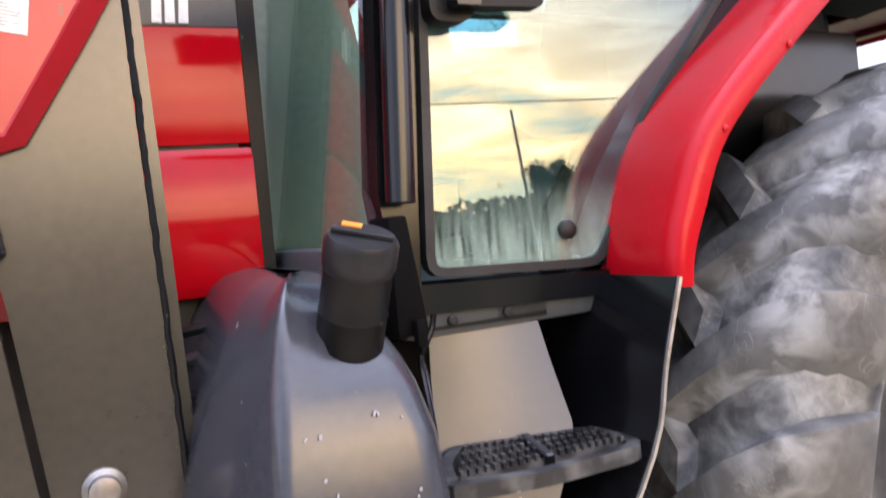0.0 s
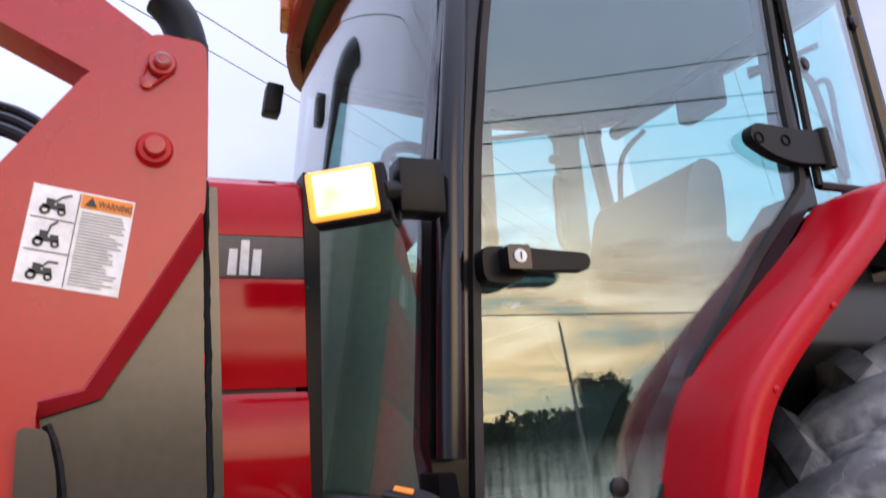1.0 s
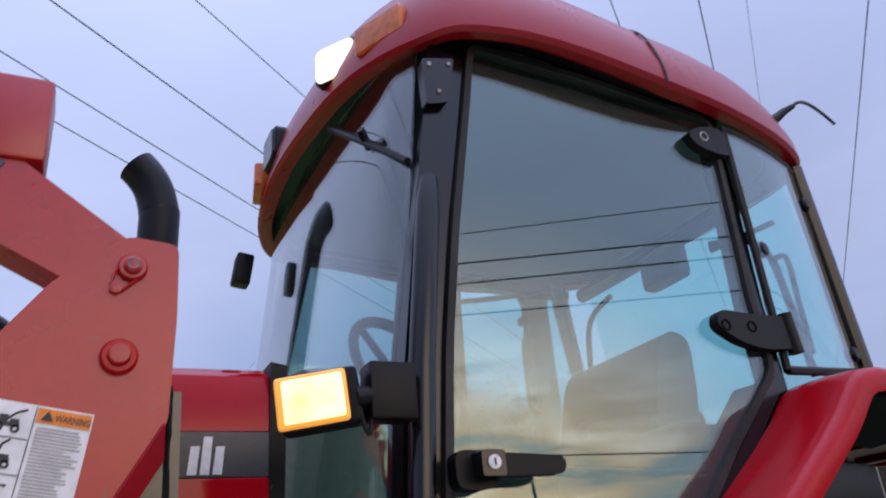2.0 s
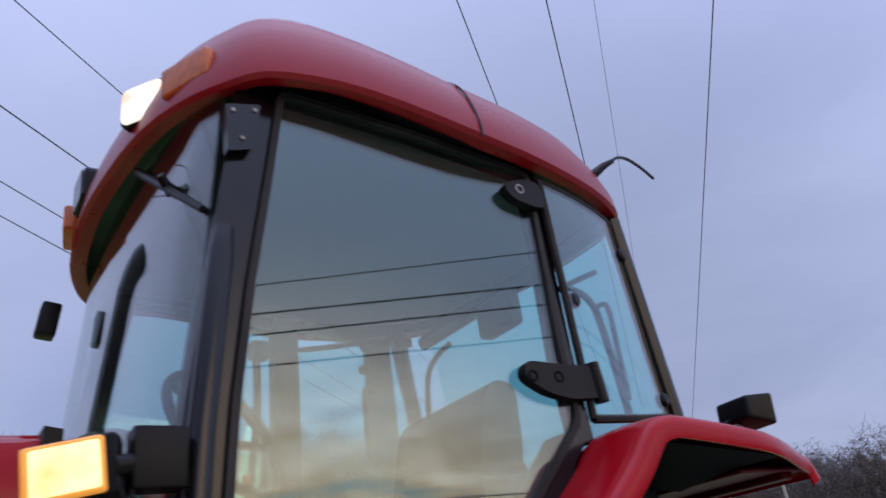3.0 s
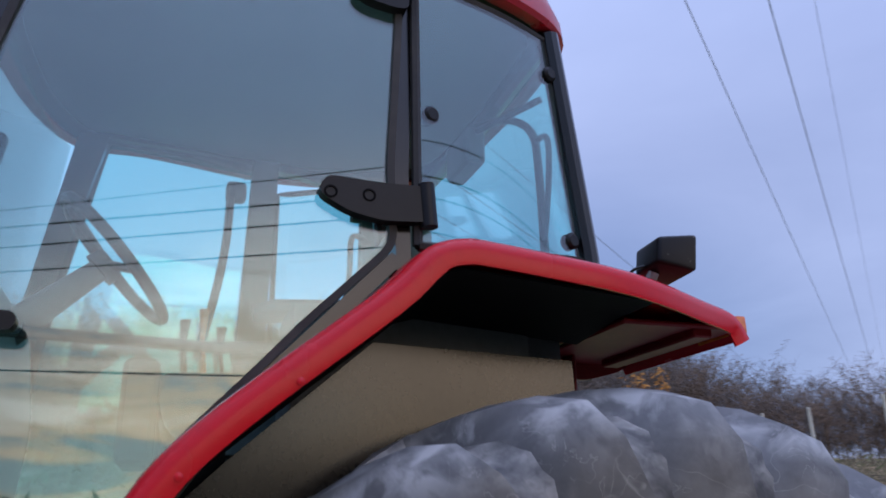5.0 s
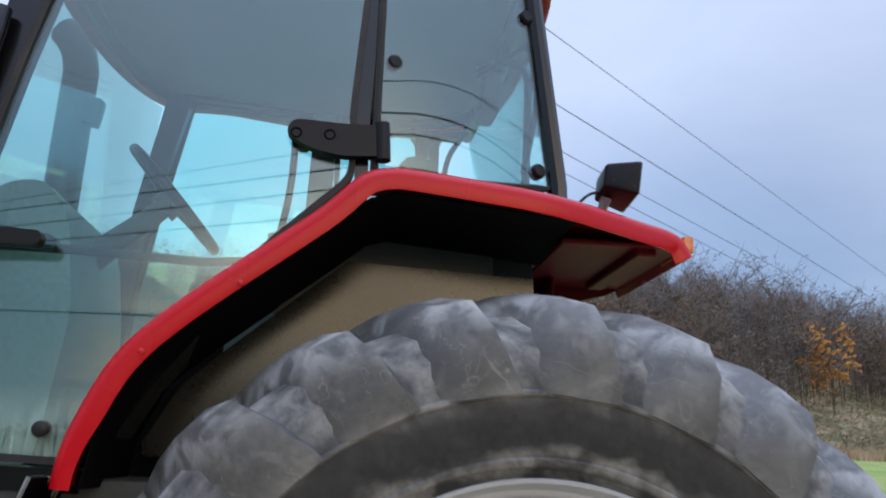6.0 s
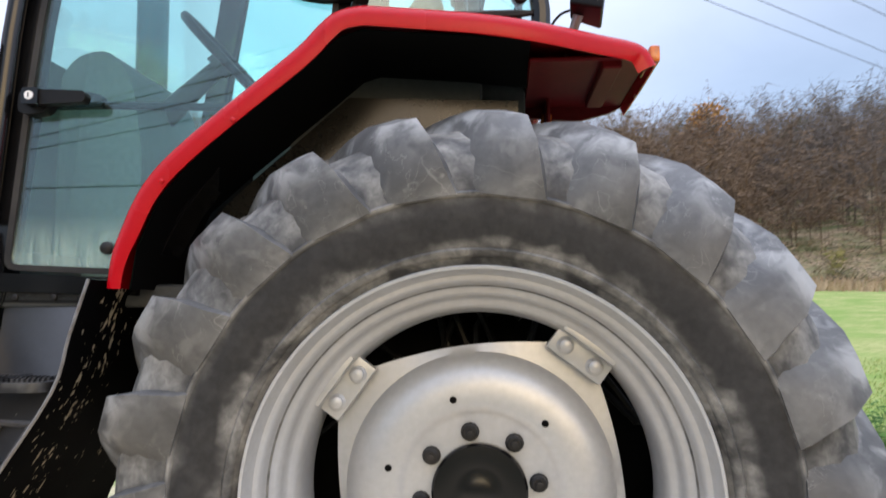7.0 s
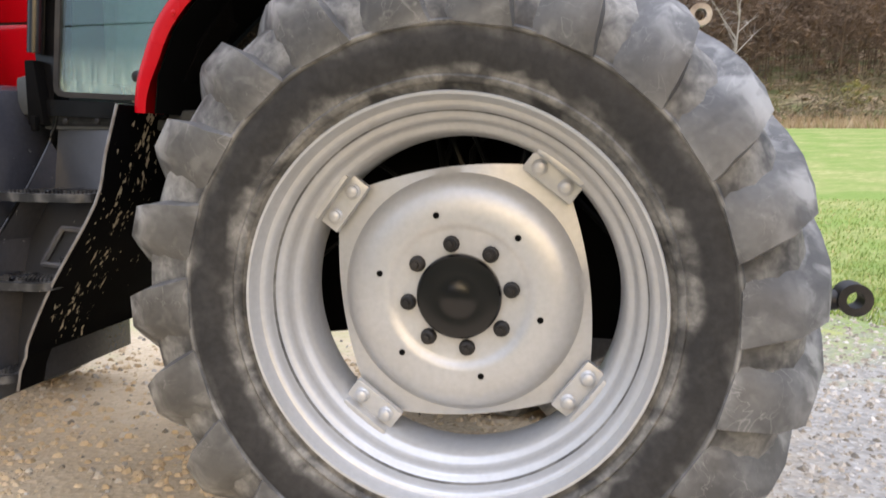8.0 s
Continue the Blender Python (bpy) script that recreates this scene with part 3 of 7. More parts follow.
def ground_material():
    m = bpy.data.materials.new("gravel_grass_and_brush")
    m.use_nodes = True
    nt = m.node_tree
    N, L = nt.nodes.new, nt.links.new
    b = nt.nodes["Principled BSDF"]
    geo = N("ShaderNodeNewGeometry")
    sep = N("ShaderNodeSeparateXYZ")
    L(geo.outputs["Position"], sep.inputs[0])

    def tex(scale, detail=6, kind="ShaderNodeTexNoise"):
        n = N(kind)
        n.inputs["Scale"].default_value = scale
        if kind == "ShaderNodeTexNoise":
            n.inputs["Detail"].default_value = detail
        L(geo.outputs["Position"], n.inputs["Vector"])
        return n

    def ramp(src, *stops):
        r = N("ShaderNodeValToRGB")
        while len(r.color_ramp.elements) < len(stops):
            r.color_ramp.elements.new(0.5)
        for e, (p, c) in zip(r.color_ramp.elements, stops):
            e.position, e.color = p, (*c, 1)
        L(src, r.inputs[0])
        return r.outputs[0]

    def mixed(f, a, c):
        n = N("ShaderNodeMix")
        n.data_type = "RGBA"
        L(f, n.inputs["Factor"])
        L(a, n.inputs["A"])
        L(c, n.inputs["B"])
        return n.outputs["Result"]

    def span(src, a, c):
        n = N("ShaderNodeMapRange")
        n.inputs["From Min"].default_value, n.inputs["From Max"].default_value = a, c
        L(src, n.inputs["Value"])
        return n.outputs[0]

    def plus(src, other, gain):
        n = N("ShaderNodeMath")
        n.operation = "MULTIPLY_ADD"
        n.inputs[1].default_value = gain
        L(other, n.inputs[0])
        L(src, n.inputs[2])
        return n.outputs[0]

    fine, mid, broad = tex(55), tex(7), tex(0.9)
    pebbles = tex(34, kind="ShaderNodeTexVoronoi")
    stones = mixed(span(fine.outputs[0], 0.35, 0.7),
                   ramp(pebbles.outputs["Color"], (0.1, (0.54, 0.42, 0.28)), (0.9, (0.66, 0.54, 0.375))),
                   ramp(mid.outputs[0], (0.3, (0.60, 0.465, 0.30)), (0.7, (0.74, 0.60, 0.41))))
    grey = mixed(span(fine.outputs[0], 0.35, 0.7),
                 ramp(pebbles.outputs["Color"], (0.1, (0.19, 0.18, 0.16)), (0.9, (0.42, 0.40, 0.36))),
                 ramp(mid.outputs[0], (0.3, (0.27, 0.245, 0.20)), (0.7, (0.40, 0.36, 0.30))))
    stones = mixed(span(plus(sep.outputs[0], mid.outputs[0], 1.2), 0.9, 1.9), stones, grey)
    grass = mixed(span(broad.outputs[0], 0.4, 0.65),
                  ramp(fine.outputs[0], (0.3, (0.13, 0.20, 0.045)), (0.7, (0.27, 0.36, 0.09))),
                  ramp(mid.outputs[0], (0.3, (0.22, 0.26, 0.075)), (0.7, (0.42, 0.40, 0.17))))
    brush = mixed(span(tex(0.35).outputs[0], 0.42, 0.6),
                  ramp(tex(2.2).outputs[0], (0.3, (0.20, 0.145, 0.09)), (0.7, (0.42, 0.31, 0.19))),
                  ramp(tex(3.0).outputs[0], (0.3, (0.075, 0.09, 0.03)), (0.7, (0.17, 0.17, 0.07))))
    wob = plus(sep.outputs[1], mid.outputs[0], 3.2)
    to_grass = span(plus(wob, broad.outputs[0], 2.4), 5.2, 6.9)
    away = N("ShaderNodeMath")
    away.operation = "LESS_THAN"
    away.inputs[1].default_value = -2.4
    L(plus(sep.outputs[1], broad.outputs[0], 2.0), away.inputs[0])
    both = N("ShaderNodeMath")
    both.operation = "MAXIMUM"
    L(to_grass, both.inputs[0])
    L(away.outputs[0], both.inputs[1])
    dist = N("ShaderNodeVectorMath")
    dist.operation = "LENGTH"
    L(geo.outputs["Position"], dist.inputs[0])
    to_brush = span(plus(dist.outputs["Value"], broad.outputs[0], 6.0), 44, 47)
    # dark rough verge across from the tractor
    verge = ramp(mid.outputs[0], (0.3, (0.05, 0.06, 0.035)), (0.7, (0.11, 0.12, 0.065)))
    grass = mixed(away.outputs[0], grass, verge)
    L(mixed(to_brush, mixed(both.outputs[0], stones, grass), brush), b.inputs["Base Color"])
    b.inputs["Roughness"].default_value = 0.95
    b.inputs["Specular IOR Level"].default_value = 0.2
    bp = N("ShaderNodeBump")
    bp.inputs["Strength"].default_value, bp.inputs["Distance"].default_value = 0.5, 0.015
    L(plus(pebbles.outputs["Distance"], fine.outputs[0], 0.6), bp.inputs["Height"])
    L(bp.outputs[0], b.inputs["Normal"])
    return m


def build_ground():
    n = 150
    line = [math.sinh(6.3 * (2 * i / n - 1)) * 1.55 for i in range(n + 1)]
    xs, ys = np.array(line), np.array(line)
    verts = [(x, y + 0.9, height(x, y + 0.9)) for y in ys for x in xs]
    faces = [(j * (n + 1) + i, j * (n + 1) + i + 1, (j + 1) * (n + 1) + i + 1, (j + 1) * (n + 1) + i) for j in range(n) for i in range(n)]
    me = bpy.data.meshes.new("ground")
    me.from_pydata(verts, [], faces)
    me.polygons.foreach_set("use_smooth", [True] * len(faces))
    me.materials.append(ground_material())
    tagged(new("ground", me), "gravel yard with dirt running into a mown grass field", "ground", kind="structure")


build_ground()


def island_material(name, stops, rough=0.9, light=0.0):
    """Each leaf, stone or twig takes its own shade."""
    m = bpy.data.materials.new(name)
    m.use_nodes = True
    nt = m.node_tree
    b = nt.nodes["Principled BSDF"]
    geo, r = nt.nodes.new("ShaderNodeNewGeometry"), nt.nodes.new("ShaderNodeValToRGB")
    while len(r.color_ramp.elements) < len(stops):
        r.color_ramp.elements.new(0.5)
    for e, (p, c) in zip(r.color_ramp.elements, stops):
        e.position, e.color = p, (*c, 1)
    nt.links.new(geo.outputs["Random Per Island"], r.inputs[0])
    nt.links.new(r.outputs[0], b.inputs["Base Color"])
    b.inputs["Roughness"].default_value = rough
    b.inputs["Specular IOR Level"].default_value = 0.2
    return m


BARK = island_material("bare_twigs", [(0, (0.095, 0.072, 0.054)), (0.8, (0.122, 0.094, 0.071)), (1, (0.15, 0.117, 0.090))])
GREY_BARK = island_material("grey_twigs", [(0, (0.075, 0.061, 0.050)), (0.8, (0.110, 0.092, 0.076)), (1, (0.14, 0.120, 0.10))])
RED_BARK = island_material("reddish_twigs", [(0, (0.108, 0.073, 0.046)), (0.8, (0.142, 0.097, 0.062)), (1, (0.175, 0.122, 0.078))])
DRY_GRASS = island_material("dry_grass", [(0, (0.30, 0.205, 0.12)), (0.6, (0.46, 0.34, 0.21)), (0.9, (0.55, 0.42, 0.27)), (1, (0.22, 0.24, 0.08))])
PALE_BARK = island_material("pale_bark", [(0, (0.30, 0.27, 0.23)), (1, (0.46, 0.43, 0.38))])
RUST = island_material("rust_leaves", [(0, (0.16, 0.075, 0.02)), (0.5, (0.32, 0.14, 0.03)), (1, (0.42, 0.22, 0.05))])
DARK_LEAF = island_material("dark_leaves", [(0, (0.018, 0.03, 0.015)), (0.6, (0.035, 0.055, 0.022)), (1, (0.06, 0.08, 0.03))])
SHRUB_LEAF = island_material("yellowing_leaves", [(0, (0.10, 0.11, 0.03)), (0.6, (0.22, 0.20, 0.06)), (1, (0.36, 0.28, 0.10))])
SHRUB = island_material("dry_shrub", [(0, (0.065, 0.055, 0.032)), (0.4, (0.16, 0.118, 0.068)), (0.7, (0.095, 0.10, 0.038)), (1, (0.30, 0.215, 0.125))])


def mesh_from(name, v, f, material, label, category, kind="", parent=None):
    me = bpy.data.meshes.new(name)
    me.from_pydata(v, [], f)
    me.materials.append(material)
    ob = new(name, me)
    if parent:
        ob.parent = parent
        if parent.parent is None:
            ob.matrix_parent_inverse = Matrix.Translation(-parent.location)
    return tagged(ob, label, category, kind=kind)


def sprig(v, f, a, b, w0, w1=0.0):
    """A slim three-sided twig from a to b."""
    a, b = Vector(a), Vector(b)
    d = (b - a).normalized()
    s = d.orthogonal().normalized()
    t = d.cross(s)
    n = len(v)
    dirs = [s, -0.5 * s + 0.866 * t, -0.5 * s - 0.866 * t]
    v += [tuple(a + w0 * q) for q in dirs]
    if w1 > 0:
        v += [tuple(b + w1 * q) for q in dirs]
        f += [(n + i, n + (i + 1) % 3, n + 3 + (i + 1) % 3, n + 3 + i) for i in range(3)]
    else:
        v.append(tuple(b))
        f += [(n + i, n + (i + 1) % 3, n + 3) for i in range(3)]


def bare_tree(v, f, x, y, z, h, rng, twigs=46, spread=0.34, thick=1.0, tufts=0):
    lean = Vector((rng.uniform(-0.05, 0.05), rng.uniform(-0.05, 0.05), 1))
    foot = Vector((x, y, z - 0.3))
    top = foot + lean * h * 0.72
    w = h * 0.011 * thick
    sprig(v, f, foot, top, w, w * 0.35)
    tips = []
    for k in range(9):
        t = rng.uniform(0.12, 1.0)
        p = foot.lerp(top, t)
        az = rng.uniform(0, 6.283)
        out = h * spread * rng.uniform(0.5, 1.0) * (1.15 - 0.5 * t)
        q = p + Vector((math.cos(az) * out, math.sin(az) * out, h * rng.uniform(0.12, 0.34)))
        sprig(v, f, p, q, w * 0.4, w * 0.15)
        tips.append((p, q))
    for k in range(twigs):
        p, q = tips[rng.randrange(9)]
        a = p.lerp(q, rng.uniform(0.3, 1.05))
        d = Vector((rng.gauss(0, 0.7), rng.gauss(0, 0.7), rng.gauss(0.2, 0.5)))
        sprig(v, f, a, a + d * h * 0.085, max(w * 0.16, 0.020))
    # fine twig ends, in tufts
    for k in range(tufts):
        p, q = tips[rng.randrange(9)]
        c = p.lerp(q, rng.uniform(0.40, 1.0)) + Vector((rng.gauss(0, 0.026), rng.gauss(0, 0.026), rng.gauss(0, 0.022))) * h
        e = Vector((rng.gauss(0, 1), rng.gauss(0, 1), rng.gauss(0.4, 0.8))).normalized() * rng.uniform(0.15, 0.42)
        g = e.orthogonal().normalized() * rng.uniform(0.025, 0.06)
        n = len(v)
        v += [tuple(c - e), tuple(c + g), tuple(c + e), tuple(c - g)]
        f.append((n, n + 1, n + 2, n + 3))


def build_woods():
    rng = random.Random(4)
    stands = [([], []), ([], []), ([], [])]
    for k in range(3400):
        az = radians(rng.uniform(-62, 82))
        d = rng.uniform(54 + 30 * step(28, 40, math.degrees(az)), 132)
        x, y = d * math.sin(az), d * math.cos(az)
        size = rng.uniform(7.5, 13.5) * (1 - 0.25 * step(40, 60, math.degrees(az))) * (0.75 if d < 60 else 1.0)
        shade = noise.noise((x * 0.045, y * 0.045, 9)) + rng.gauss(0, 0.16)
        v, f = stands[0 if shade < -0.08 else 1 if shade < 0.16 else 2]
        bare_tree(v, f, x, y, height(x, y), size, rng, twigs=90, thick=rng.uniform(0.22, 0.50), spread=rng.uniform(0.28, 0.44), tufts=150)
    for (v, f), bark, tone in zip(stands, (GREY_BARK, BARK, RED_BARK), ("grey", "brown", "reddish brown")):
        mesh_from("far_woods", v, f, bark, "bare " + tone + " autumn woods on the hillside", "woods", "stuff")
    # tall dry grass along the edge of the field
    v, f = [], []
    for k in range(16000):
        az = radians(rng.uniform(-25, 80))
        d = rng.uniform(41.5, 46.5)
        x, y = d * math.sin(az), d * math.cos(az)
        h = rng.uniform(0.25, 0.75)
        p = Vector((x, y, height(x, y) - 0.05))
        sprig(v, f, p, p + Vector((rng.gauss(0, 0.25), rng.gauss(0, 0.25), 1)) * h, rng.uniform(0.02, 0.05))
    mesh_from("dry_grass", v, f, DRY_GRASS, "tall tan grass along the field's edge", "grass", "stuff")
    v, f = [], []
    for k in range(3600):
        az = radians(rng.uniform(-55, 80))
        d = 45 + 75 * rng.random() ** 1.4
        x, y = d * math.sin(az), d * math.cos(az)
        z = height(x, y)
        s = rng.uniform(0.5, 1.7)
        for i in range(40):
            c = Vector((x + rng.gauss(0, s * 0.6), y + rng.gauss(0, s * 0.6), z + abs(rng.gauss(0, s * 0.45))))
            e = Vector((rng.gauss(0, 1), rng.gauss(0, 1), rng.gauss(0.4, 0.8))).normalized() * s * rng.uniform(0.15, 0.4)
            g = e.orthogonal().normalized() * s * rng.uniform(0.015, 0.05)
            n = len(v)
            v += [tuple(c - e * 0.5), tuple(c + g), tuple(c + e), tuple(c - g)]
            f.append((n, n + 1, n + 2, n + 3))
    mesh_from("brushwood", v, f, SHRUB, "dry brown shrubs and weeds below the woods", "shrubs", "stuff")
    # low hedge and trees round the rest of the horizon, behind the camera
    v, f = [], []
    for k in range(900):
        az = radians(rng.uniform(88, 300))
        d = rng.uniform(70, 110)
        x, y = d * math.sin(az), d * math.cos(az)
        z = height(x, y)
        s = rng.uniform(2.2, 4.0)
        tall = d * rng.uniform(0.055, 0.085)
        for i in range(130):
            c = Vector((x + rng.gauss(0, s), y + rng.gauss(0, s), z + tall * rng.random() ** 0.8))
            e = Vector((rng.gauss(0, 1), rng.gauss(0, 1), rng.gauss(0.5, 0.8))).normalized() * s * rng.uniform(0.12, 0.36)
            g = e.orthogonal().normalized() * s * rng.uniform(0.05, 0.14)
            n = len(v)
            v += [tuple(c - e * 0.5), tuple(c + g), tuple(c + e), tuple(c - g)]
            f.append((n, n + 1, n + 2, n + 3))
    mesh_from("hedgerow", v, f, DARK_LEAF, "dark hedgerow along the far side of the road", "hedge", "stuff")


build_woods()


def leafy_tree(name, label, x, y, h, leaf, bark, seed, leaves=900, twigs=60, low=0.3, wide=0.26, size=0.045):
    rng = random.Random(seed)
    z = height(x, y)
    t = thing(name, label, "tree", (x, y, z))
    v, f = [], []
    bare_tree(v, f, x, y, z, h, rng, twigs=twigs, spread=wide * 1.2, thick=1.3)
    mesh_from("trunk", v, f, bark, "", "", parent=t)
    if leaves:
        v, f = [], []
        clumps = [(rng.uniform(0, 6.28), rng.random() ** 0.5, rng.uniform(low, 0.98)) for k in range(26)]
        for k in range(leaves):
            a, r, u = clumps[rng.randrange(26)]
            r *= wide * h * (1.1 - 0.75 * abs(u - 0.5))
            c = Vector((x + r * math.cos(a) + rng.gauss(0, h * 0.05), y + r * math.sin(a) + rng.gauss(0, h * 0.05), z + u * h + rng.gauss(0, h * 0.04)))
            e = Vector((rng.gauss(0, 1), rng.gauss(0, 1), rng.gauss(0, 1))).normalized() * h * size * rng.uniform(0.5, 1.2)
            g = e.orthogonal().normalized() * h * size * 0.4
            n = len(v)
            v += [tuple(c - e), tuple(c + g), tuple(c + e), tuple(c - g)]
            f.append((n, n + 1, n + 2, n + 3))
        mesh_from("crown", v, f, leaf, "", "", parent=t)


def at(az, d):
    return d * math.sin(radians(az)), d * math.cos(radians(az))


leafy_tree("oak_tree", "oak with orange autumn leaves standing in the woods", *at(15.5, 92), 11.5, RUST, BARK, 11)
leafy_tree("oak_tree", "oak with orange autumn leaves at the woods' edge", *at(34.5, 66), 7.0, RUST, BARK, 12, leaves=600)
leafy_tree("oak_tree", "rust-leaved oak standing in the woods", *at(50.5, 95), 8.5, RUST, BARK, 13, leaves=600)
leafy_tree("bush", "dark evergreen bush among the bare trees", *at(11.5, 80), 6.0, DARK_LEAF, BARK, 14, leaves=700)
for az_, d_, h_ in ((6.0, 96, 9), (13.5, 110, 10), (21.0, 100, 9), (27.5, 88, 8), (-4.0, 98, 9), (-14.0, 90, 9)):
    leafy_tree("pine_tree", "dark green pine among the bare trees", *at(az_, d_), h_, DARK_LEAF, BARK, int(az_ * 2) + 90, leaves=1400, wide=0.16, low=0.15, size=0.03)
for az_, d_, h_ in ((8.2, 47.5, 1.9), (11.0, 48.5, 1.5), (17.5, 48, 1.7), (24.0, 47.5, 1.6)):
    leafy_tree("shrub", "yellow-green shrub at the field's edge", *at(az_, d_), h_, SHRUB_LEAF, BARK, int(az_ * 3) + 140, leaves=900, twigs=80, wide=0.42, low=0.1, size=0.05)
leafy_tree("birch_tree", "pale bare birch at the field's edge", *at(9.5, 52), 8.5, RUST, PALE_BARK, 15, leaves=0, twigs=120)
leafy_tree("maple_tree", "dark leafy tree across the road", *at(146.6, 58), 7.6, DARK_LEAF, BARK, 16, leaves=6000, twigs=160, wide=0.33, low=0.15, size=0.028)
leafy_tree("maple_tree", "smaller dark leafy tree across the road", *at(144.4, 60), 5.4, DARK_LEAF, BARK, 17, leaves=4500, twigs=120, wide=0.4, low=0.1, size=0.032)
leafy_tree("bare_tree", "bare tree beside the utility pole", *at(149.6, 55), 7.0, DARK_LEAF, BARK, 18, leaves=60, twigs=260, size=0.02)


def utility_pole(label, x, y, h, arm=True, r=0.13, lean=0.0):
    z = height(x, y)
    t = thing("utility_pole", label, "pole", (x, y, z), group="utility poles")
    bm = bmesh.new()
    tube(bm, [(x, y, z - 0.4), (x + 0.02 - lean * 0.42, y - lean * 0.26, z + h * 0.5), (x - lean * 0.85, y - lean * 0.53, z + h)], [r, r * 0.85, r * 0.7], 12)
    part("pole", bm, WOOD_POLE, t)
    if arm:
        bm = bmesh.new()
        block(bm, (x, y, z + h - 0.45), (0.11, 2.3, 0.12), Matrix.Rotation(radians(49.1), 4, "Z") @ Matrix.Rotation(radians(90), 4, "Z"))
        part("crossarm", bm, WOOD_POLE, t)
        for k in (-1, -0.45, 0.45, 1):
            bm = bmesh.new()
            c = Vector((x, y, z + h - 0.36)) + Vector((-0.655, 0.757, 0)) * k
            tube(bm, [c, c + Vector((0, 0, 0.09)), c + Vector((0, 0, 0.16))], [0.05, 0.06, 0.03], 8)
            part("insulator", bm, BLACK, t)


for az_, d_, h_, arm_ in ((57.4, 45, 5.0, True), (53.8, 50, 5.2, True), (49.8, 44, 4.9, False), (45.2, 43, 4.4, False), (42.2, 44, 4.3, False),
                         (38.2, 46, 4.2, False)):
    utility_pole("grey weathered wooden utility pole below the hill", *at(az_, d_), h_, arm_, 0.12)
utility_pole("leaning wooden utility pole across the road", *at(148.1, 50), 10.9, False, 0.14, 0.75)


def concrete_block(x, y, w, d, h):
    bm = bmesh.new()
    z = height(x, y)
    block(bm, (x, y, z + h / 2 - 0.04), (w, d, h + 0.08), Matrix.Rotation(radians(-30), 4, "Z"))
    soften(bm, 0.035, 3)
    m = paint("weathered_concrete", (0.58, 0.56, 0.52), 0.85, stain=(0.40, 0.38, 0.33), stain_amount=0.5, patch=5.0, bump=0.06)
    tagged(part("concrete_block", bm, m), "pale concrete block standing at the field's edge", "block")


concrete_block(4.28, 4.60, 0.60, 0.60, 0.80)


def weeds():
    rng = random.Random(31)
    v, f = [], []
    for k in range(2600):
        u = rng.random()
        x, y = 3.2 + 1.1 * u + rng.gauss(0, 0.16), 5.0 - 0.5 * u + rng.gauss(0, 0.22)
        z = height(x, y) + abs(rng.gauss(0.12, 0.16))
        e = Vector((rng.gauss(0, 1), rng.gauss(0, 1), rng.gauss(0.5, 0.8))).normalized() * rng.uniform(0.02, 0.06)
        g = e.orthogonal().normalized() * rng.uniform(0.006, 0.018)
        c = Vector((x, y, z))
        n = len(v)
        v += [tuple(c - e), tuple(c + g), tuple(c + e), tuple(c - g)]
        f.append((n, n + 1, n + 2, n + 3))
    m = island_material("weed_leaves", [(0, (0.04, 0.09, 0.025)), (0.6, (0.08, 0.16, 0.04)), (1, (0.16, 0.22, 0.07))])
    mesh_from("weeds", v, f, m, "low dark green weeds beside the concrete block", "weeds", "stuff")


weeds()


def power_line(offset, z, r, label, sag=0.0, way=40.5):
    """One wire along the line's direction, at its offset to the side."""
    d = Vector((math.cos(radians(way)), math.sin(radians(way)), 0))
    n = Vector((-d.y, d.x, 0))
    bm = bmesh.new()
    pts = []
    for k in range(-12, 13):
        s = k * 10
        pts.append(d * s + n * offset + Vector((0, 0, z - sag * (1 - ((s % 60) / 30 - 1) ** 2))))
    tube(bm, pts, r, 6)
    tagged(part("power_line", bm, WIRE, None), label, "wire", "overhead wires")


for off_, z_, r_ in ((1.20, 9, 0.0085), (0.06, 9, 0.010), (-0.57, 9, 0.004), (-2.22, 9, 0.010), (6.17, 9, 0.008), (7.78, 9, 0.012), (9.2, 9, 0.011), (10.0, 9, 0.011)):
    power_line(off_, z_, r_, "dark overhead power line strung past the tractor")
for off_, r_, way_ in ((-10.5, 0.012, 29), (-11.8, 0.021, 26), (-12.8, 0.021, 26), (-14.6, 0.021, 24), (-28.5, 0.038, 3)):
    power_line(off_, 8, r_, "dark overhead wire strung along the road", way=way_)


# ---- the tractor ----
tractor = thing("tractor", "red farm tractor with glass cab and silver wheels on gravel", "tractor", (0, MID, GROUND))
HUB = (0.0, 0.80)              # x, z of the rear axle


def lug_mesh(bm, turn, stations, c):
    """One tread bar, steep in front and sloping behind: stations of (angle, y, r, height, base width, top width, outward y, outward r)."""
    rows = []
    for ang, y, r, h, wb, wt, ny, nr in stations:
        a = turn + radians(ang)
        row = []
        for lift, w, trail in ((-0.012, wb, 0.34 * wb), (h, wt, 0.0)):
            rr, yy = r + nr * lift, y + ny * lift
            for sgn in (-1, 1):
                da = (sgn * w / 2 - (trail if sgn < 0 else 0.0)) / max(rr, 0.1)
                row.append(bm.verts.new((c[0] + rr * math.sin(a + da), yy, c[1] + rr * math.cos(a + da))))
        rows.append(row)
    for p, q in zip(rows, rows[1:]):
        for i, j in ((0, 2), (2, 3), (3, 1)):
            bm.faces.new((p[i], p[j], q[j], q[i]))
    bm.faces.new((rows[0][0], rows[0][1], rows[0][3], rows[0][2]))
    bm.faces.new((rows[-1][0], rows[-1][2], rows[-1][3], rows[-1][1]))


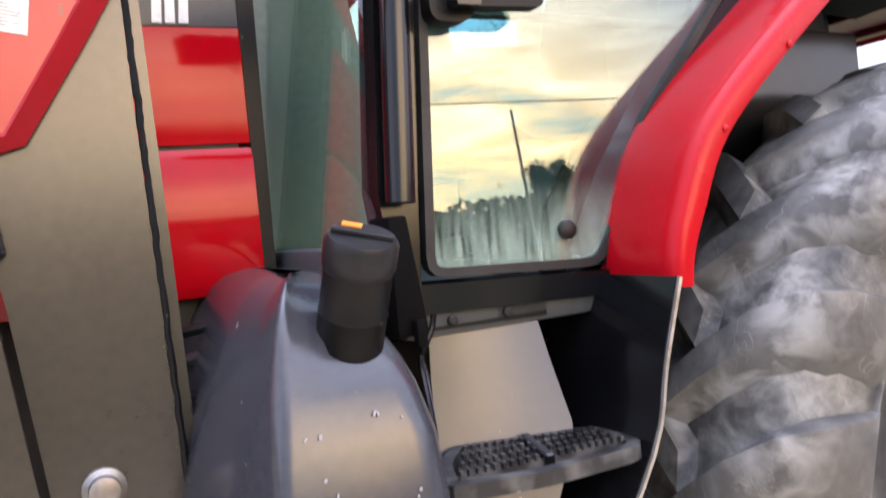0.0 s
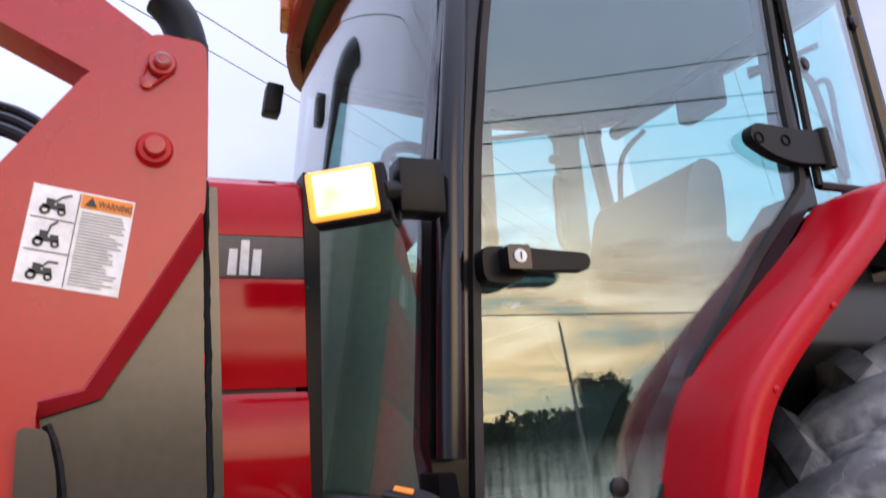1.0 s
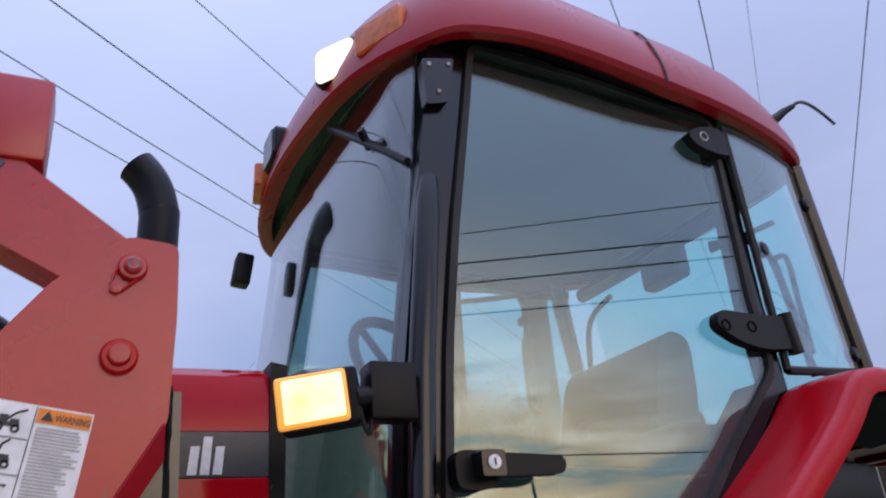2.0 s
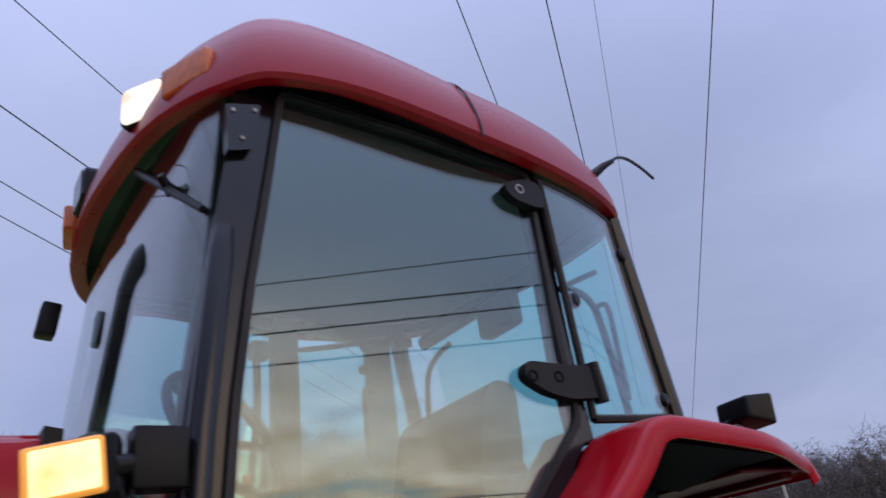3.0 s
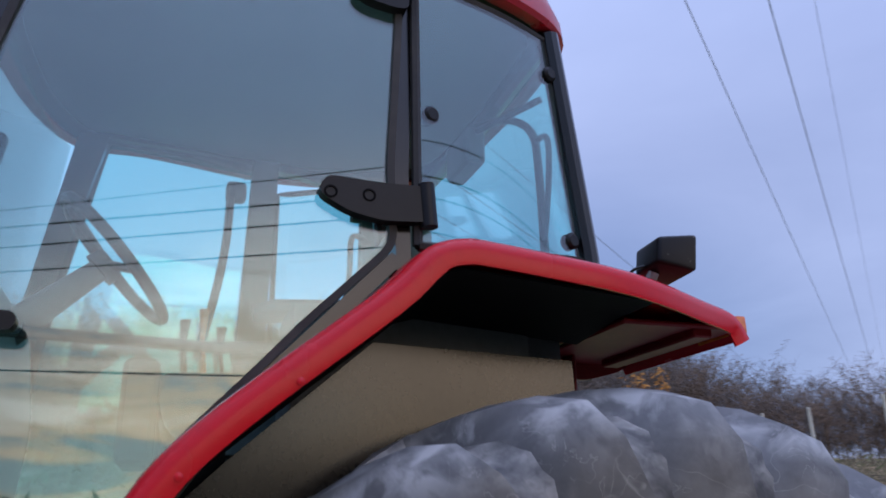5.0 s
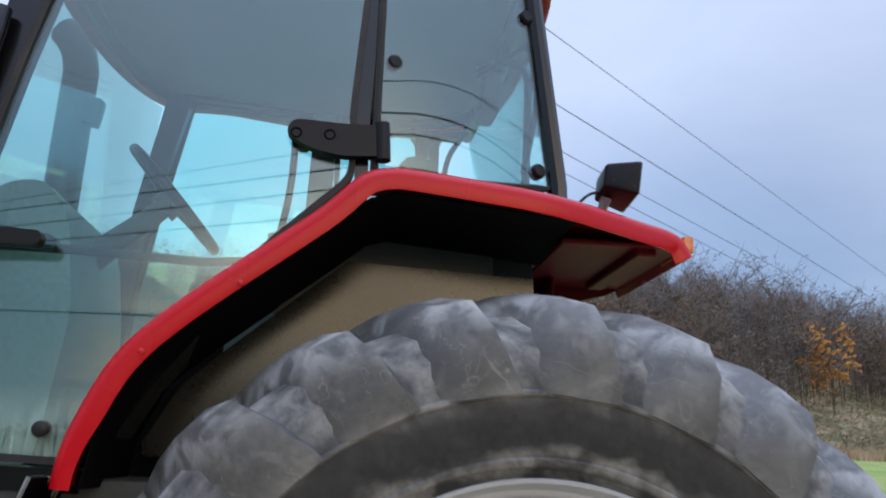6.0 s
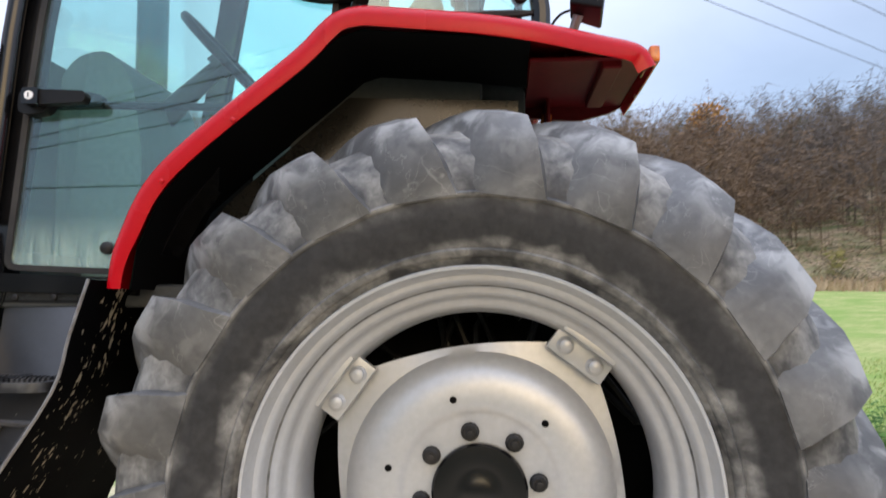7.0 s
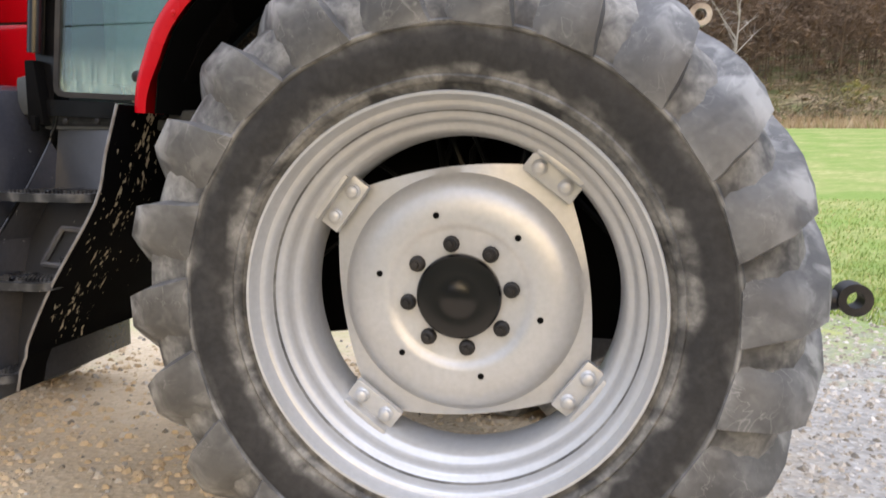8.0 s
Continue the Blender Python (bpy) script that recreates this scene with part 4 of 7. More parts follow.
def make_wheel(name, label, c, mid, near, size, count, parent, sides=1, phase=0.0):
    """A tractor wheel. near: -1 where its dished face looks to -y, 1 where it looks to +y. size: 1 for the rear wheel."""
    def Y(v):
        return mid + near * v * size      # v: depth from the wheel's middle, positive towards its face

    prof = [(0.175, 0.500), (0.198, 0.525), (0.222, 0.575), (0.232, 0.630), (0.228, 0.690), (0.214, 0.745), (0.188, 0.792), (0.14, 0.822), (0.07, 0.832)]
    prof = prof + [(0.0, 0.834)] + [(-y, r) for y, r in prof[::-1]]
    bm = bmesh.new()
    lathe(bm, [(Y(v), r * size) for v, r in prof] + [(Y(-0.14), 0.47 * size), (Y(0.14), 0.47 * size)], c, 96, closed=True)
    lugs = bmesh.new()
    rng = random.Random(7)
    for s in (1, -1):
        for k in range(count):
            turn = 2 * math.pi * (k + (0.5 if s < 0 else 0) + phase) / count
            st = []
            for ang, v, r, h, wb, wt, nv, nr in ((-1.5, -0.03, 0.832, 0.047, 0.100, 0.066, 0, 1), (3.0, 0.05, 0.832, 0.048, 0.104, 0.070, 0, 1),
                                                (7.0, 0.12, 0.824, 0.050, 0.108, 0.074, 0.15, 0.99), (10.0, 0.175, 0.800, 0.054, 0.116, 0.080, 0.45, 0.9),
                                                (11.4, 0.205, 0.762, 0.044, 0.126, 0.092, 0.85, 0.5), (12.1, 0.220, 0.718, 0.026, 0.132, 0.102, 0.97, 0.2),
                                                (12.4, 0.229, 0.690, 0.018, 0.136, 0.112, 1, 0.05), (12.6, 0.232, 0.664, 0.007, 0.140, 0.124, 1, 0.0)):
                w = 1 + rng.uniform(-0.03, 0.03)
                st.append((ang, Y(v * s), r * size, h * size, wb * size * w, wt * size * w, near * nv * s, nr))
            lug_mesh(lugs, turn, st, c)
    soften(lugs, 0.009 * size, 2, 40)
    rim = bmesh.new()
    face = [(0.206, 0.508), (0.213, 0.5145), (0.219, 0.512), (0.218, 0.506), (0.208, 0.502), (0.190, 0.498), (0.181, 0.493), (0.178, 0.486), (0.172, 0.480),
            (0.156, 0.4755), (0.138, 0.472), (0.130, 0.467), (0.127, 0.460), (0.121, 0.453), (0.104, 0.448), (0.088, 0.444), (0.082, 0.438), (0.078, 0.430), (0.068, 0.423), (0.045, 0.417), (0.02, 0.412), (-0.05, 0.412), (-0.08, 0.44), (-0.19, 0.478), (-0.20, 0.506), (-0.21, 0.506),
            (-0.2, 0.492), (0.12, 0.487), (0.192, 0.503)]
    lathe(rim, [(Y(v), r * size) for v, r in face], c, 128, closed=True)
    wheel = part(name, rim, SILVER, parent, label)
    part("tyre", bm, FLANK if size == 1.0 else SIDEWALL, wheel, "worn black tyre flank", 50)
    for s in (1, -1):
        for ring in ([(0.226, 0.654), (0.2345, 0.660), (0.2355, 0.668), (0.226, 0.676)], [(0.202, 0.530), (0.214, 0.537), (0.217, 0.547), (0.206, 0.556)]):
            bm = bmesh.new()
            lathe(bm, [(Y(v * s), r * size) for v, r in ring] + [(Y((ring[0][0] - 0.01) * s), (ring[0][1] + 0.012) * size)], c, 96, closed=True)
            part("flank_ring", bm, FLANK if size == 1.0 else SIDEWALL, wheel, "moulded rib round the flank", 50)
    part("tread", lugs, TYRE, wheel, "dusty worn tread bars", 55)
    # dished centre disc with four corners
    disc = bmesh.new()
    d0 = 0.02
    seg = 96
    rings = []
    for r, v in ((0.08, 0.026), (0.10, 0.026), (0.168, 0.026), (0.182, 0.030), (0.190, 0.036), (0.204, 0.037), (0.240, 0.036), (0.268, 0.030), (0.292, 0.018), (0.308, 0.002), (0.318, -0.012), (1.0, -0.018)):
        ring = []
        for i in range(seg):
            a = 2 * math.pi * i / seg
            if r == 1.0:
                q = ((a - radians(37) + math.pi / 4) % (math.pi / 2)) - math.pi / 4
                rr = min(0.334 / math.cos(math.pi / 4 - abs(q)) ** 0.66, 0.395)
            else:
                rr = r
            ring.append(disc.verts.new((c[0] + rr * size * math.sin(a), Y(v + d0), c[1] + rr * size * math.cos(a))))
        rings.append(ring)
    for p, q in zip(rings, rings[1:]):
        for i in range(seg):
            j = (i + 1) % seg
            vs = list(dict.fromkeys((p[i], p[j], q[j], q[i])))
            if len(vs) > 2:
                disc.faces.new(vs)
    bmesh.ops.recalc_face_normals(disc, faces=disc.faces[:])
    disc.normal_update()
    bmesh.ops.solidify(disc, geom=disc.faces[:], thickness=0.009)
    part("wheel_disc", disc, SILVER, wheel, "dished silver wheel centre")
    cap = bmesh.new()
    lathe(cap, [(Y(v + d0), r * size) for v, r in ((0.024, 0.112), (0.040, 0.111), (0.046, 0.106), (0.049, 0.06), (0.047, 0.045), (0.052, 0.03), (0.053, 0.0))], c, 48)
    part("hub", cap, BLACK_GLOSS, wheel, "glossy black hub end")
    for k in range(8):
        a = radians(-9 + 45 * k)
        p = (c[0] + 0.1375 * size * math.sin(a), c[1] + 0.1375 * size * math.cos(a))
        nut = bmesh.new()
        lathe(nut, [(Y(v + d0), r * size) for v, r in ((0.022, 0.022), (0.030, 0.022), (0.034, 0.019), (0.046, 0.018), (0.050, 0.014), (0.050, 0.009), (0.060, 0.008), (0.062, 0.0))], p, 12)
        part("wheel_nut", nut, DARK_IRON, wheel)
    for k in range(6):
        a = radians(-16 + 60 * k)
        p = (c[0] + 0.2176 * size * math.sin(a), c[1] + 0.2176 * size * math.cos(a))
        hole = bmesh.new()
        lathe(hole, [(Y(v + d0), r * size) for v, r in ((0.034, 0.0085), (0.0384, 0.0085), (0.0387, 0.0))], p, 14)
        part("disc_hole", hole, DEEP_BLACK, wheel)
    for k in range(4):
        a = radians(37 + 90 * k)
        rad, tan = Vector((math.sin(a), 0, math.cos(a))), Vector((math.cos(a), 0, -math.sin(a)))
        o = Vector((c[0], Y(0.012 + d0), c[1])) + rad * 0.392 * size
        basis = Matrix((tan, Vector((0, 1, 0)), rad)).transposed().to_4x4()
        clamp = bmesh.new()
        block(clamp, o, (0.152 * size, 0.024 * size, 0.064 * size), basis)
        block(clamp, o + rad * 0.03 * size + Vector((0, near * 0.02 * size, 0)), (0.14 * size, 0.05 * size, 0.016 * size), basis)
        soften(clamp, 0.004 * size, 2)
        part("rim_clamp", clamp, SILVER, wheel)
        for s in (-1, 1):
            bolts = bmesh.new()
            q = o + tan * 0.041 * size * s - rad * 0.004
            lathe(bolts, [(q.y + near * v * size, r * size) for v, r in ((0.010, 0.021), (0.016, 0.021), (0.020, 0.016), (0.028, 0.015), (0.031, 0.011), (0.032, 0.0))], (q.x, q.z), 16)
            part("clamp_bolt", bolts, SILVER, wheel)
    return wheel


make_wheel("rear_wheel", "silver rear wheel with dusty lugged tyre", HUB, 0.0215, -1, 1.0, 22, tractor, phase=0.69)
make_wheel("rear_wheel", "far silver rear wheel with lugged tyre", HUB, 2 * MID - 0.0215, 1, 1.0, 22, tractor, phase=0.1)
make_wheel("front_wheel", "silver front wheel with lugged tyre", (-2.62, 0.53), 0.12, -1, 0.69, 20, tractor)
make_wheel("front_wheel", "far silver front wheel with lugged tyre", (-2.62, 0.53), 2 * MID - 0.12, 1, 0.69, 20, tractor)

# axle, gearbox and frame
bm = bmesh.new()
tube(bm, [(0, 0.10, 0.80), (0, 0.34, 0.80), (0, 0.40, 0.80), (0, 0.62, 0.80)], [0.10, 0.105, 0.15, 0.19], 20)
part("rear_axle", bm, DARK_IRON, tractor, "oily black axle housing")
bm = bmesh.new()
tube(bm, [(0, 1.28, 0.80), (0, 1.50, 0.80), (0, 1.56, 0.80), (0, 1.80, 0.80)], [0.19, 0.15, 0.105, 0.10], 20)
part("rear_axle", bm, DARK_IRON, tractor, "oily black axle housing")
bm = bmesh.new()
block(bm, (-0.10, MID, 0.88), (0.75, 0.60, 0.52))
block(bm, (-1.05, MID, 0.95), (1.3, 0.46, 0.42))
block(bm, (-2.3, MID, 0.80), (1.5, 0.46, 0.42))
block(bm, (-2.62, MID, 0.55), (0.2, 1.5, 0.16))
soften(bm, 0.03, 2)
part("gearbox", bm, DARK_IRON, tractor)
for k in range(14):
    bm = bmesh.new()
    rng = random.Random(40 + k)
    x0 = rng.uniform(-0.35, 0.35)
    tube(bm, spline([(x0, 0.24 + rng.uniform(0, 0.04), 0.7 + rng.uniform(0, 0.6)), (x0 + rng.uniform(-0.2, 0.2), 0.25, 1.0 + rng.uniform(-0.2, 0.3)),
                     (x0 + rng.uniform(-0.3, 0.3), 0.27, 0.75 + rng.uniform(0, 0.6))], 6), 0.010, 6)
    part("axle_hose", bm, BLACK, tractor)

# hitch arm behind the wheel
bm = bmesh.new()
tube(bm, [(0.35, 0.58, 0.62), (0.8, 0.59, 0.67), (1.085, 0.6, 0.712)], 0.032, 12)
lathe(bm, [(0.560, 0.026), (0.560, 0.051), (0.640, 0.051), (0.640, 0.026)], (1.131, 0.718), 28, closed=True)
part("lower_link", bm, DARK_IRON, tractor, "black hitch arm with a ball eye")
bm = bmesh.new()
lathe(bm, [(0.585, 0.018), (0.585, 0.035), (0.615, 0.035), (0.615, 0.018)], (0.637, 1.586), 20, closed=True)
tube(bm, [(0.615, 0.6, 1.555), (0.5, 0.6, 1.40), (0.45, 0.6, 1.1)], 0.02, 8)
part("lift_rod", bm, STEEL, tractor)

# ---- fender over the near rear wheel ----
PROFILE = [(-0.892, 1.272), (-0.886, 1.33), (-0.866, 1.40), (-0.806, 1.526), (-0.692, 1.643), (-0.451, 1.835), (-0.385, 1.900), (-0.345, 1.933), (-0.29, 1.948),
           (-0.22, 1.946), (0.072, 1.916), (0.30, 1.896), (0.385, 1.886), (0.425, 1.866), (0.448, 1.826)]


def lip(x):
    return -0.072 + 0.135 * step(-0.05, 0.46, x) ** 1.3


def fender(mirrored):
    def M(p):
        return mirror(p) if mirrored else p
    line = [Vector((x, 0, z)) for x, z in PROFILE]
    smooth = spline(line, 4)
    rows = []
    for k, p in enumerate(smooth):
        d = (smooth[min(k + 1, len(smooth) - 1)] - smooth[max(k - 1, 0)]).normalized()
        n = Vector((d.z, 0, -d.x))      # into the wheelhouse
        y0 = lip(p.x)
        inner = 0.118 if p.x < -0.34 else 0.118 + 0.47 * step(-0.34, -0.05, p.x)
        e = 0.044 + 0.013 * step(1.27, 1.45, p.z)
        row = [(y0 + 0.004, e), (y0, e * 0.55), (y0 + 0.004, 0.014), (y0 + 0.016, 0.004), (y0 + 0.04, 0.0), ((y0 + inner) / 2, -0.004), (inner, -0.002)]
        rows.append([M((p.x + n.x * q, y, p.z + n.z * q)) for y, q in row])
    bm = bmesh.new()
    sheet(bm, rows, 0.006)
    body = part("fender", bm, RED_FENDER, tractor, "red steel fender, scuffed along its lip", 40)
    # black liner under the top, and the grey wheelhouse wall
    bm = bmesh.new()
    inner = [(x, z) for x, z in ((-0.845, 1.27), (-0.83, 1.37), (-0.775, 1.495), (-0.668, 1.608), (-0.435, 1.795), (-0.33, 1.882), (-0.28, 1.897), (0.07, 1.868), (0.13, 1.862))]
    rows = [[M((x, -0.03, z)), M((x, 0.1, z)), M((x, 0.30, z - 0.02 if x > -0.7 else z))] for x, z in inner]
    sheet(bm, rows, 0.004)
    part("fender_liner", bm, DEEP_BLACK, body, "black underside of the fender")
    bm = bmesh.new()
    wall = [(-0.815, 1.36), (-0.745, 1.49), (-0.66, 1.57), (-0.371, 1.816), (0.106, 1.796), (0.12, 1.33), (-0.81, 1.33)]
    slab(bm, wall, lambda x, z: M((x, 0.285, z))[1], lambda x, z: M((x, 0.30, z))[1])
    soften(bm, 0.003, 1)
    part_wall = bm
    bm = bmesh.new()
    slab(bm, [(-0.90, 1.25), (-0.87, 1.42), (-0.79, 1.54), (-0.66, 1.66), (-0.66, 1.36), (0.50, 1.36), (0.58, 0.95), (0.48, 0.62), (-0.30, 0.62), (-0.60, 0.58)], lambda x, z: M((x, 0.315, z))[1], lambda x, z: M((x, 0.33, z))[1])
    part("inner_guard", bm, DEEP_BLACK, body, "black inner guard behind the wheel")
    bm = part_wall
    part("wheelhouse_wall", bm, INNER_WALL, body, "glossy grey inner wheelhouse panel")
    # pan, braces and side, in red with the underside's shade painted in
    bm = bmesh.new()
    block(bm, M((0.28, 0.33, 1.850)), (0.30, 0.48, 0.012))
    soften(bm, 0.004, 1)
    part("fender_pan", bm, SHADED_RED, body)
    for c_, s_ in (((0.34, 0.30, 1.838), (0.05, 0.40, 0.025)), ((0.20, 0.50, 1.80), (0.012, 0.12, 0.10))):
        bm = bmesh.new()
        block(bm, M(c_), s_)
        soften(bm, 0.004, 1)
        part("fender_brace", bm, SHADED_RED, body)
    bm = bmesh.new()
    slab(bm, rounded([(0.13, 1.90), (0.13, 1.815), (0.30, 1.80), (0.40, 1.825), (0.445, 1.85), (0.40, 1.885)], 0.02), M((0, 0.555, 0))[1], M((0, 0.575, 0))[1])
    part("fender_side", bm, SHADED_RED, body)
    if not mirrored:
        bm = bmesh.new()
        block(bm, (0.20, 0.555, 1.80), (0.035, 0.02, 0.045))
        soften(bm, 0.004, 1)
        part("number_lamp", bm, AMBER, body)
        for x, z in ((-0.772, 1.546), (-0.60, 1.69)):
            bm = bmesh.new()
            lathe(bm, [(-0.076, 0.0), (-0.075, 0.004), (-0.073, 0.007), (-0.070, 0.007)], (x + 0.02, z - 0.02), 10)
            part("fender_bolt", bm, RED, body)
    bm = bmesh.new()
    block(bm, M((0.446, 0.17, 1.860)), (0.026, 0.15, 0.042))
    soften(bm, 0.006, 2)
    part("rear_turn_lamp", bm, AMBER, body, "amber rear turn lamp")
    # work lamp on a short stalk
    bm = bmesh.new()
    tilt = Matrix.Rotation(radians(-6 if not mirrored else 6), 4, "Z") @ Matrix.Rotation(radians(8), 4, "Y")
    o = Vector(M((0.285, 0.14, 2.016)))
    vs = block(bm, o, (0.085, 0.155, 0.090), tilt)
    for q in vs:
        loc = tilt.inverted() @ (q.co - o)
        if loc.x < 0:
            q.co = o + tilt @ Vector((loc.x, loc.y * 0.72, loc.z * 0.70))
    soften(bm, 0.010, 3)
    lamp = part("work_lamp", bm, BLACK, body, "black plastic work lamp")
    bm = bmesh.new()
    tube(bm, [M((0.245, 0.17, 1.90)), M((0.25, 0.165, 1.95)), M((0.262, 0.15, 1.985))], [0.012, 0.012, 0.014], 10)
    block(bm, M((0.245, 0.17, 1.915)), (0.05, 0.03, 0.02))
    part("lamp_bracket", bm, STEEL, lamp)
    bm = bmesh.new()
    tube(bm, spline([M((0.22, 0.17, 1.91)), M((0.19, 0.18, 1.955)), M((0.215, 0.16, 1.99)), M((0.25, 0.15, 2.0))], 5), 0.0035, 6)
    part("lamp_cable", bm, BLACK, lamp)


fender(False)
fender(True)

# ---- cab ----


def glass_y(x, z):
    return 0.105 + 0.027 * (z - 1.33)


DOOR = [(-1.253, 1.325), (-0.905, 1.308), (-0.868, 1.36), (-0.80, 1.487), (-0.755, 1.575), (-0.64, 1.695), (-0.54, 1.805), (-0.378, 1.965), (-0.366, 2.0),
        (-0.372, 2.15), (-0.354, 2.457), (-0.345, 2.648), (-0.365, 2.672), (-0.74, 2.714), (-1.045, 2.730), (-1.066, 2.716), (-1.103, 2.508), (-1.155, 2.240), (-1.192, 2.0), (-1.218, 1.75), (-1.243, 1.45)]
DOOR = rounded(DOOR, 0.035, 3)


def door(mirrored):
    def G(off):
        if mirrored:
            return lambda x, z: 2 * MID - glass_y(x, z) - off
        return lambda x, z: glass_y(x, z) + off
    outline = DOOR if not mirrored else [(x - 0.10 * step(-0.9, -0.36, x), z + 0.04 * step(2.0, 2.6, z)) for x, z in DOOR]
    bm = bmesh.new()
    frame_ring(bm, outline, 0.016, G(-0.008), G(0.016))
    soften(bm, 0.003, 1, 50)
    d = part("door", bm, RUBBER_SEAL, tractor, "frameless glass cab door with a dark edge seal")
    bm = bmesh.new()
    slab(bm, inset(outline, 0.012), G(0.0), G(0.006))
    g = part("door_glass", bm, DOOR_GLASS, d, "tinted glass, dusty at the foot", 0)
    g.visible_shadow = False
    if mirrored:
        return

    def P(x, z, off):
        return (x, G(off)(x, z), z)
    # outside handle
    out = -0.012
    bm = bmesh.new()
    slab(bm, rounded([(-1.213, 1.800), (-1.130, 1.800), (-1.122, 1.775), (-1.135, 1.742), (-1.165, 1.733), (-1.213, 1.737)], 0.02), G(out - 0.03), G(0.0))
    soften(bm, 0.006, 2)
    h = part("door_handle", bm, BLACK, d, "black plastic door handle")
    bm = bmesh.new()
    slab(bm, rounded([(-1.150, 1.792), (-1.02, 1.786), (-1.012, 1.772), (-1.02, 1.755), (-1.150, 1.752)], 0.008), G(out - 0.058), G(out - 0.028))
    soften(bm, 0.005, 2)
    part("handle_grip", bm, BLACK, h)
    bm = bmesh.new()
    slab(bm, rounded([(-1.182, 1.795), (-1.138, 1.795), (-1.138, 1.752), (-1.182, 1.752)], 0.006), G(out - 0.066), G(out - 0.03))
    soften(bm, 0.003, 1)
    part("lock_housing", bm, BLACK_GLOSS, h)
    bm = bmesh.new()
    y = G(out - 0.066)(-1.16, 1.775)
    sg = 1 if mirrored else -1
    lathe(bm, [(y, 0.0115), (y + sg * 0.004, 0.0115), (y + sg * 0.004, 0.0)], (-1.160, 1.774), 20)
    part("lock_cylinder", bm, WHITE, h, "bright key cylinder")
    bm = bmesh.new()
    block(bm, (-1.160, y + sg * 0.005, 1.774), (0.0025, 0.002, 0.012))
    part("keyhole", bm, PRINT, h)
    # inside latch and rod
    bm = bmesh.new()
    slab(bm, rounded([(-1.22, 1.83), (-1.06, 1.81), (-1.02, 1.80), (-1.02, 1.768), (-1.22, 1.768)], 0.012), G(0.03), G(0.055))
    soften(bm, 0.006, 2)
    part("inner_latch", bm, BLACK, d, "black inside latch")
    bm = bmesh.new()
    tube(bm, [P(-1.04, 1.778, 0.05), P(-0.70, 1.765, 0.05), P(-0.60, 1.77, 0.04)], 0.011, 10)
    part("latch_rod", bm, BLACK, d)
    # hinges
    for name, pts, holes in (("door_hinge", [(-0.520, 2.110), (-0.40, 2.105), (-0.30, 2.108), (-0.288, 2.09), (-0.294, 2.03), (-0.40, 2.022), (-0.47, 2.035), (-0.535, 2.07)], ((-0.509, 2.073), (-0.431, 2.074))),
                             ("top_hinge", [(-0.455, 2.602), (-0.40, 2.622), (-0.345, 2.622), (-0.338, 2.545), (-0.37, 2.540), (-0.44, 2.552), (-0.468, 2.58)], ((-0.417, 2.587),))):
        bm = bmesh.new()
        slab(bm, rounded(pts, 0.022, 3), G(-0.030), G(-0.002))
        soften(bm, 0.007, 2)
        hg = part(name, bm, BLACK, d, "black moulded door hinge")
        for x, z in holes:
            bm = bmesh.new()
            y = G(-0.030)(x, z)
            lathe(bm, [(y + sg * 0.0015, 0.014), (y + sg * 0.002, 0.010), (y - sg * 0.006, 0.009), (y - sg * 0.006, 0.0)], (x, z), 16)
            part("hinge_screw", bm, DEEP_BLACK if name == "door_hinge" else STEEL, hg)
    bm = bmesh.new()
    tube(bm, [P(-0.308, 2.115, -0.022), P(-0.302, 2.02, -0.022)], 0.018, 14)
    part("hinge_barrel", bm, BLACK, d)
    # round stop at the foot
    bm = bmesh.new()
    y = G(-0.012)(-0.972, 1.38)
    lathe(bm, [(y + 0.010, 0.017), (y, 0.017), (y - sg * -0.004, 0.012), (y + sg * 0.005, 0.0)], (-0.972, 1.38), 20)
    part("glass_button", bm, DARK_IRON, d, "dull round glass fixing")


door(False)
door(True)


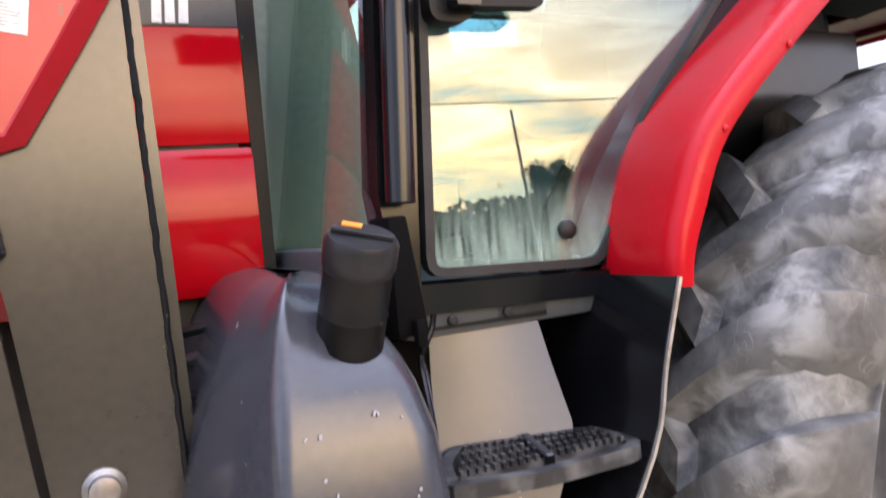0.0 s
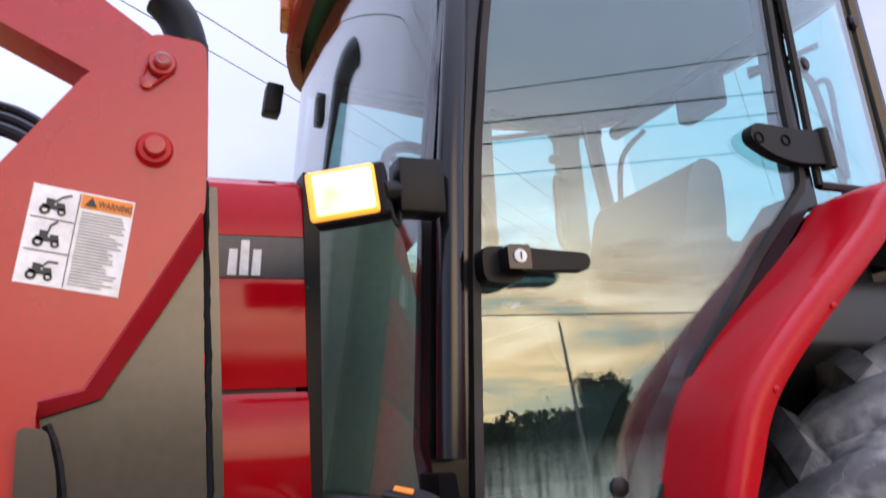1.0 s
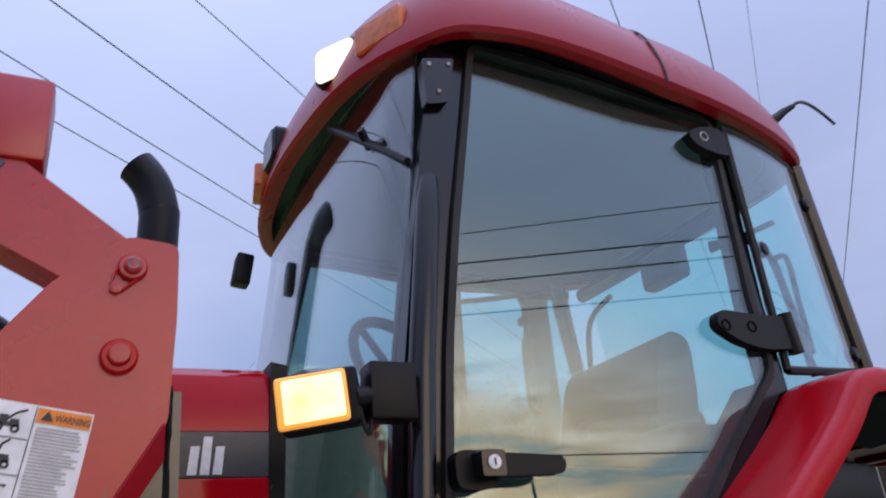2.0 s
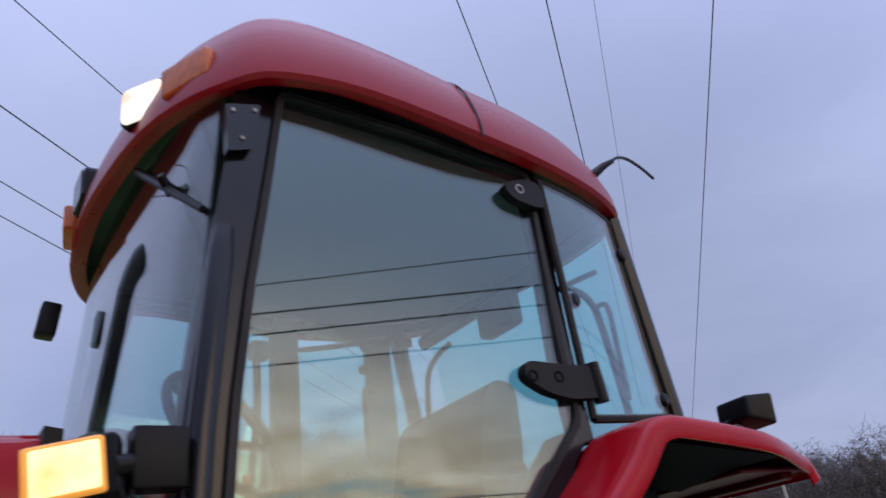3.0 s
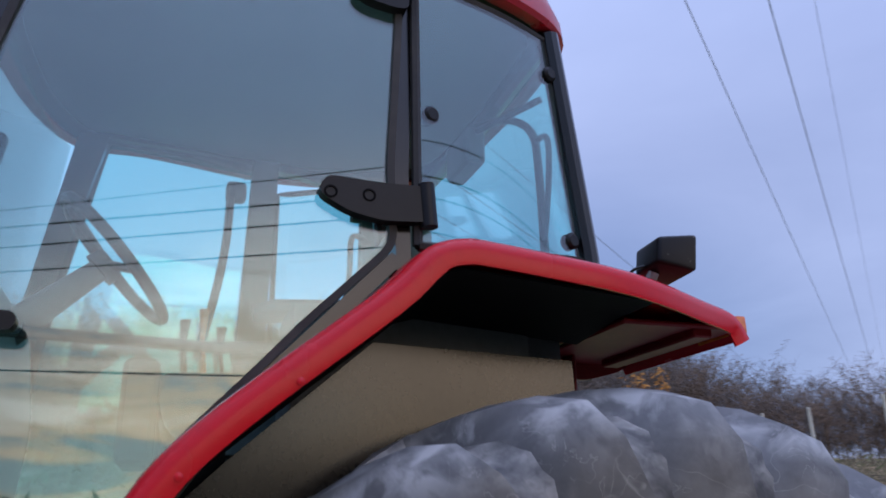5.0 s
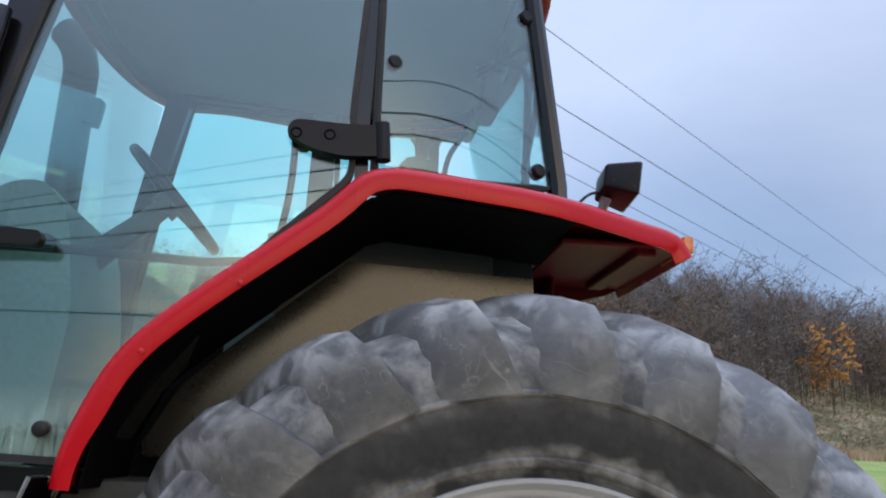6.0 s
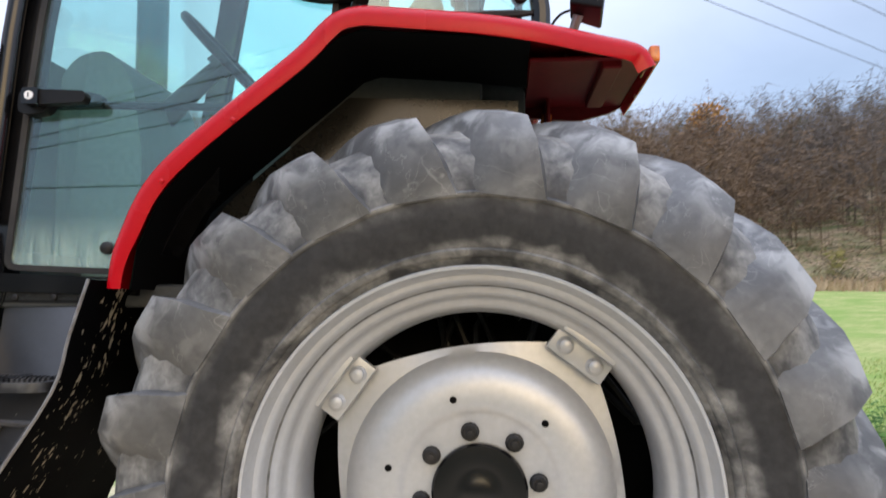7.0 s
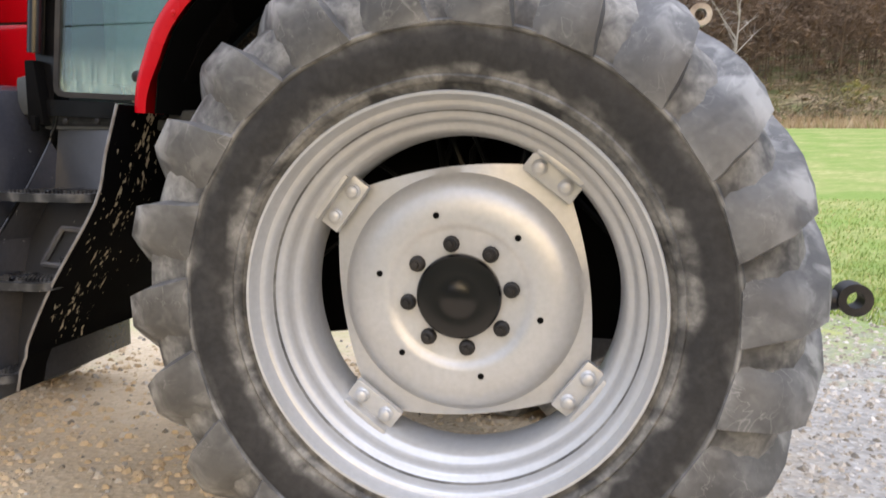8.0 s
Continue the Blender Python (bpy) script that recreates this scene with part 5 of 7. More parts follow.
def cab_frame():
    bm = bmesh.new()
    for M in ((lambda p: p), mirror):
        # front pillars
        pil = [(-1.300, 1.28), (-1.318, 1.473), (-1.274, 1.949), (-1.224, 2.295), (-1.165, 2.66), (-1.150, 2.76), (-1.050, 2.76), (-1.102, 2.508), (-1.154, 2.240), (-1.192, 2.0), (-1.248, 1.466), (-1.262, 1.28)]
        slab(bm, pil, lambda x, z: M((x, glass_y(x, z) + 0.004, z))[1], lambda x, z: M((x, glass_y(x, z) + 0.075, z))[1])
        # pillar between door and rear side window
        o = 0.0 if M is not mirror else -0.12
        slab(bm if M is not mirror else bmesh.new(), [(x + o, z) for x, z in ((-0.366, 1.93), (-0.372, 2.15), (-0.354, 2.457), (-0.345, 2.68), (-0.318, 2.68), (-0.326, 2.457), (-0.338, 2.15), (-0.335, 1.93))],
             lambda x, z: M((x, glass_y(x, z) + 0.002, z))[1], lambda x, z: M((x, glass_y(x, z) + 0.06, z))[1])
        # rear corner pillar
        a = [M((0.172 + 2 * o, 0.285 - o, 1.90)), M((0.172 + 2 * o, 0.285 - o, 2.05)), M((0.092 + 1.7 * o, 0.262 - o, 2.66))]
        tube(bm, a, 0.028, 10)
        # rail over the door
        up_ = 0.0 if M is not mirror else 0.035
        slab(bm, [(x, z + up_) for x, z in ((-1.09, 2.728), (-0.74, 2.712), (-0.37, 2.668), (-0.30, 2.650), (0.08, 2.640), (0.08, 2.72), (-0.32, 2.74), (-1.09, 2.80))] if M is mirror else
             [(-1.09, 2.728), (-0.74, 2.712), (-0.37, 2.668), (-0.32, 2.655), (-0.32, 2.74), (-1.09, 2.80)],
             lambda x, z: M((x, glass_y(x, z) + 0.006, z))[1], lambda x, z: M((x, glass_y(x, z) + 0.05, z))[1])
        # sill below the door
        slab(bm, [(-1.30, 1.318), (-0.88, 1.300), (-0.88, 1.255), (-1.30, 1.27)], lambda x, z: M((x, 0.092, z))[1], lambda x, z: M((x, 0.20, z))[1])
        # door rear edge down behind the fender
        slab(bm, [(-0.90, 1.31), (-0.80, 1.487), (-0.64, 1.695), (-0.378, 1.965), (-0.35, 1.95), (-0.61, 1.68), (-0.77, 1.47), (-0.86, 1.30)],
             lambda x, z: M((x, glass_y(x, z) - 0.004, z))[1], lambda x, z: M((x, glass_y(x, z) + 0.12, z))[1])
    # rear cross bars and front cross bar
    tube(bm, [(0.172, 0.285, 1.96), (0.20, MID, 1.96), mirror((0.172, 0.285, 1.96))], 0.03, 8)
    tube(bm, [(0.092, 0.262, 2.66), (0.12, MID, 2.67), mirror((0.092, 0.262, 2.66))], 0.03, 8)
    soften(bm, 0.006, 2, 40)
    f = part("cab_frame", bm, BLACK_GLOSS, tractor, "black cab pillars and sills")
    # round cover tube and badge plate on the front pillar
    bm = bmesh.new()
    tube(bm, [(-1.292, 0.085, 1.45), (-1.252, 0.098, 1.95), (-1.212, 0.105, 2.28), (-1.204, 0.108, 2.335)], [0.024, 0.024, 0.024, 0.018], 16)
    part("pillar_tube", bm, BLACK_GLOSS, f, "glossy black tube along the pillar")
    bm = bmesh.new()
    slab(bm, rounded([(-1.192, 2.643), (-1.112, 2.663), (-1.136, 2.540), (-1.188, 2.524)], 0.008), lambda x, z: glass_y(x, z) - 0.018, lambda x, z: glass_y(x, z) + 0.01)
    soften(bm, 0.003, 1)
    pl = part("pillar_bracket", bm, BLACK_GLOSS, f, "dark bolted plate with an emblem")
    for x, z in ((-1.176, 2.630), (-1.128, 2.642), (-1.158, 2.562)):
        bm = bmesh.new()
        lathe(bm, [(glass_y(x, z) - 0.018, 0.006), (glass_y(x, z) - 0.022, 0.005), (glass_y(x, z) - 0.022, 0)], (x, z), 10)
        part("bracket_screw", bm, STEEL, pl)
    # lower front pillar base and hook hardware
    bm = bmesh.new()
    slab(bm, [(-1.322, 1.24), (-1.322, 1.43), (-1.29, 1.43), (-1.268, 1.24)], 0.07, 0.16)
    block(bm, (-1.29, 0.06, 1.245), (0.018, 0.02, 0.045))
    soften(bm, 0.006, 2)
    part("pillar_foot", bm, DEEP_BLACK, f)


cab_frame()


def quarter(mirrored):
    M = mirror if mirrored else (lambda p: p)
    a, b, c, d = Vector((-0.322, 0.128, 2.640)), Vector((0.075, 0.256, 2.638)), Vector((0.158, 0.283, 2.045)), Vector((-0.322, 0.122, 1.985))
    if mirrored:
        a, b, c, d = (p + q for p, q in zip((a, b, c, d), (Vector((-0.12, 0, 0)), Vector((-0.2, 0.1, 0)), Vector((-0.22, 0.1, 0)), Vector((-0.12, 0, 0)))))
    mid_top = (a + b) / 2 + Vector((0.03, -0.022, 0.0))
    mid_low = (c + d) / 2 + Vector((0.02, -0.026, -0.01))

    def at_(u, w):
        lo = (1 - u) ** 2 * d + 2 * u * (1 - u) * mid_low + u * u * c
        hi = (1 - u) ** 2 * a + 2 * u * (1 - u) * mid_top + u * u * b
        return lo.lerp(hi, w)
    bm = bmesh.new()
    sheet(bm, [[M(at_(u / 10, w / 6)) for w in range(7)] for u in range(11)], 0.006)
    q = part("side_window", bm, GLASS, tractor, "curved tinted rear side window")
    q.visible_shadow = False
    bm = bmesh.new()
    edge = [at_(u / 10, 0) for u in range(11)] + [at_(1, w / 6) for w in range(1, 7)] + [at_(1 - u / 10, 1) for u in range(1, 11)] + [at_(0, 1 - w / 6) for w in range(1, 7)]
    tube(bm, [M(p) for p in edge], 0.011, 6, caps=False)
    part("window_seal", bm, RUBBER_SEAL, q, "black rubber edge")
    if mirrored:
        return
    for p in ((-0.286, 0.139, 2.297), (0.078, 0.252, 2.533), (0.112, 0.262, 2.083)):
        bm = bmesh.new()
        o = Vector(M(p))
        n = Vector((0.3, -0.95 if not mirrored else 0.95, 0)).normalized()
        tube(bm, [o - n * 0.012, o + n * 0.010, o + n * 0.016], [0.021, 0.021, 0.014], 18)
        part("window_knob", bm, BLACK, q, "round black window fixing")


quarter(False)
quarter(True)


def front_x(u, z):
    """Plan of the windscreen at height z; u runs 0 to 1 from the near side to the far side."""
    s = math.sin(math.pi * u) ** 0.55
    lean = 0.13 * (z - 1.37) / 1.25
    return -1.322 - 0.078 * s + lean


bm = bmesh.new()
rows = []
for k in range(25):
    u = k / 24
    y = 0.135 + (2 * MID - 0.27) * u
    rows.append([(front_x(u, z), y + 0.03 * (z - 1.37) * (1 - 2 * u), z) for z in (1.37, 1.6, 1.9, 2.2, 2.45, 2.60, 2.72)])
sheet(bm, rows, 0.006)
ws = part("windscreen", bm, SCREEN_GLASS, tractor, "large curved tinted windscreen")
ws.visible_shadow = False
bm = bmesh.new()
tube(bm, [Vector(r[0]) for r in rows], 0.016, 8)
part("screen_seal", bm, RUBBER_SEAL, ws)
bm = bmesh.new()
tube(bm, [(-1.27, 0.52, 2.69), (-1.268, 0.36, 2.57), (-1.236, 0.135, 2.385)], [0.012, 0.010, 0.008], 8)
block(bm, (-1.262, 0.30, 2.53), (0.05, 0.012, 0.02), Matrix.Rotation(radians(40), 4, "Z") @ Matrix.Rotation(radians(35), 4, "Y"))
part("wiper", bm, BLACK, ws, "black wiper arm")
bm = bmesh.new()
rows = []
for k in range(13):
    u = k / 12
    y = 0.31 + (2 * MID - 0.62) * u
    b_ = 0.04 * math.sin(math.pi * u)
    rows.append([(0.165 + b_, y, 2.0), (0.14 + b_, y, 2.3), (0.098 + b_, y, 2.64)])
sheet(bm, rows, 0.006)
rw = part("rear_window", bm, GLASS, tractor, "tinted rear window")
rw.visible_shadow = False

# lower cab body behind the glass
bm = bmesh.new()
block(bm, (-0.55, MID, 1.255), (1.5, 1.44, 0.06))
soften(bm, 0.02, 2)
part("cab_floor", bm, TRIM, tractor, "dark cab floor")
bm = bmesh.new()
block(bm, (-0.02, MID, 1.62), (0.30, 0.90, 0.66))
soften(bm, 0.02, 2)
part("rear_bulkhead", bm, TRIM, tractor)
bm = bmesh.new()
block(bm, (-1.36, MID, 1.33), (0.08, 1.40, 0.12))
soften(bm, 0.02, 2)
part("front_sill", bm, TRIM, tractor)
for s_ in (1, -1):
    bm = bmesh.new()
    block(bm, (-0.27, MID + s_ * 0.43, 1.60), (0.55, 0.20, 0.60))
    soften(bm, 0.02, 2)
    part("inner_wheel_box", bm, TRIM, tractor)


def roof():
    plan = [(-1.338, 0.82), (-1.332, 0.68), (-1.308, 0.45), (-1.262, 0.27), (-1.205, 0.145), (-1.12, 0.075), (-0.95, 0.052), (-0.70, 0.046), (-0.42, 0.062), (-0.17, 0.115),
            (0.02, 0.185), (0.125, 0.255), (0.182, 0.35), (0.208, 0.55), (0.214, 0.70), (0.216, 0.82)]
    half = spline([(x, y, 0) for x, y in plan], 3)
    full = [(p.x, p.y) for p in half] + [(p.x, 2 * MID - p.y) for p in half[-2:0:-1]]

    def outline(o):
        """Plan outline of the roof drawn in by o."""
        c = Vector((-0.56, MID))
        pts = []
        for p in full:
            d = Vector(p) - c
            k = 1 - o / max(0.25, min(abs(d.x) / 0.78, 1) * 0.1 + d.length * 0.9)
            pts.append(tuple(c + d * k))
        return pts
    def lift(x, y):
        """The roof rises to the front and leans with the standing of the tractor."""
        return 0.045 * step(-0.45, -1.0, x) + 0.028 * (y - 0.1)
    levels = [(0.05, 2.668), (0.012, 2.662), (0.0, 2.672), (0.004, 2.72), (0.028, 2.80), (0.062, 2.868), (0.11, 2.915), (0.19, 2.948), (0.34, 2.972), (0.55, 2.985)]
    bm = bmesh.new()
    rings = []
    for o, z in levels:
        ring = []
        for x, y in outline(o):
            dip = 0.018 * step(-1.10, -1.22, x) * step(0.35, 0.1, y) - 0.014 * step(-1.2, -0.9, x) * step(-0.2, -0.7, x) - lift(x, y)
            tail = 0.03 * step(-0.2, 0.2, x) * step(2.68, 2.9, z)
            ring.append(bm.verts.new((x, y, z - dip - tail)))
        rings.append(ring)
    n = len(rings[0])
    for a, b in zip(rings, rings[1:]):
        for i in range(n):
            bm.faces.new((a[i], a[(i + 1) % n], b[(i + 1) % n], b[i]))
    bm.faces.new(rings[-1])
    r = part("cab_roof", bm, RED_ROOF, tractor, "faded red moulded cab roof", 45)
    bm = bmesh.new()
    low = [[(x, y, 2.678 + lift(x, y)) for x, y in outline(o)] for o in (0.045, 0.10, 0.106)]
    low = [[(x, y, z + dz) for x, y, z in ring] for ring, dz in zip(low, (0.0, 0.022, 0.04))]
    rr = [[bm.verts.new(p) for p in ring] for ring in low]
    for a, b in zip(rr, rr[1:]):
        for i in range(n):
            bm.faces.new((a[i], a[(i + 1) % n], b[(i + 1) % n], b[i]))
    part("roof_gutter", bm, BLACK, r, "dark recess under the roof edge")
    bm = bmesh.new()
    head = [bm.verts.new((x, y, 2.700 + lift(x, y))) for x, y in outline(0.102)]
    bm.faces.new(head)
    bmesh.ops.solidify(bm, geom=bm.faces[:], thickness=0.03)
    part("headliner", bm, LINER, r, "grey cab headliner")
    # seam in the shell
    for M in ((lambda p: p), mirror):
        bm = bmesh.new()
        tube(bm, spline([*[(-0.56, M((0, y, 0))[1], z + lift(-0.56, M((0, y, 0))[1])) for y, z in ((0.050, 2.675), (0.052, 2.72), (0.074, 2.80), (0.108, 2.868), (0.156, 2.917))]], 4), 0.0032, 5)
        part("roof_seam", bm, PRINT, r)
        # front work lamp and turn lamp
        bm = bmesh.new()
        turn = Matrix.Rotation(radians(35 if M is not mirror else 0), 4, "Z")
        o = Vector((-1.283, 0.412, 2.815) if M is not mirror else (-1.326, 0.90, 2.835))
        pad(bm, o, turn, 0.132, 0.114, 0.026, -0.012, 0.055)
        lp = part("front_work_lamp", bm, BLACK, r, "black rectangular roof work lamp")
        bm = bmesh.new()
        pad(bm, o, turn, 0.118, 0.100, 0.022, -0.020, -0.005)
        part("lens", bm, LAMP_WHITE if M is not mirror else BLACK_GLOSS, lp, "lit white lens" if M is not mirror else "")
        bm = bmesh.new()
        block(bm, (-1.222, 0.245, 2.792) if M is not mirror else (-1.318, 1.08, 2.815), (0.06, 0.150, 0.080), Matrix.Rotation(radians(26 if M is not mirror else -10), 4, "Z"))
        soften(bm, 0.012, 3)
        part("roof_turn_lamp", bm, AMBER, r, "amber roof turn lamp")
    bm = bmesh.new()
    tube(bm, [(0.045, 0.245, 2.812), (0.090, 0.230, 2.848), (0.130, 0.222, 2.872)], [0.016, 0.012, 0.008], 10)
    an = part("antenna_base", bm, BLACK, r, "black rubber antenna base")
    bm = bmesh.new()
    tube(bm, spline([(0.120, 0.225, 2.866), (0.175, 0.232, 2.902), (0.265, 0.262, 2.934), (0.36, 0.29, 2.940), (0.45, 0.315, 2.930)], 5), 0.0055, 8)
    part("antenna_whip", bm, BLACK, an, "bent black antenna")


roof()


# ---- hood ----


def hood():
    near, far = 0.42, 2 * MID - 0.42
    x0, x1 = -3.35, -1.442

    def shell(z0, z1, bulge, material, name, parent, label=""):
        bm = bmesh.new()
        prof = [(near, z0), (near - bulge, z0 + 0.02), (near - bulge, z1 - 0.02), (near, z1), (far, z1), (far + bulge, z1 - 0.02), (far + bulge, z0 + 0.02), (far, z0)]
        a = [bm.verts.new((x0, y, z)) for y, z in prof]
        b = [bm.verts.new((x1, y, z)) for y, z in prof]
        bm.faces.new(a)
        bm.faces.new(b[::-1])
        for k in range(8):
            bm.faces.new((a[k], b[k], b[(k + 1) % 8], a[(k + 1) % 8]))
        soften(bm, 0.012, 3)
        return part(name, bm, material, parent, label)
    top = bmesh.new()
    prof = [(near, 1.898), (near + 0.004, 1.97), (near + 0.018, 2.010), (near + 0.05, 2.032), (near + 0.20, 2.045), (MID, 2.050)]
    prof = prof + [(2 * MID - y, z) for y, z in prof[-2::-1]]
    rows = [[(x, y, z - 0.04 * (x - x1) ** 2 * 0.25) for y, z in prof] for x in (x1, x1 - 0.02, -1.9, -2.6, -3.2, x0)]
    sheet(top, rows, 0.01)
    h = part("hood", top, RED, tractor, "glossy red engine hood")
    shell(1.812, 1.896, 0.001, BAND, "hood_band", h, "charcoal stripe along the hood")
    shell(1.597, 1.810, 0.002, RED, "hood_side", h)
    shell(1.320, 1.588, 0.012, RED, "hood_lower_panel", h)
    bm = bmesh.new()
    block(bm, ((x0 + x1) / 2, MID, 1.592), (x1 - x0 - 0.04, far - near - 0.02, 0.012))
    part("hood_seam", bm, PRINT, h)
    bm = bmesh.new()
    slab(bm, [(-1.442, 2.036), (-1.408, 2.030), (-1.418, 1.40), (-1.418, 1.31), (-1.442, 1.31)], near - 0.006, far + 0.006)
    soften(bm, 0.008, 2)
    part("hood_rear_seal", bm, BLACK, h, "black rubber strip behind the hood")
    for k, (u, lo, hi) in enumerate(((-1.585, 1.816, 1.868), (-1.562, 1.816, 1.886), (-1.539, 1.816, 1.868))):
        bm = bmesh.new()
        slab(bm, [(u - 0.009, lo), (u + 0.008, lo), (u + 0.012, hi), (u - 0.004, hi)], near - 0.004, near - 0.001)
        part("emblem_bar", bm, WHITE, h, "white emblem bar")
    # wiring below the hood
    for k in range(5):
        bm = bmesh.new()
        z = 1.295 - 0.05 * k
        tube(bm, spline([(-1.75, 0.34 + 0.02 * k, z + 0.01), (-1.62, 0.30, z - 0.02), (-1.50, 0.28, z + 0.02 * (k % 2)), (-1.40, 0.30, z)], 8), 0.012 if k % 2 else 0.009, 8)
        part("wiring_conduit", bm, LADDER if k % 2 else BLACK, tractor)
    bm = bmesh.new()
    block(bm, (-2.2, MID, 1.12), (1.7, 0.72, 0.42))
    soften(bm, 0.03, 2)
    part("engine", bm, DARK_IRON, tractor, "dark oily engine block")


hood()

# exhaust pipe on the far side of the hood
bm = bmesh.new()
tube(bm, spline([(-1.578, 1.62, 1.25), (-1.578, 1.62, 2.0), (-1.578, 1.62, 2.86), (-1.580, 1.62, 2.93), (-1.592, 1.622, 2.99), (-1.612, 1.624, 3.045), (-1.640, 1.627, 3.09), (-1.672, 1.63, 3.125)], 8), 0.072, 28)
part("exhaust_pipe", bm, BLACK, tractor, "black exhaust pipe with a curved tip")
for z in (1.45, 1.80):
    bm = bmesh.new()
    block(bm, (-1.578, 1.40, z), (0.05, 0.40, 0.03))
    part("exhaust_bracket", bm, BLACK, tractor)
# black fitting high on the windscreen
bm = bmesh.new()
block(bm, (-1.352, 1.20, 2.56), (0.055, 0.06, 0.105), Matrix.Rotation(radians(8), 4, "Y"))
soften(bm, 0.010, 2)
part("wiper_motor", bm, BLACK, ws, "black housing on the windscreen")

# ---- flashing lamp on the near pillar ----
bm = bmesh.new()
block(bm, (-1.330, 0.065, 1.890), (0.080, 0.055, 0.094))
tube(bm, [(-1.36, 0.055, 1.882), (-1.395, 0.05, 1.877)], 0.017, 12)
soften(bm, 0.005, 2)
bracket = part("lamp_arm", bm, BLACK, tractor, "black lamp arm on the pillar")
bm = bmesh.new()
turn = Matrix.Rotation(radians(-24), 4, "Z") @ Matrix.Rotation(radians(-6), 4, "Y")
o = Vector((-1.453, 0.075, 1.877))
block(bm, o + turn @ Vector((0.008, 0.018, 0)), (0.128, 0.05, 0.092), turn)
soften(bm, 0.010, 3)
part("lamp_shell", bm, BLACK, bracket, "black lamp housing")
bm = bmesh.new()
block(bm, o + turn @ Vector((-0.002, -0.008, 0)), (0.114, 0.016, 0.084), turn)
soften(bm, 0.008, 3)
lens_rim = part("lamp_surround", bm, LAMP_EDGE, bracket, "glowing orange lens edge")
bm = bmesh.new()
block(bm, o + turn @ Vector((0.001, -0.010, 0)), (0.100, 0.016, 0.074), turn)
soften(bm, 0.008, 3)
part("lamp_lens", bm, LAMP_WARM, lens_rim, "lit amber-white lens")
bm = bmesh.new()
tube(bm, spline([(-1.385, 0.05, 1.86), (-1.38, 0.045, 1.83), (-1.372, 0.045, 1.82), (-1.368, 0.05, 1.845)], 5), 0.004, 6)
part("lamp_cable", bm, BLACK, bracket)

# ---- fuel tank ----


def tank():
    bm = bmesh.new()
    # outline of the tank in plan, drawn in towards the top
    levels = ((0.45, 0.0, 0.0, 0.0), (0.95, 0.0, 0.0, 0.0), (1.14, 0.002, 0.006, 0.0), (1.205, 0.006, 0.02, 0.002), (1.24, 0.012, 0.03, 0.012), (1.275, 0.018, 0.042, 0.045), (1.31, 0.028, 0.056, 0.08), (1.338, 0.042, 0.068, 0.105), (1.356, 0.062, 0.085, 0.125), (1.364, 0.10, 0.12, 0.14))
    rings = []
    for z, a, b, q in levels:
        lean = 0.25 * min(0.42, 1.36 - z)
        out = 0.17 * max(0.0, 1.235 - z) if z > 0.9 else 0.055
        pts = [(-1.553 - lean * 0.35 + a * 0.5, -0.120 + a - out), (-1.375 - b + lean * 0.05, -0.122 + a + q - out), (-1.345 - b + lean * 0.05, -0.09 + a + q - out), (-1.335 - b, 0.15), (-1.335 - b, 0.55 - a), (-1.575 - lean + a, 0.55 - a),
               (-1.575 - lean + a, 0.10), (-1.562 - lean * 0.8 + a, -0.03 + a)]
        rings.append([bm.verts.new((x, y, z)) for x, y in rounded(pts, 0.020, 3)])
    n = len(rings[0])
    for a, b in zip(rings, rings[1:]):
        for i in range(n):
            bm.faces.new((a[i], a[(i + 1) % n], b[(i + 1) % n], b[i]))
    bm.faces.new(rings[-1])
    bm.faces.new(rings[0][::-1])
    t = part("fuel_tank", bm, TANK, tractor, "grey moulded plastic fuel tank with scratches", 60)
    base, tip = Vector((-1.447, -0.044, 1.236)), Vector((-1.438, -0.104, 1.366))
    d = (tip - base).normalized()
    bm = bmesh.new()
    tube(bm, [base - d * 0.01, base + d * 0.01, base + d * 0.078, base + d * 0.080, base + d * 0.083, base + d * 0.085, tip], [0.0465, 0.0460, 0.0450, 0.0462, 0.0462, 0.0450, 0.0450], 32)
    part("filler_neck", bm, BLACK, t, "black ribbed filler neck")
    bm = bmesh.new()
    tube(bm, [tip - d * 0.004, tip + d * 0.004, tip + d * 0.008, tip + d * 0.036, tip + d * 0.044], [0.044, 0.0475, 0.0482, 0.0478, 0.0430], 32)
    c = part("fuel_cap", bm, CAP, t, "black fuel cap with a grip slot")
    side = Vector((0.82, -0.42, -0.2))
    side = (side - d * side.dot(d)).normalized()
    m = Matrix((side, d.cross(side), d)).transposed().to_4x4()
    bm = bmesh.new()
    block(bm, tip + d * 0.047, (0.080, 0.013, 0.008), m)
    soften(bm, 0.003, 2)
    part("cap_grip", bm, CAP, c)
    bm = bmesh.new()
    block(bm, tip + d * 0.0462 + m.to_3x3() @ Vector((-0.018, 0.026, 0)), (0.026, 0.014, 0.002), m)
    part("cap_mark", bm, ORANGE, c, "orange mark")
    rng = random.Random(3)
    for k in range(12):
        bm = bmesh.new()
        x, z = rng.uniform(-1.54, -1.40), rng.uniform(0.98, 1.20)
        block(bm, (x, -0.1225 + 0.004 * step(1.14, 1.2, z) - 0.17 * (1.235 - z), z), (rng.uniform(0.001, 0.004), 0.0012, rng.uniform(0.002, 0.007)), Matrix.Rotation(rng.uniform(-1, 1), 4, "Y"))
        part("scratch", bm, SCUFF, t)


tank()

# ---- steps and mudguard plate ----


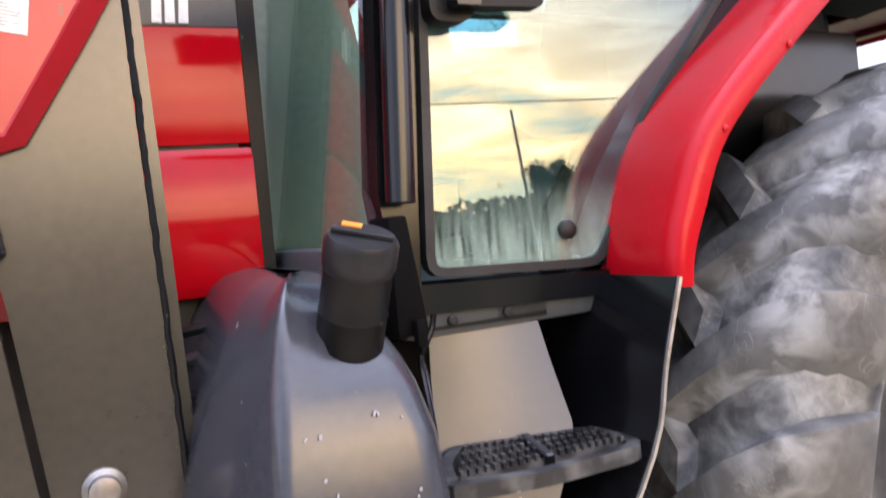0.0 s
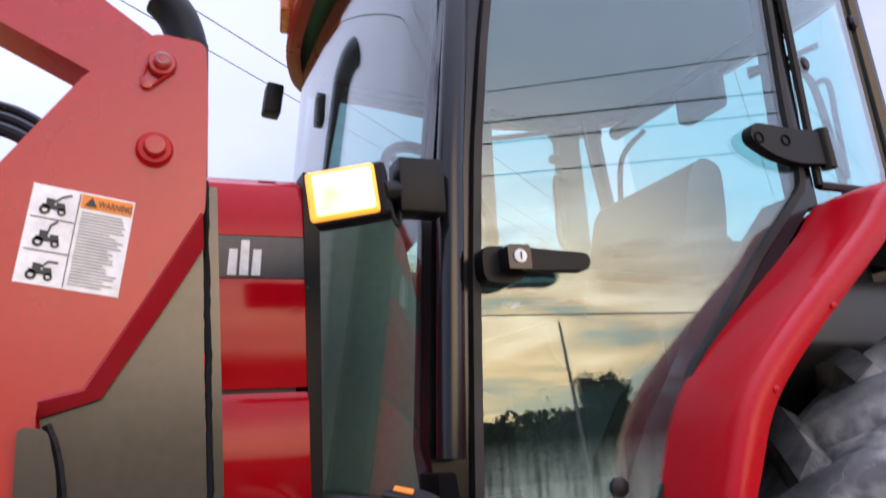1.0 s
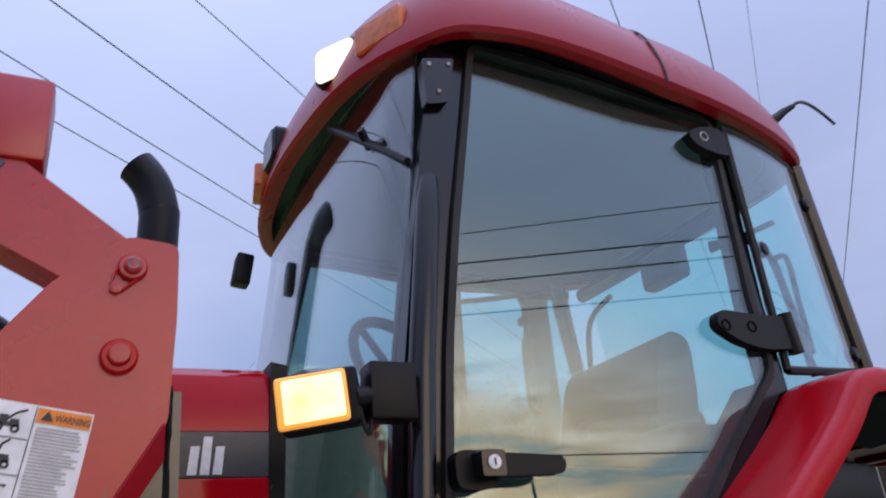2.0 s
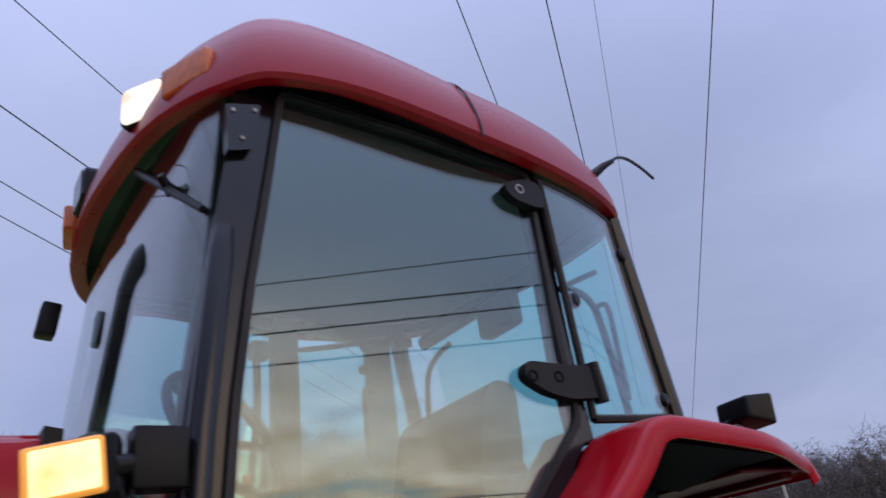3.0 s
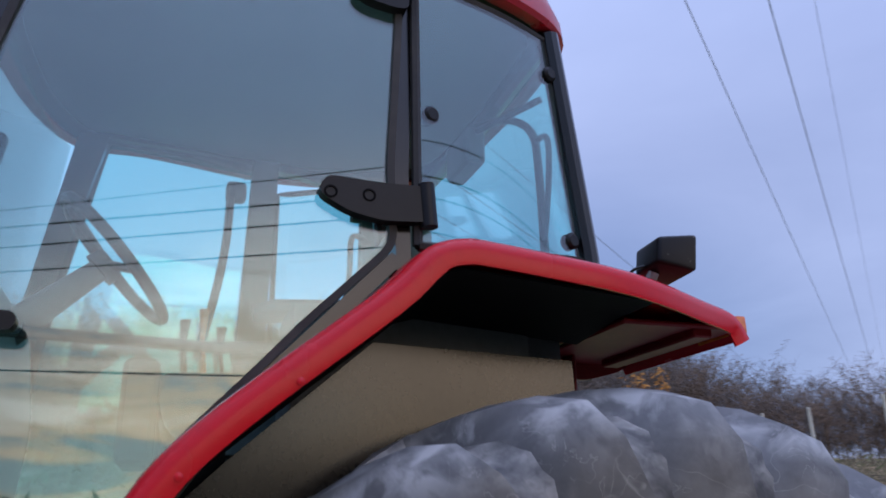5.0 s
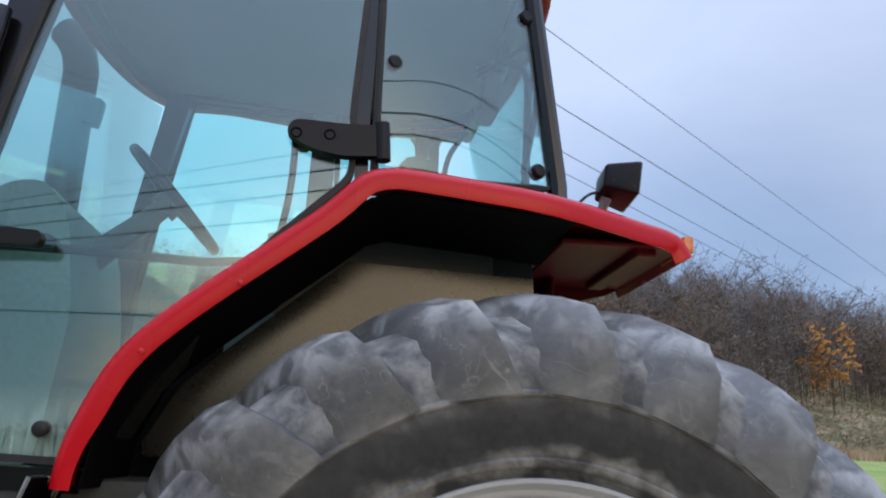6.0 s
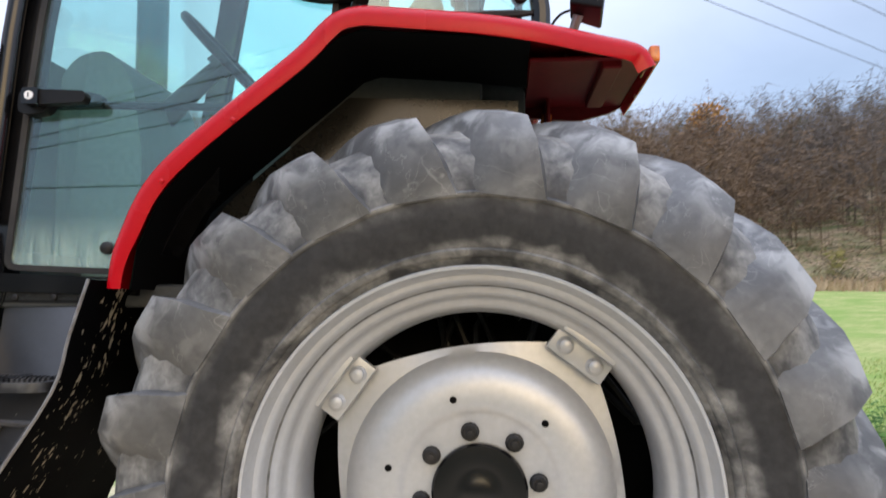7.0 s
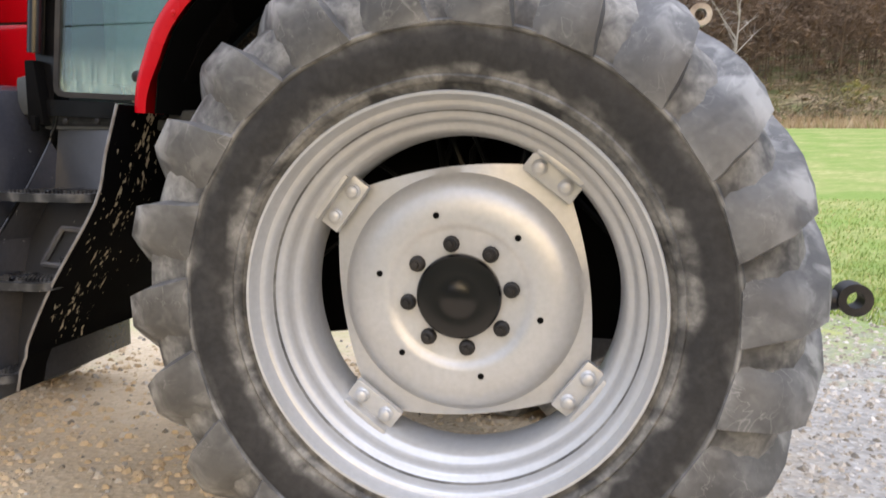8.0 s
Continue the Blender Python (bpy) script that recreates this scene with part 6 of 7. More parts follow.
def steps():
    def rows_between(left, right, n=5):
        return [[tuple(Vector(a).lerp(Vector(b), k / n)) for k in range(n + 1)] for a, b in zip(left, right)]
    # risers that step outwards towards the ground
    left = [(-1.252, 0.125, 1.242), (-1.258, 0.118, 1.15), (-1.262, 0.105, 1.06), (-1.272, 0.10, 1.03), (-1.335, 0.085, 0.92), (-1.395, 0.065, 0.815), (-1.405, 0.06, 0.785), (-1.48, 0.045, 0.62), (-1.52, 0.04, 0.50)]
    right = [(-1.045, 0.125, 1.238), (-1.042, 0.09, 1.15), (-1.040, 0.045, 1.06), (-1.046, 0.035, 1.03), (-1.11, 0.015, 0.92), (-1.165, 0.0, 0.815), (-1.175, -0.005, 0.785), (-1.255, -0.02, 0.62), (-1.30, -0.03, 0.50)]
    bm = bmesh.new()
    sheet(bm, rows_between(left, right), 0.012)
    st = part("step_panel", bm, LADDER, tractor, "grey moulded plastic entry steps", 50)
    # raised frame of the toe recess in the middle riser
    bm = bmesh.new()
    o, u, w = Vector((-1.255, 0.010, 0.835)), Vector((0.098, -0.026, 0.0)), Vector((0.062, 0.014, 0.105))
    ring = [(0, 0), (1, 0), (1, 1), (0, 1)]
    for (a, b), (c, d) in zip(ring, ring[1:] + ring[:1]):
        tube(bm, [o + u * a + w * b, o + u * c + w * d], 0.009, 6)
    part("toe_recess", bm, RECESS, st, "raised recess frame")
    # rod and cheek along the tank side
    rail = [(-1.247, 0.10, 1.268), (-1.252, 0.10, 1.245), (-1.268, 0.10, 1.215), (-1.276, 0.10, 1.19), (-1.290, 0.045, 1.10), (-1.311, 0.0, 1.02), (-1.335, -0.06, 0.93), (-1.42, -0.09, 0.78), (-1.50, -0.10, 0.52)]
    bm = bmesh.new()
    tube(bm, spline(rail, 5), 0.0055, 8)
    part("step_rail", bm, BLACK_GLOSS, st, "black edge rod with worn spots")
    bm = bmesh.new()
    sheet(bm, [[rail[3], left[1]], [rail[4], left[2]], [rail[5], left[3]], [rail[6], left[4]], [rail[7], left[6]], [rail[8], left[8]]], 0.006)
    part("step_cheek", bm, TANK, st, "grey side cheek of the steps")
    bm = bmesh.new()
    slab(bm, [(-1.285, 1.268), (-1.03, 1.262), (-1.03, 1.236), (-1.285, 1.240)], 0.10, 0.16)
    soften(bm, 0.006, 2)
    part("step_header", bm, BLACK, st)
    for x in (-1.215, -1.11):
        bm = bmesh.new()
        lathe(bm, [(0.10, 0.009), (0.094, 0.009), (0.092, 0.006), (0.092, 0)], (x, 1.252), 10)
        part("header_bolt", bm, DARK_IRON, st)
    plans = ((1.040, ((-1.338, -0.085), (-1.20, -0.118), (-1.035, -0.118), (-1.004, -0.095), (-1.010, 0.018), (-1.235, 0.098), (-1.30, 0.02))),
             (0.792, ((-1.455, -0.10), (-1.33, -0.130), (-1.165, -0.130), (-1.135, -0.105), (-1.145, -0.02), (-1.375, 0.055), (-1.425, 0.0))),
             (0.520, ((-1.575, -0.11), (-1.45, -0.140), (-1.30, -0.140), (-1.268, -0.115), (-1.275, -0.04), (-1.50, 0.03), (-1.545, -0.02))))
    for z, plan in plans:
        ring = rounded(plan, 0.025, 3)
        inner = inset(ring, 0.020)
        bm = bmesh.new()
        vs = [[bm.verts.new((x, y, z + dz)) for x, y in r] for r, dz in ((ring, -0.011), (ring, 0.012), (inner, 0.012), (inner, -0.011))]
        n = len(ring)
        for k in range(4):
            a, b = vs[k], vs[(k + 1) % 4]
            for i in range(n):
                bm.faces.new((a[i], a[(i + 1) % n], b[(i + 1) % n], b[i]))
        soften(bm, 0.004, 2, 50)
        tread = part("step_tread", bm, TREADPLATE, st, "black grip tread, scuffed pale at the rim")
        # toothed bars run along the tread
        (xa, ya), (xb, yb) = plan[0], plan[3]
        (xc, yc), (xd, yd) = plan[5], plan[4]
        for k in range(4):
            f = 0.20 + 0.2 * k
            p = Vector((xa, ya, z)).lerp(Vector((xc, yc, z)), f)
            q = Vector((xb, yb, z)).lerp(Vector((xd, yd, z)), f)
            d = (q - p).normalized()
            p, q = p + d * 0.015, q - d * 0.015
            m = Matrix.Rotation(math.atan2(d.y, d.x), 4, "Z")
            bar = bmesh.new()
            block(bar, (p + q) / 2, ((q - p).length, 0.010, 0.018), m)
            teeth = int((q - p).length / 0.013)
            for i in range(teeth):
                block(bar, p.lerp(q, (i + 0.5) / teeth) + Vector((0, 0, 0.013)), (0.006, 0.010, 0.009), m)
            part("grip_bar", bar, TREADPLATE, tread)
        bar = bmesh.new()
        p, q = Vector((xa, ya, z)).lerp(Vector((xb, yb, z)), 0.52), Vector((xc, yc, z)).lerp(Vector((xd, yd, z)), 0.48)
        d = (q - p)
        block(bar, (p + q) / 2 + Vector((0, 0, 0.004)), (d.length - 0.03, 0.016, 0.030), Matrix.Rotation(math.atan2(d.y, d.x), 4, "Z"))
        soften(bar, 0.003, 1)
        part("centre_bar", bar, BLACK_GLOSS, tread)
    # mudguard: a sheet across the front of the wheel that leans forward towards the ground
    edge = spline([(-0.906, 0, 1.292), (-0.948, 0, 1.162), (-0.988, 0, 1.027), (-1.136, 0, 0.80), (-1.222, 0, 0.64), (-1.238, 0, 0.585)], 4)
    bm = bmesh.new()
    sheet(bm, [[(p.x, y, p.z) for y in (-0.100, -0.05, 0.0, 0.05, 0.10, 0.16, 0.22, 0.30, 0.40, 0.52, 0.64)] for p in edge], 0.005)
    face = bmesh.new()
    sheet(face, [[(p.x - 0.008, y, p.z + 0.002) for y in (-0.100, 0.0, 0.10, 0.22)] for p in edge], 0.003)
    pl = part("mudguard_plate", bm, MUDDY, tractor, "black steel mudguard spattered with pale mud")
    bm = bmesh.new()
    sheet(bm, [[(p[0], y, p[1]) for y in (-0.100, -0.05, 0.0)] for p in ((-1.239, 0.590), (-1.262, 0.54), (-1.275, 0.482))], 0.005)
    part("plate_face", face, BLACK_GLOSS, pl, "glossy black front of the mudguard")
    part("mud_flap", bm, MUDDY, pl, "black flap end")
    bm = bmesh.new()
    tube(bm, [(p.x - 0.002, -0.102, p.z) for p in edge] + [(-1.262, -0.102, 0.54), (-1.275, -0.102, 0.482)], 0.0045, 6)
    part("plate_edge", bm, STEEL, pl, "bright worn edge")


steps()

# ---- cab interior ----


def interior():
    bm = bmesh.new()
    c, n = Vector((-0.945, 0.88, 2.135)), Vector((0.74, 0, 0.67)).normalized()
    u = Vector((0, 1, 0))
    w = n.cross(u)
    ring = [c + 0.205 * (math.cos(a) * u + math.sin(a) * w) for a in (2 * math.pi * k / 40 for k in range(41))]
    tube(bm, ring, 0.016, 10, caps=False)
    sw = part("steering_wheel", bm, BLACK, tractor, "black steering wheel")
    for a in (90, 210, 330):
        bm = bmesh.new()
        e = c + 0.2 * (math.cos(radians(a)) * u + math.sin(radians(a)) * w)
        tube(bm, [c - n * 0.02, e], 0.012, 8)
        part("spoke", bm, BLACK, sw)
    bm = bmesh.new()
    tube(bm, [c - n * 0.01, c - n * 0.05], [0.045, 0.05], 16)
    tube(bm, [c - n * 0.03, c - n * 0.55], [0.03, 0.06], 12)
    part("steering_column", bm, TRIM, sw)
    bm = bmesh.new()
    slab(bm, rounded([(-1.42, 1.29), (-1.42, 1.98), (-1.36, 2.07), (-1.24, 2.09), (-1.16, 1.97), (-1.12, 1.70), (-1.16, 1.29)], 0.06, 4), 0.60, 1.12)
    soften(bm, 0.03, 3)
    part("dash_console", bm, DASH, tractor, "pale plastic dash console")
    # seat
    bm = bmesh.new()
    slab(bm, rounded([(-0.36, 1.72), (-0.25, 2.19), (-0.20, 2.25), (-0.12, 2.23), (-0.13, 2.05), (-0.22, 1.70)], 0.05, 4), 0.61, 1.11)
    soften(bm, 0.03, 3)
    seat = part("driver_seat", bm, SEATCLOTH, tractor, "grey vinyl driver's seat")
    bm = bmesh.new()
    slab(bm, rounded([(-0.78, 1.66), (-0.80, 1.76), (-0.30, 1.74), (-0.26, 1.62), (-0.70, 1.60)], 0.04, 4), 0.60, 1.12)
    soften(bm, 0.03, 3)
    part("seat_cushion", bm, SEATCLOTH, seat)
    bm = bmesh.new()
    block(bm, (-0.5, MID, 1.45), (0.38, 0.4, 0.32))
    soften(bm, 0.03, 2)
    part("seat_base", bm, TRIM, seat)
    for y in (0.56, 1.16):
        bm = bmesh.new()
        tube(bm, [(-0.20, y, 1.96), (-0.55, y, 1.94), (-0.60, y, 1.93)], [0.03, 0.03, 0.022], 10)
        part("armrest", bm, TRIM, seat)
    # far pillar trims, grab rails, mirror and consoles
    bm = bmesh.new()
    slab(bm, [(-0.57, 1.9), (-0.545, 2.74), (-0.450, 2.74), (-0.475, 1.9)], 1.43, 1.49)
    soften(bm, 0.01, 2)
    part("pillar_trim", bm, TRIM, tractor)
    bm = bmesh.new()
    slab(bm, [(-0.12, 1.9), (-0.11, 2.66), (-0.16, 2.74), (0.03, 2.74), (-0.01, 2.66), (-0.01, 1.9)], 1.49, 1.54)
    soften(bm, 0.008, 2)
    part("pillar_trim", bm, TRIM, tractor)
    for pts, r in ((((-0.09, 1.50, 2.485), (-0.150, 1.48, 2.485), (-0.158, 1.48, 2.37), (-0.158, 1.48, 2.22), (-0.11, 1.50, 2.20)), 0.012),
                   (((-0.62, 1.44, 2.60), (-0.625, 1.43, 2.40), (-0.65, 1.42, 2.20), (-0.69, 1.42, 2.0)), 0.015),
                   (((-0.02, 1.25, 2.10), (-0.02, 1.24, 2.36), (0.0, 1.22, 2.50), (0.06, 1.15, 2.58)), 0.011),
                   (((0.11, 0.39, 2.06), (0.128, 0.43, 2.36), (0.128, 0.46, 2.48), (0.08, 0.50, 2.53), (0.0, 0.56, 2.53)), 0.012),
                   (((0.10, 0.37, 2.12), (0.14, 0.40, 2.30), (0.15, 0.41, 2.44), (0.128, 0.45, 2.44)), 0.009),
                   (((0.0, 0.56, 2.51), (0.08, 0.48, 2.54), (0.14, 0.41, 2.56)), 0.010)):
        bm = bmesh.new()
        tube(bm, spline(pts, 6), r, 8)
        part("grab_rail", bm, BLACK, tractor, "black cab grab rail")
    for (x, y, z), (sx, sy, sz), name in (((0.09, 0.87, 2.585), (0.07, 0.20, 0.13), "interior_mirror"), ((-0.60, 1.46, 2.61), (0.075, 0.06, 0.075), "cab_speaker"),
                                          ((-0.13, 1.50, 2.575), (0.05, 0.04, 0.035), "rail_knob"), ((-0.85, 1.15, 1.75), (0.10, 0.30, 0.30), "control_box"),
                                          ((-0.55, 1.24, 1.72), (0.55, 0.24, 0.34), "side_console")):
        bm = bmesh.new()
        block(bm, (x, y, z), (sx, sy, sz))
        soften(bm, min(sx, sy, sz) * 0.35, 3)
        part(name, bm, TRIM, tractor)
    for k, (x, h) in enumerate(((-0.72, 0.22), (-0.66, 0.26), (-0.60, 0.20))):
        bm = bmesh.new()
        tube(bm, [(x, 1.40, 1.86), (x - 0.02, 1.40, 1.88 + h * 0.6), (x - 0.02, 1.40, 1.88 + h)], [0.008, 0.008, 0.018], 10)
        part("lever", bm, BLACK if k != 1 else AMBER, tractor)


interior()

# ---- front loader ----
loader = thing("front_loader", "red front loader arm and mast beside the hood", "loader", (-1.8, 0.15, GROUND))


def loader_parts():
    y0, y1 = 0.13, 0.155
    mast = rounded([(-1.660, 2.02), (-1.664, 2.145), (-1.745, 2.152), (-1.845, 2.064), (-1.955, 1.905), (-2.25, 1.55), (-2.25, 1.25), (-1.86, 1.25), (-1.862, 1.40), (-1.886, 1.545), (-1.880, 1.572), (-1.826, 1.580), (-1.664, 1.848)], 0.018, 4)
    bm = bmesh.new()
    slab(bm, mast, y0, y1)
    soften(bm, 0.004, 2)
    m = part("mast_plate", bm, RED_LOADER, loader, "red loader mast plate")
    bm = bmesh.new()
    sheet(bm, [[(-1.671, 0.129, 1.850), (-1.667, 0.152, 1.800)], [(-1.755, 0.129, 1.704), (-1.724, 0.152, 1.704)],
               [(-1.828, 0.129, 1.584), (-1.806, 0.152, 1.574)], [(-1.884, 0.129, 1.572), (-1.886, 0.152, 1.550)]], 0.006)
    part("mast_flange", bm, RED_ROOF, m, "bevelled red edge flange")
    for x, z, r, k in ((-1.733, 2.096, 0.023, 0), (-1.741, 1.949, 0.028, 1)):
        bm = bmesh.new()
        lathe(bm, [(y0, r * 1.0), (y0 - 0.006, r), (y0 - 0.012, r * 0.86), (y0 - 0.012, r * 0.62), (y0 - 0.020, r * 0.58), (y0 - 0.022, r * 0.45), (y0 - 0.022, 0.0)], (x, z), 28)
        pin = part("pivot_pin", bm, RED_LOADER if k == 0 else RED, m, "red pivot pin")
        if k:
            bm = bmesh.new()
            lathe(bm, [(y0 - 0.020, r * 0.56), (y0 - 0.026, r * 0.52), (y0 - 0.027, 0)], (x, z), 24)
            part("pin_face", bm, RED_LOADER, pin)
        else:
            bm = bmesh.new()
            lathe(bm, [(y0 - 0.020, 0.010), (y0 - 0.024, 0.009), (y0 - 0.020, 0.004), (y0 - 0.020, 0)], (x, z), 16)
            part("grease_nipple", bm, STEEL, pin)
            bm = bmesh.new()
            lathe(bm, [(y0, 0.010), (y0 - 0.008, 0.010), (y0 - 0.010, 0)], (x - 0.022, z - 0.036), 14)
            tube(bm, [(x - 0.030, y0 - 0.006, z - 0.030), (x - 0.018, y0 - 0.006, z + 0.014)], 0.0025, 6)
            tube(bm, [(x - 0.014, y0 - 0.006, z - 0.040), (x + 0.020, y0 - 0.006, z - 0.008)], 0.0025, 6)
            part("retainer", bm, RED_LOADER, pin)
    # boom
    bm = bmesh.new()
    a, d = Vector((-1.735, 0.20, 2.085)), Vector((-0.84, 0, 0.54)).normalized()
    nrm = Vector((0.54, 0, 0.84)).normalized()
    q = [(-0.02, -0.045), (-0.02, 0.055), (0.30, 0.072), (1.9, 0.072), (1.9, -0.075), (0.30, -0.075)]
    slab(bm, [((a + d * s + nrm * t).x, (a + d * s + nrm * t).z) for s, t in q], 0.160, 0.255)
    soften(bm, 0.006, 2)
    b = part("boom", bm, RED_LOADER, loader, "red loader boom")
    bm = bmesh.new()
    slab(bm, [((a + d * s + nrm * t).x, (a + d * s + nrm * t).z) for s, t in ((0.27, -0.045), (0.27, 0.050), (0.51, 0.050), (0.51, -0.045))], 0.157, 0.162)
    part("boom_stripe", bm, BAND, b, "charcoal decal stripe")
    for k in range(3):
        bm = bmesh.new()
        s0 = 0.295 + 0.028 * k
        slab(bm, [((a + d * s + nrm * t).x, (a + d * s + nrm * t).z) for s, t in ((s0, -0.03), (s0, 0.03 + 0.012 * (k == 1)), (s0 + 0.018, 0.03 + 0.012 * (k == 1)), (s0 + 0.018, -0.03))], 0.154, 0.158)
        part("emblem_bar", bm, WHITE, b)
    bm = bmesh.new()
    block(bm, (-1.93, 0.20, 2.36), (0.10, 0.10, 0.16))
    soften(bm, 0.01, 2)
    part("boom_lug", bm, RED_LOADER, b)
    # taupe mounting post
    bm = bmesh.new()
    slab(bm, [(-1.665, 1.92), (-1.66, 1.60), (-1.645, 1.12), (-1.635, 0.80), (-1.79, 0.80), (-1.822, 1.09), (-1.85, 1.36), (-1.895, 1.62), (-1.86, 1.92)], 0.162, 0.178)
    soften(bm, 0.003, 1)
    p = part("mounting_post", bm, TAUPE, loader, "taupe enamelled steel mounting post")
    bm = bmesh.new()
    rng = random.Random(8)
    bead = [Vector((-1.661, 0.163, 1.915)).lerp(Vector((-1.650, 0.163, 1.42)), k / 40) for k in range(40)]
    bead += [Vector((-1.650, 0.163, 1.42)).lerp(Vector((-1.6355, 0.163, 0.80)), k / 50) for k in range(51)]
    tube(bm, [p + Vector((rng.gauss(0, 0.0006), 0, 0)) for p in bead], [0.0055 + rng.uniform(-0.0008, 0.0008) for p in bead], 7)
    part("post_edge", bm, BLACK, p, "black sealed edge")
    bm = bmesh.new()
    slab(bm, [(-1.656, 1.912), (-1.640, 1.912), (-1.628, 1.42), (-1.615, 0.80), (-1.631, 0.80), (-1.645, 1.42)], 0.182, 0.215)
    soften(bm, 0.002, 1)
    part("post_back", bm, TAUPE, p)
    bm = bmesh.new()
    slab(bm, rounded([(-1.905, 1.535), (-1.868, 1.53), (-1.855, 1.47), (-1.852, 1.425), (-1.905, 1.425)], 0.012), 0.118, 0.165)
    soften(bm, 0.004, 1)
    stop = part("stop_block", bm, TAUPE, p)
    bm = bmesh.new()
    bead = spline([(-1.872, 0.150, 1.537), (-1.858, 0.150, 1.500), (-1.848, 0.150, 1.440), (-1.853, 0.150, 1.424), (-1.90, 0.150, 1.420)], 8)
    tube(bm, bead, [0.006 + rng.uniform(-0.001, 0.001) for q in bead], 7)
    part("weld_bead", bm, BLACK, stop, "dark weld bead")
    bm = bmesh.new()
    lathe(bm, [(0.162, 0.030), (0.154, 0.030), (0.150, 0.022), (0.136, 0.021), (0.133, 0.012), (0.133, 0)], (-1.754, 1.085), 20)
    part("post_bolt", bm, STEEL, p, "bright hex bolt")
    bm = bmesh.new()
    slab(bm, [(-1.90, 1.35), (-1.86, 1.35), (-1.80, 0.80), (-1.86, 0.80)], 0.12, 0.15)
    soften(bm, 0.004, 1)
    part("side_rail", bm, TAUPE, p)
    # hoses over the hood
    for k in range(3):
        bm = bmesh.new()
        z = 1.98 + 0.03 * k
        tube(bm, spline([(-2.4, 0.32 + 0.03 * k, z - 0.04), (-2.1, 0.30 + 0.03 * k, z + 0.05), (-1.98, 0.28 + 0.03 * k, z + 0.045), (-1.90, 0.24 + 0.03 * k, z - 0.01), (-1.86, 0.22 + 0.03 * k, z - 0.08)], 6), 0.012, 10)
        part("hydraulic_hose", bm, BLACK, loader, "black hydraulic hose")
    bm = bmesh.new()
    tube(bm, [(-1.95, 0.21, 0.9), (-2.2, 0.21, 1.55)], 0.045, 16)
    part("lift_cylinder", bm, DARK_IRON, loader)


loader_parts()


def warning_label():
    tl, tr, bl = Vector((-1.904, 0, 1.884)), Vector((-1.766, 0, 1.861)), Vector((-1.924, 0, 1.737))
    u, v = (tr - tl), (bl - tl)
    mast = [o for o in loader.children if o.name.startswith("mast_plate")][0]

    def quad(a, b, c, d, y, name, material, parent, label="", thick=0.0012):
        bm = bmesh.new()
        pts = [tl + u * i + v * j for i, j in ((a, b), (c, b), (c, d), (a, d))]
        slab(bm, [(p.x, p.z) for p in pts], y, y + thick)
        return part(name, bm, material, parent, label, 0)
    y = 0.13
    base = quad(0, 0, 1, 1, y - 0.0015, "warning_label", WHITE, mast, "white safety label with an orange header")
    quad(0.475, 0.02, 0.985, 0.16, y - 0.0027, "label_header", ORANGE, base)
    quad(0.455, 0.02, 0.463, 0.98, y - 0.0027, "label_rule", PRINT, base)
    for k in range(2):
        quad(0.03, 0.33 * (k + 1), 0.45, 0.33 * (k + 1) + 0.008, y - 0.0027, "label_rule", PRINT, base)
    rng = random.Random(5)
    for k in range(24):
        quad(0.50, 0.20 + 0.032 * k, 0.50 + rng.uniform(0.30, 0.46), 0.214 + 0.032 * k, y - 0.0027, "text_line", GREYPRINT, base)
    for k in range(3):
        o = 0.33 * k
        for a, b, c, d in ((0.12, 0.19, 0.34, 0.235), (0.15, 0.13, 0.23, 0.19), (0.25, 0.16, 0.33, 0.19)):
            quad(a, b + o, c, d + o, y - 0.0027, "pictogram_bar", PRINT, base)
        arm = ((0.22, 0.17), (0.29, 0.10), (0.38, 0.06 + 0.02 * k)) if k != 1 else ((0.22, 0.17), (0.24, 0.07), (0.30, 0.02))
        for (a, b), (c, d) in zip(arm, arm[1:]):
            bm = bmesh.new()
            p, q = tl + u * a + v * (b + o), tl + u * c + v * (d + o)
            tube(bm, [(p.x, y - 0.0018, p.z), (q.x, y - 0.0018, q.z)], 0.0016, 6)
            part("pictogram_arm", bm, PRINT, base, "", 0)
        for a, r in ((0.15, 0.0075), (0.31, 0.0060)):
            bm = bmesh.new()
            p = tl + u * a + v * (0.25 + o)
            lathe(bm, [(y - 0.0020, r), (y - 0.0027, r), (y - 0.0027, r * 0.45), (y - 0.0020, r * 0.45)], (p.x, p.z), 16, closed=True)
            part("pictogram_wheel", bm, PRINT, base, "", 0)
    tri = bmesh.new()
    pts = [tl + u * i + v * j for i, j in ((0.515, 0.135), (0.575, 0.04), (0.635, 0.135))]
    slab(tri, [(p.x, p.z) for p in pts], y - 0.0039, y - 0.0027)
    part("warning_triangle", tri, PRINT, base, "", 0)
    cu = bpy.data.curves.new("warning_word", "FONT")
    cu.body, cu.size, cu.extrude = "WARNING", 0.0145, 0.0004
    cu.materials.append(PRINT)
    word = new("warning_word", cu)
    word.parent = base
    p = tl + u * 0.645 + v * 0.13
    word.matrix_local = Matrix.Translation((p.x, y - 0.0034, p.z)) @ Matrix.Rotation(math.atan2(-u.z, u.x), 4, "Y") @ Matrix.Rotation(radians(90), 4, "X") @ Matrix.Diagonal((0.68, 1, 1, 1))


warning_label()

# ---- loose stones and grass ----


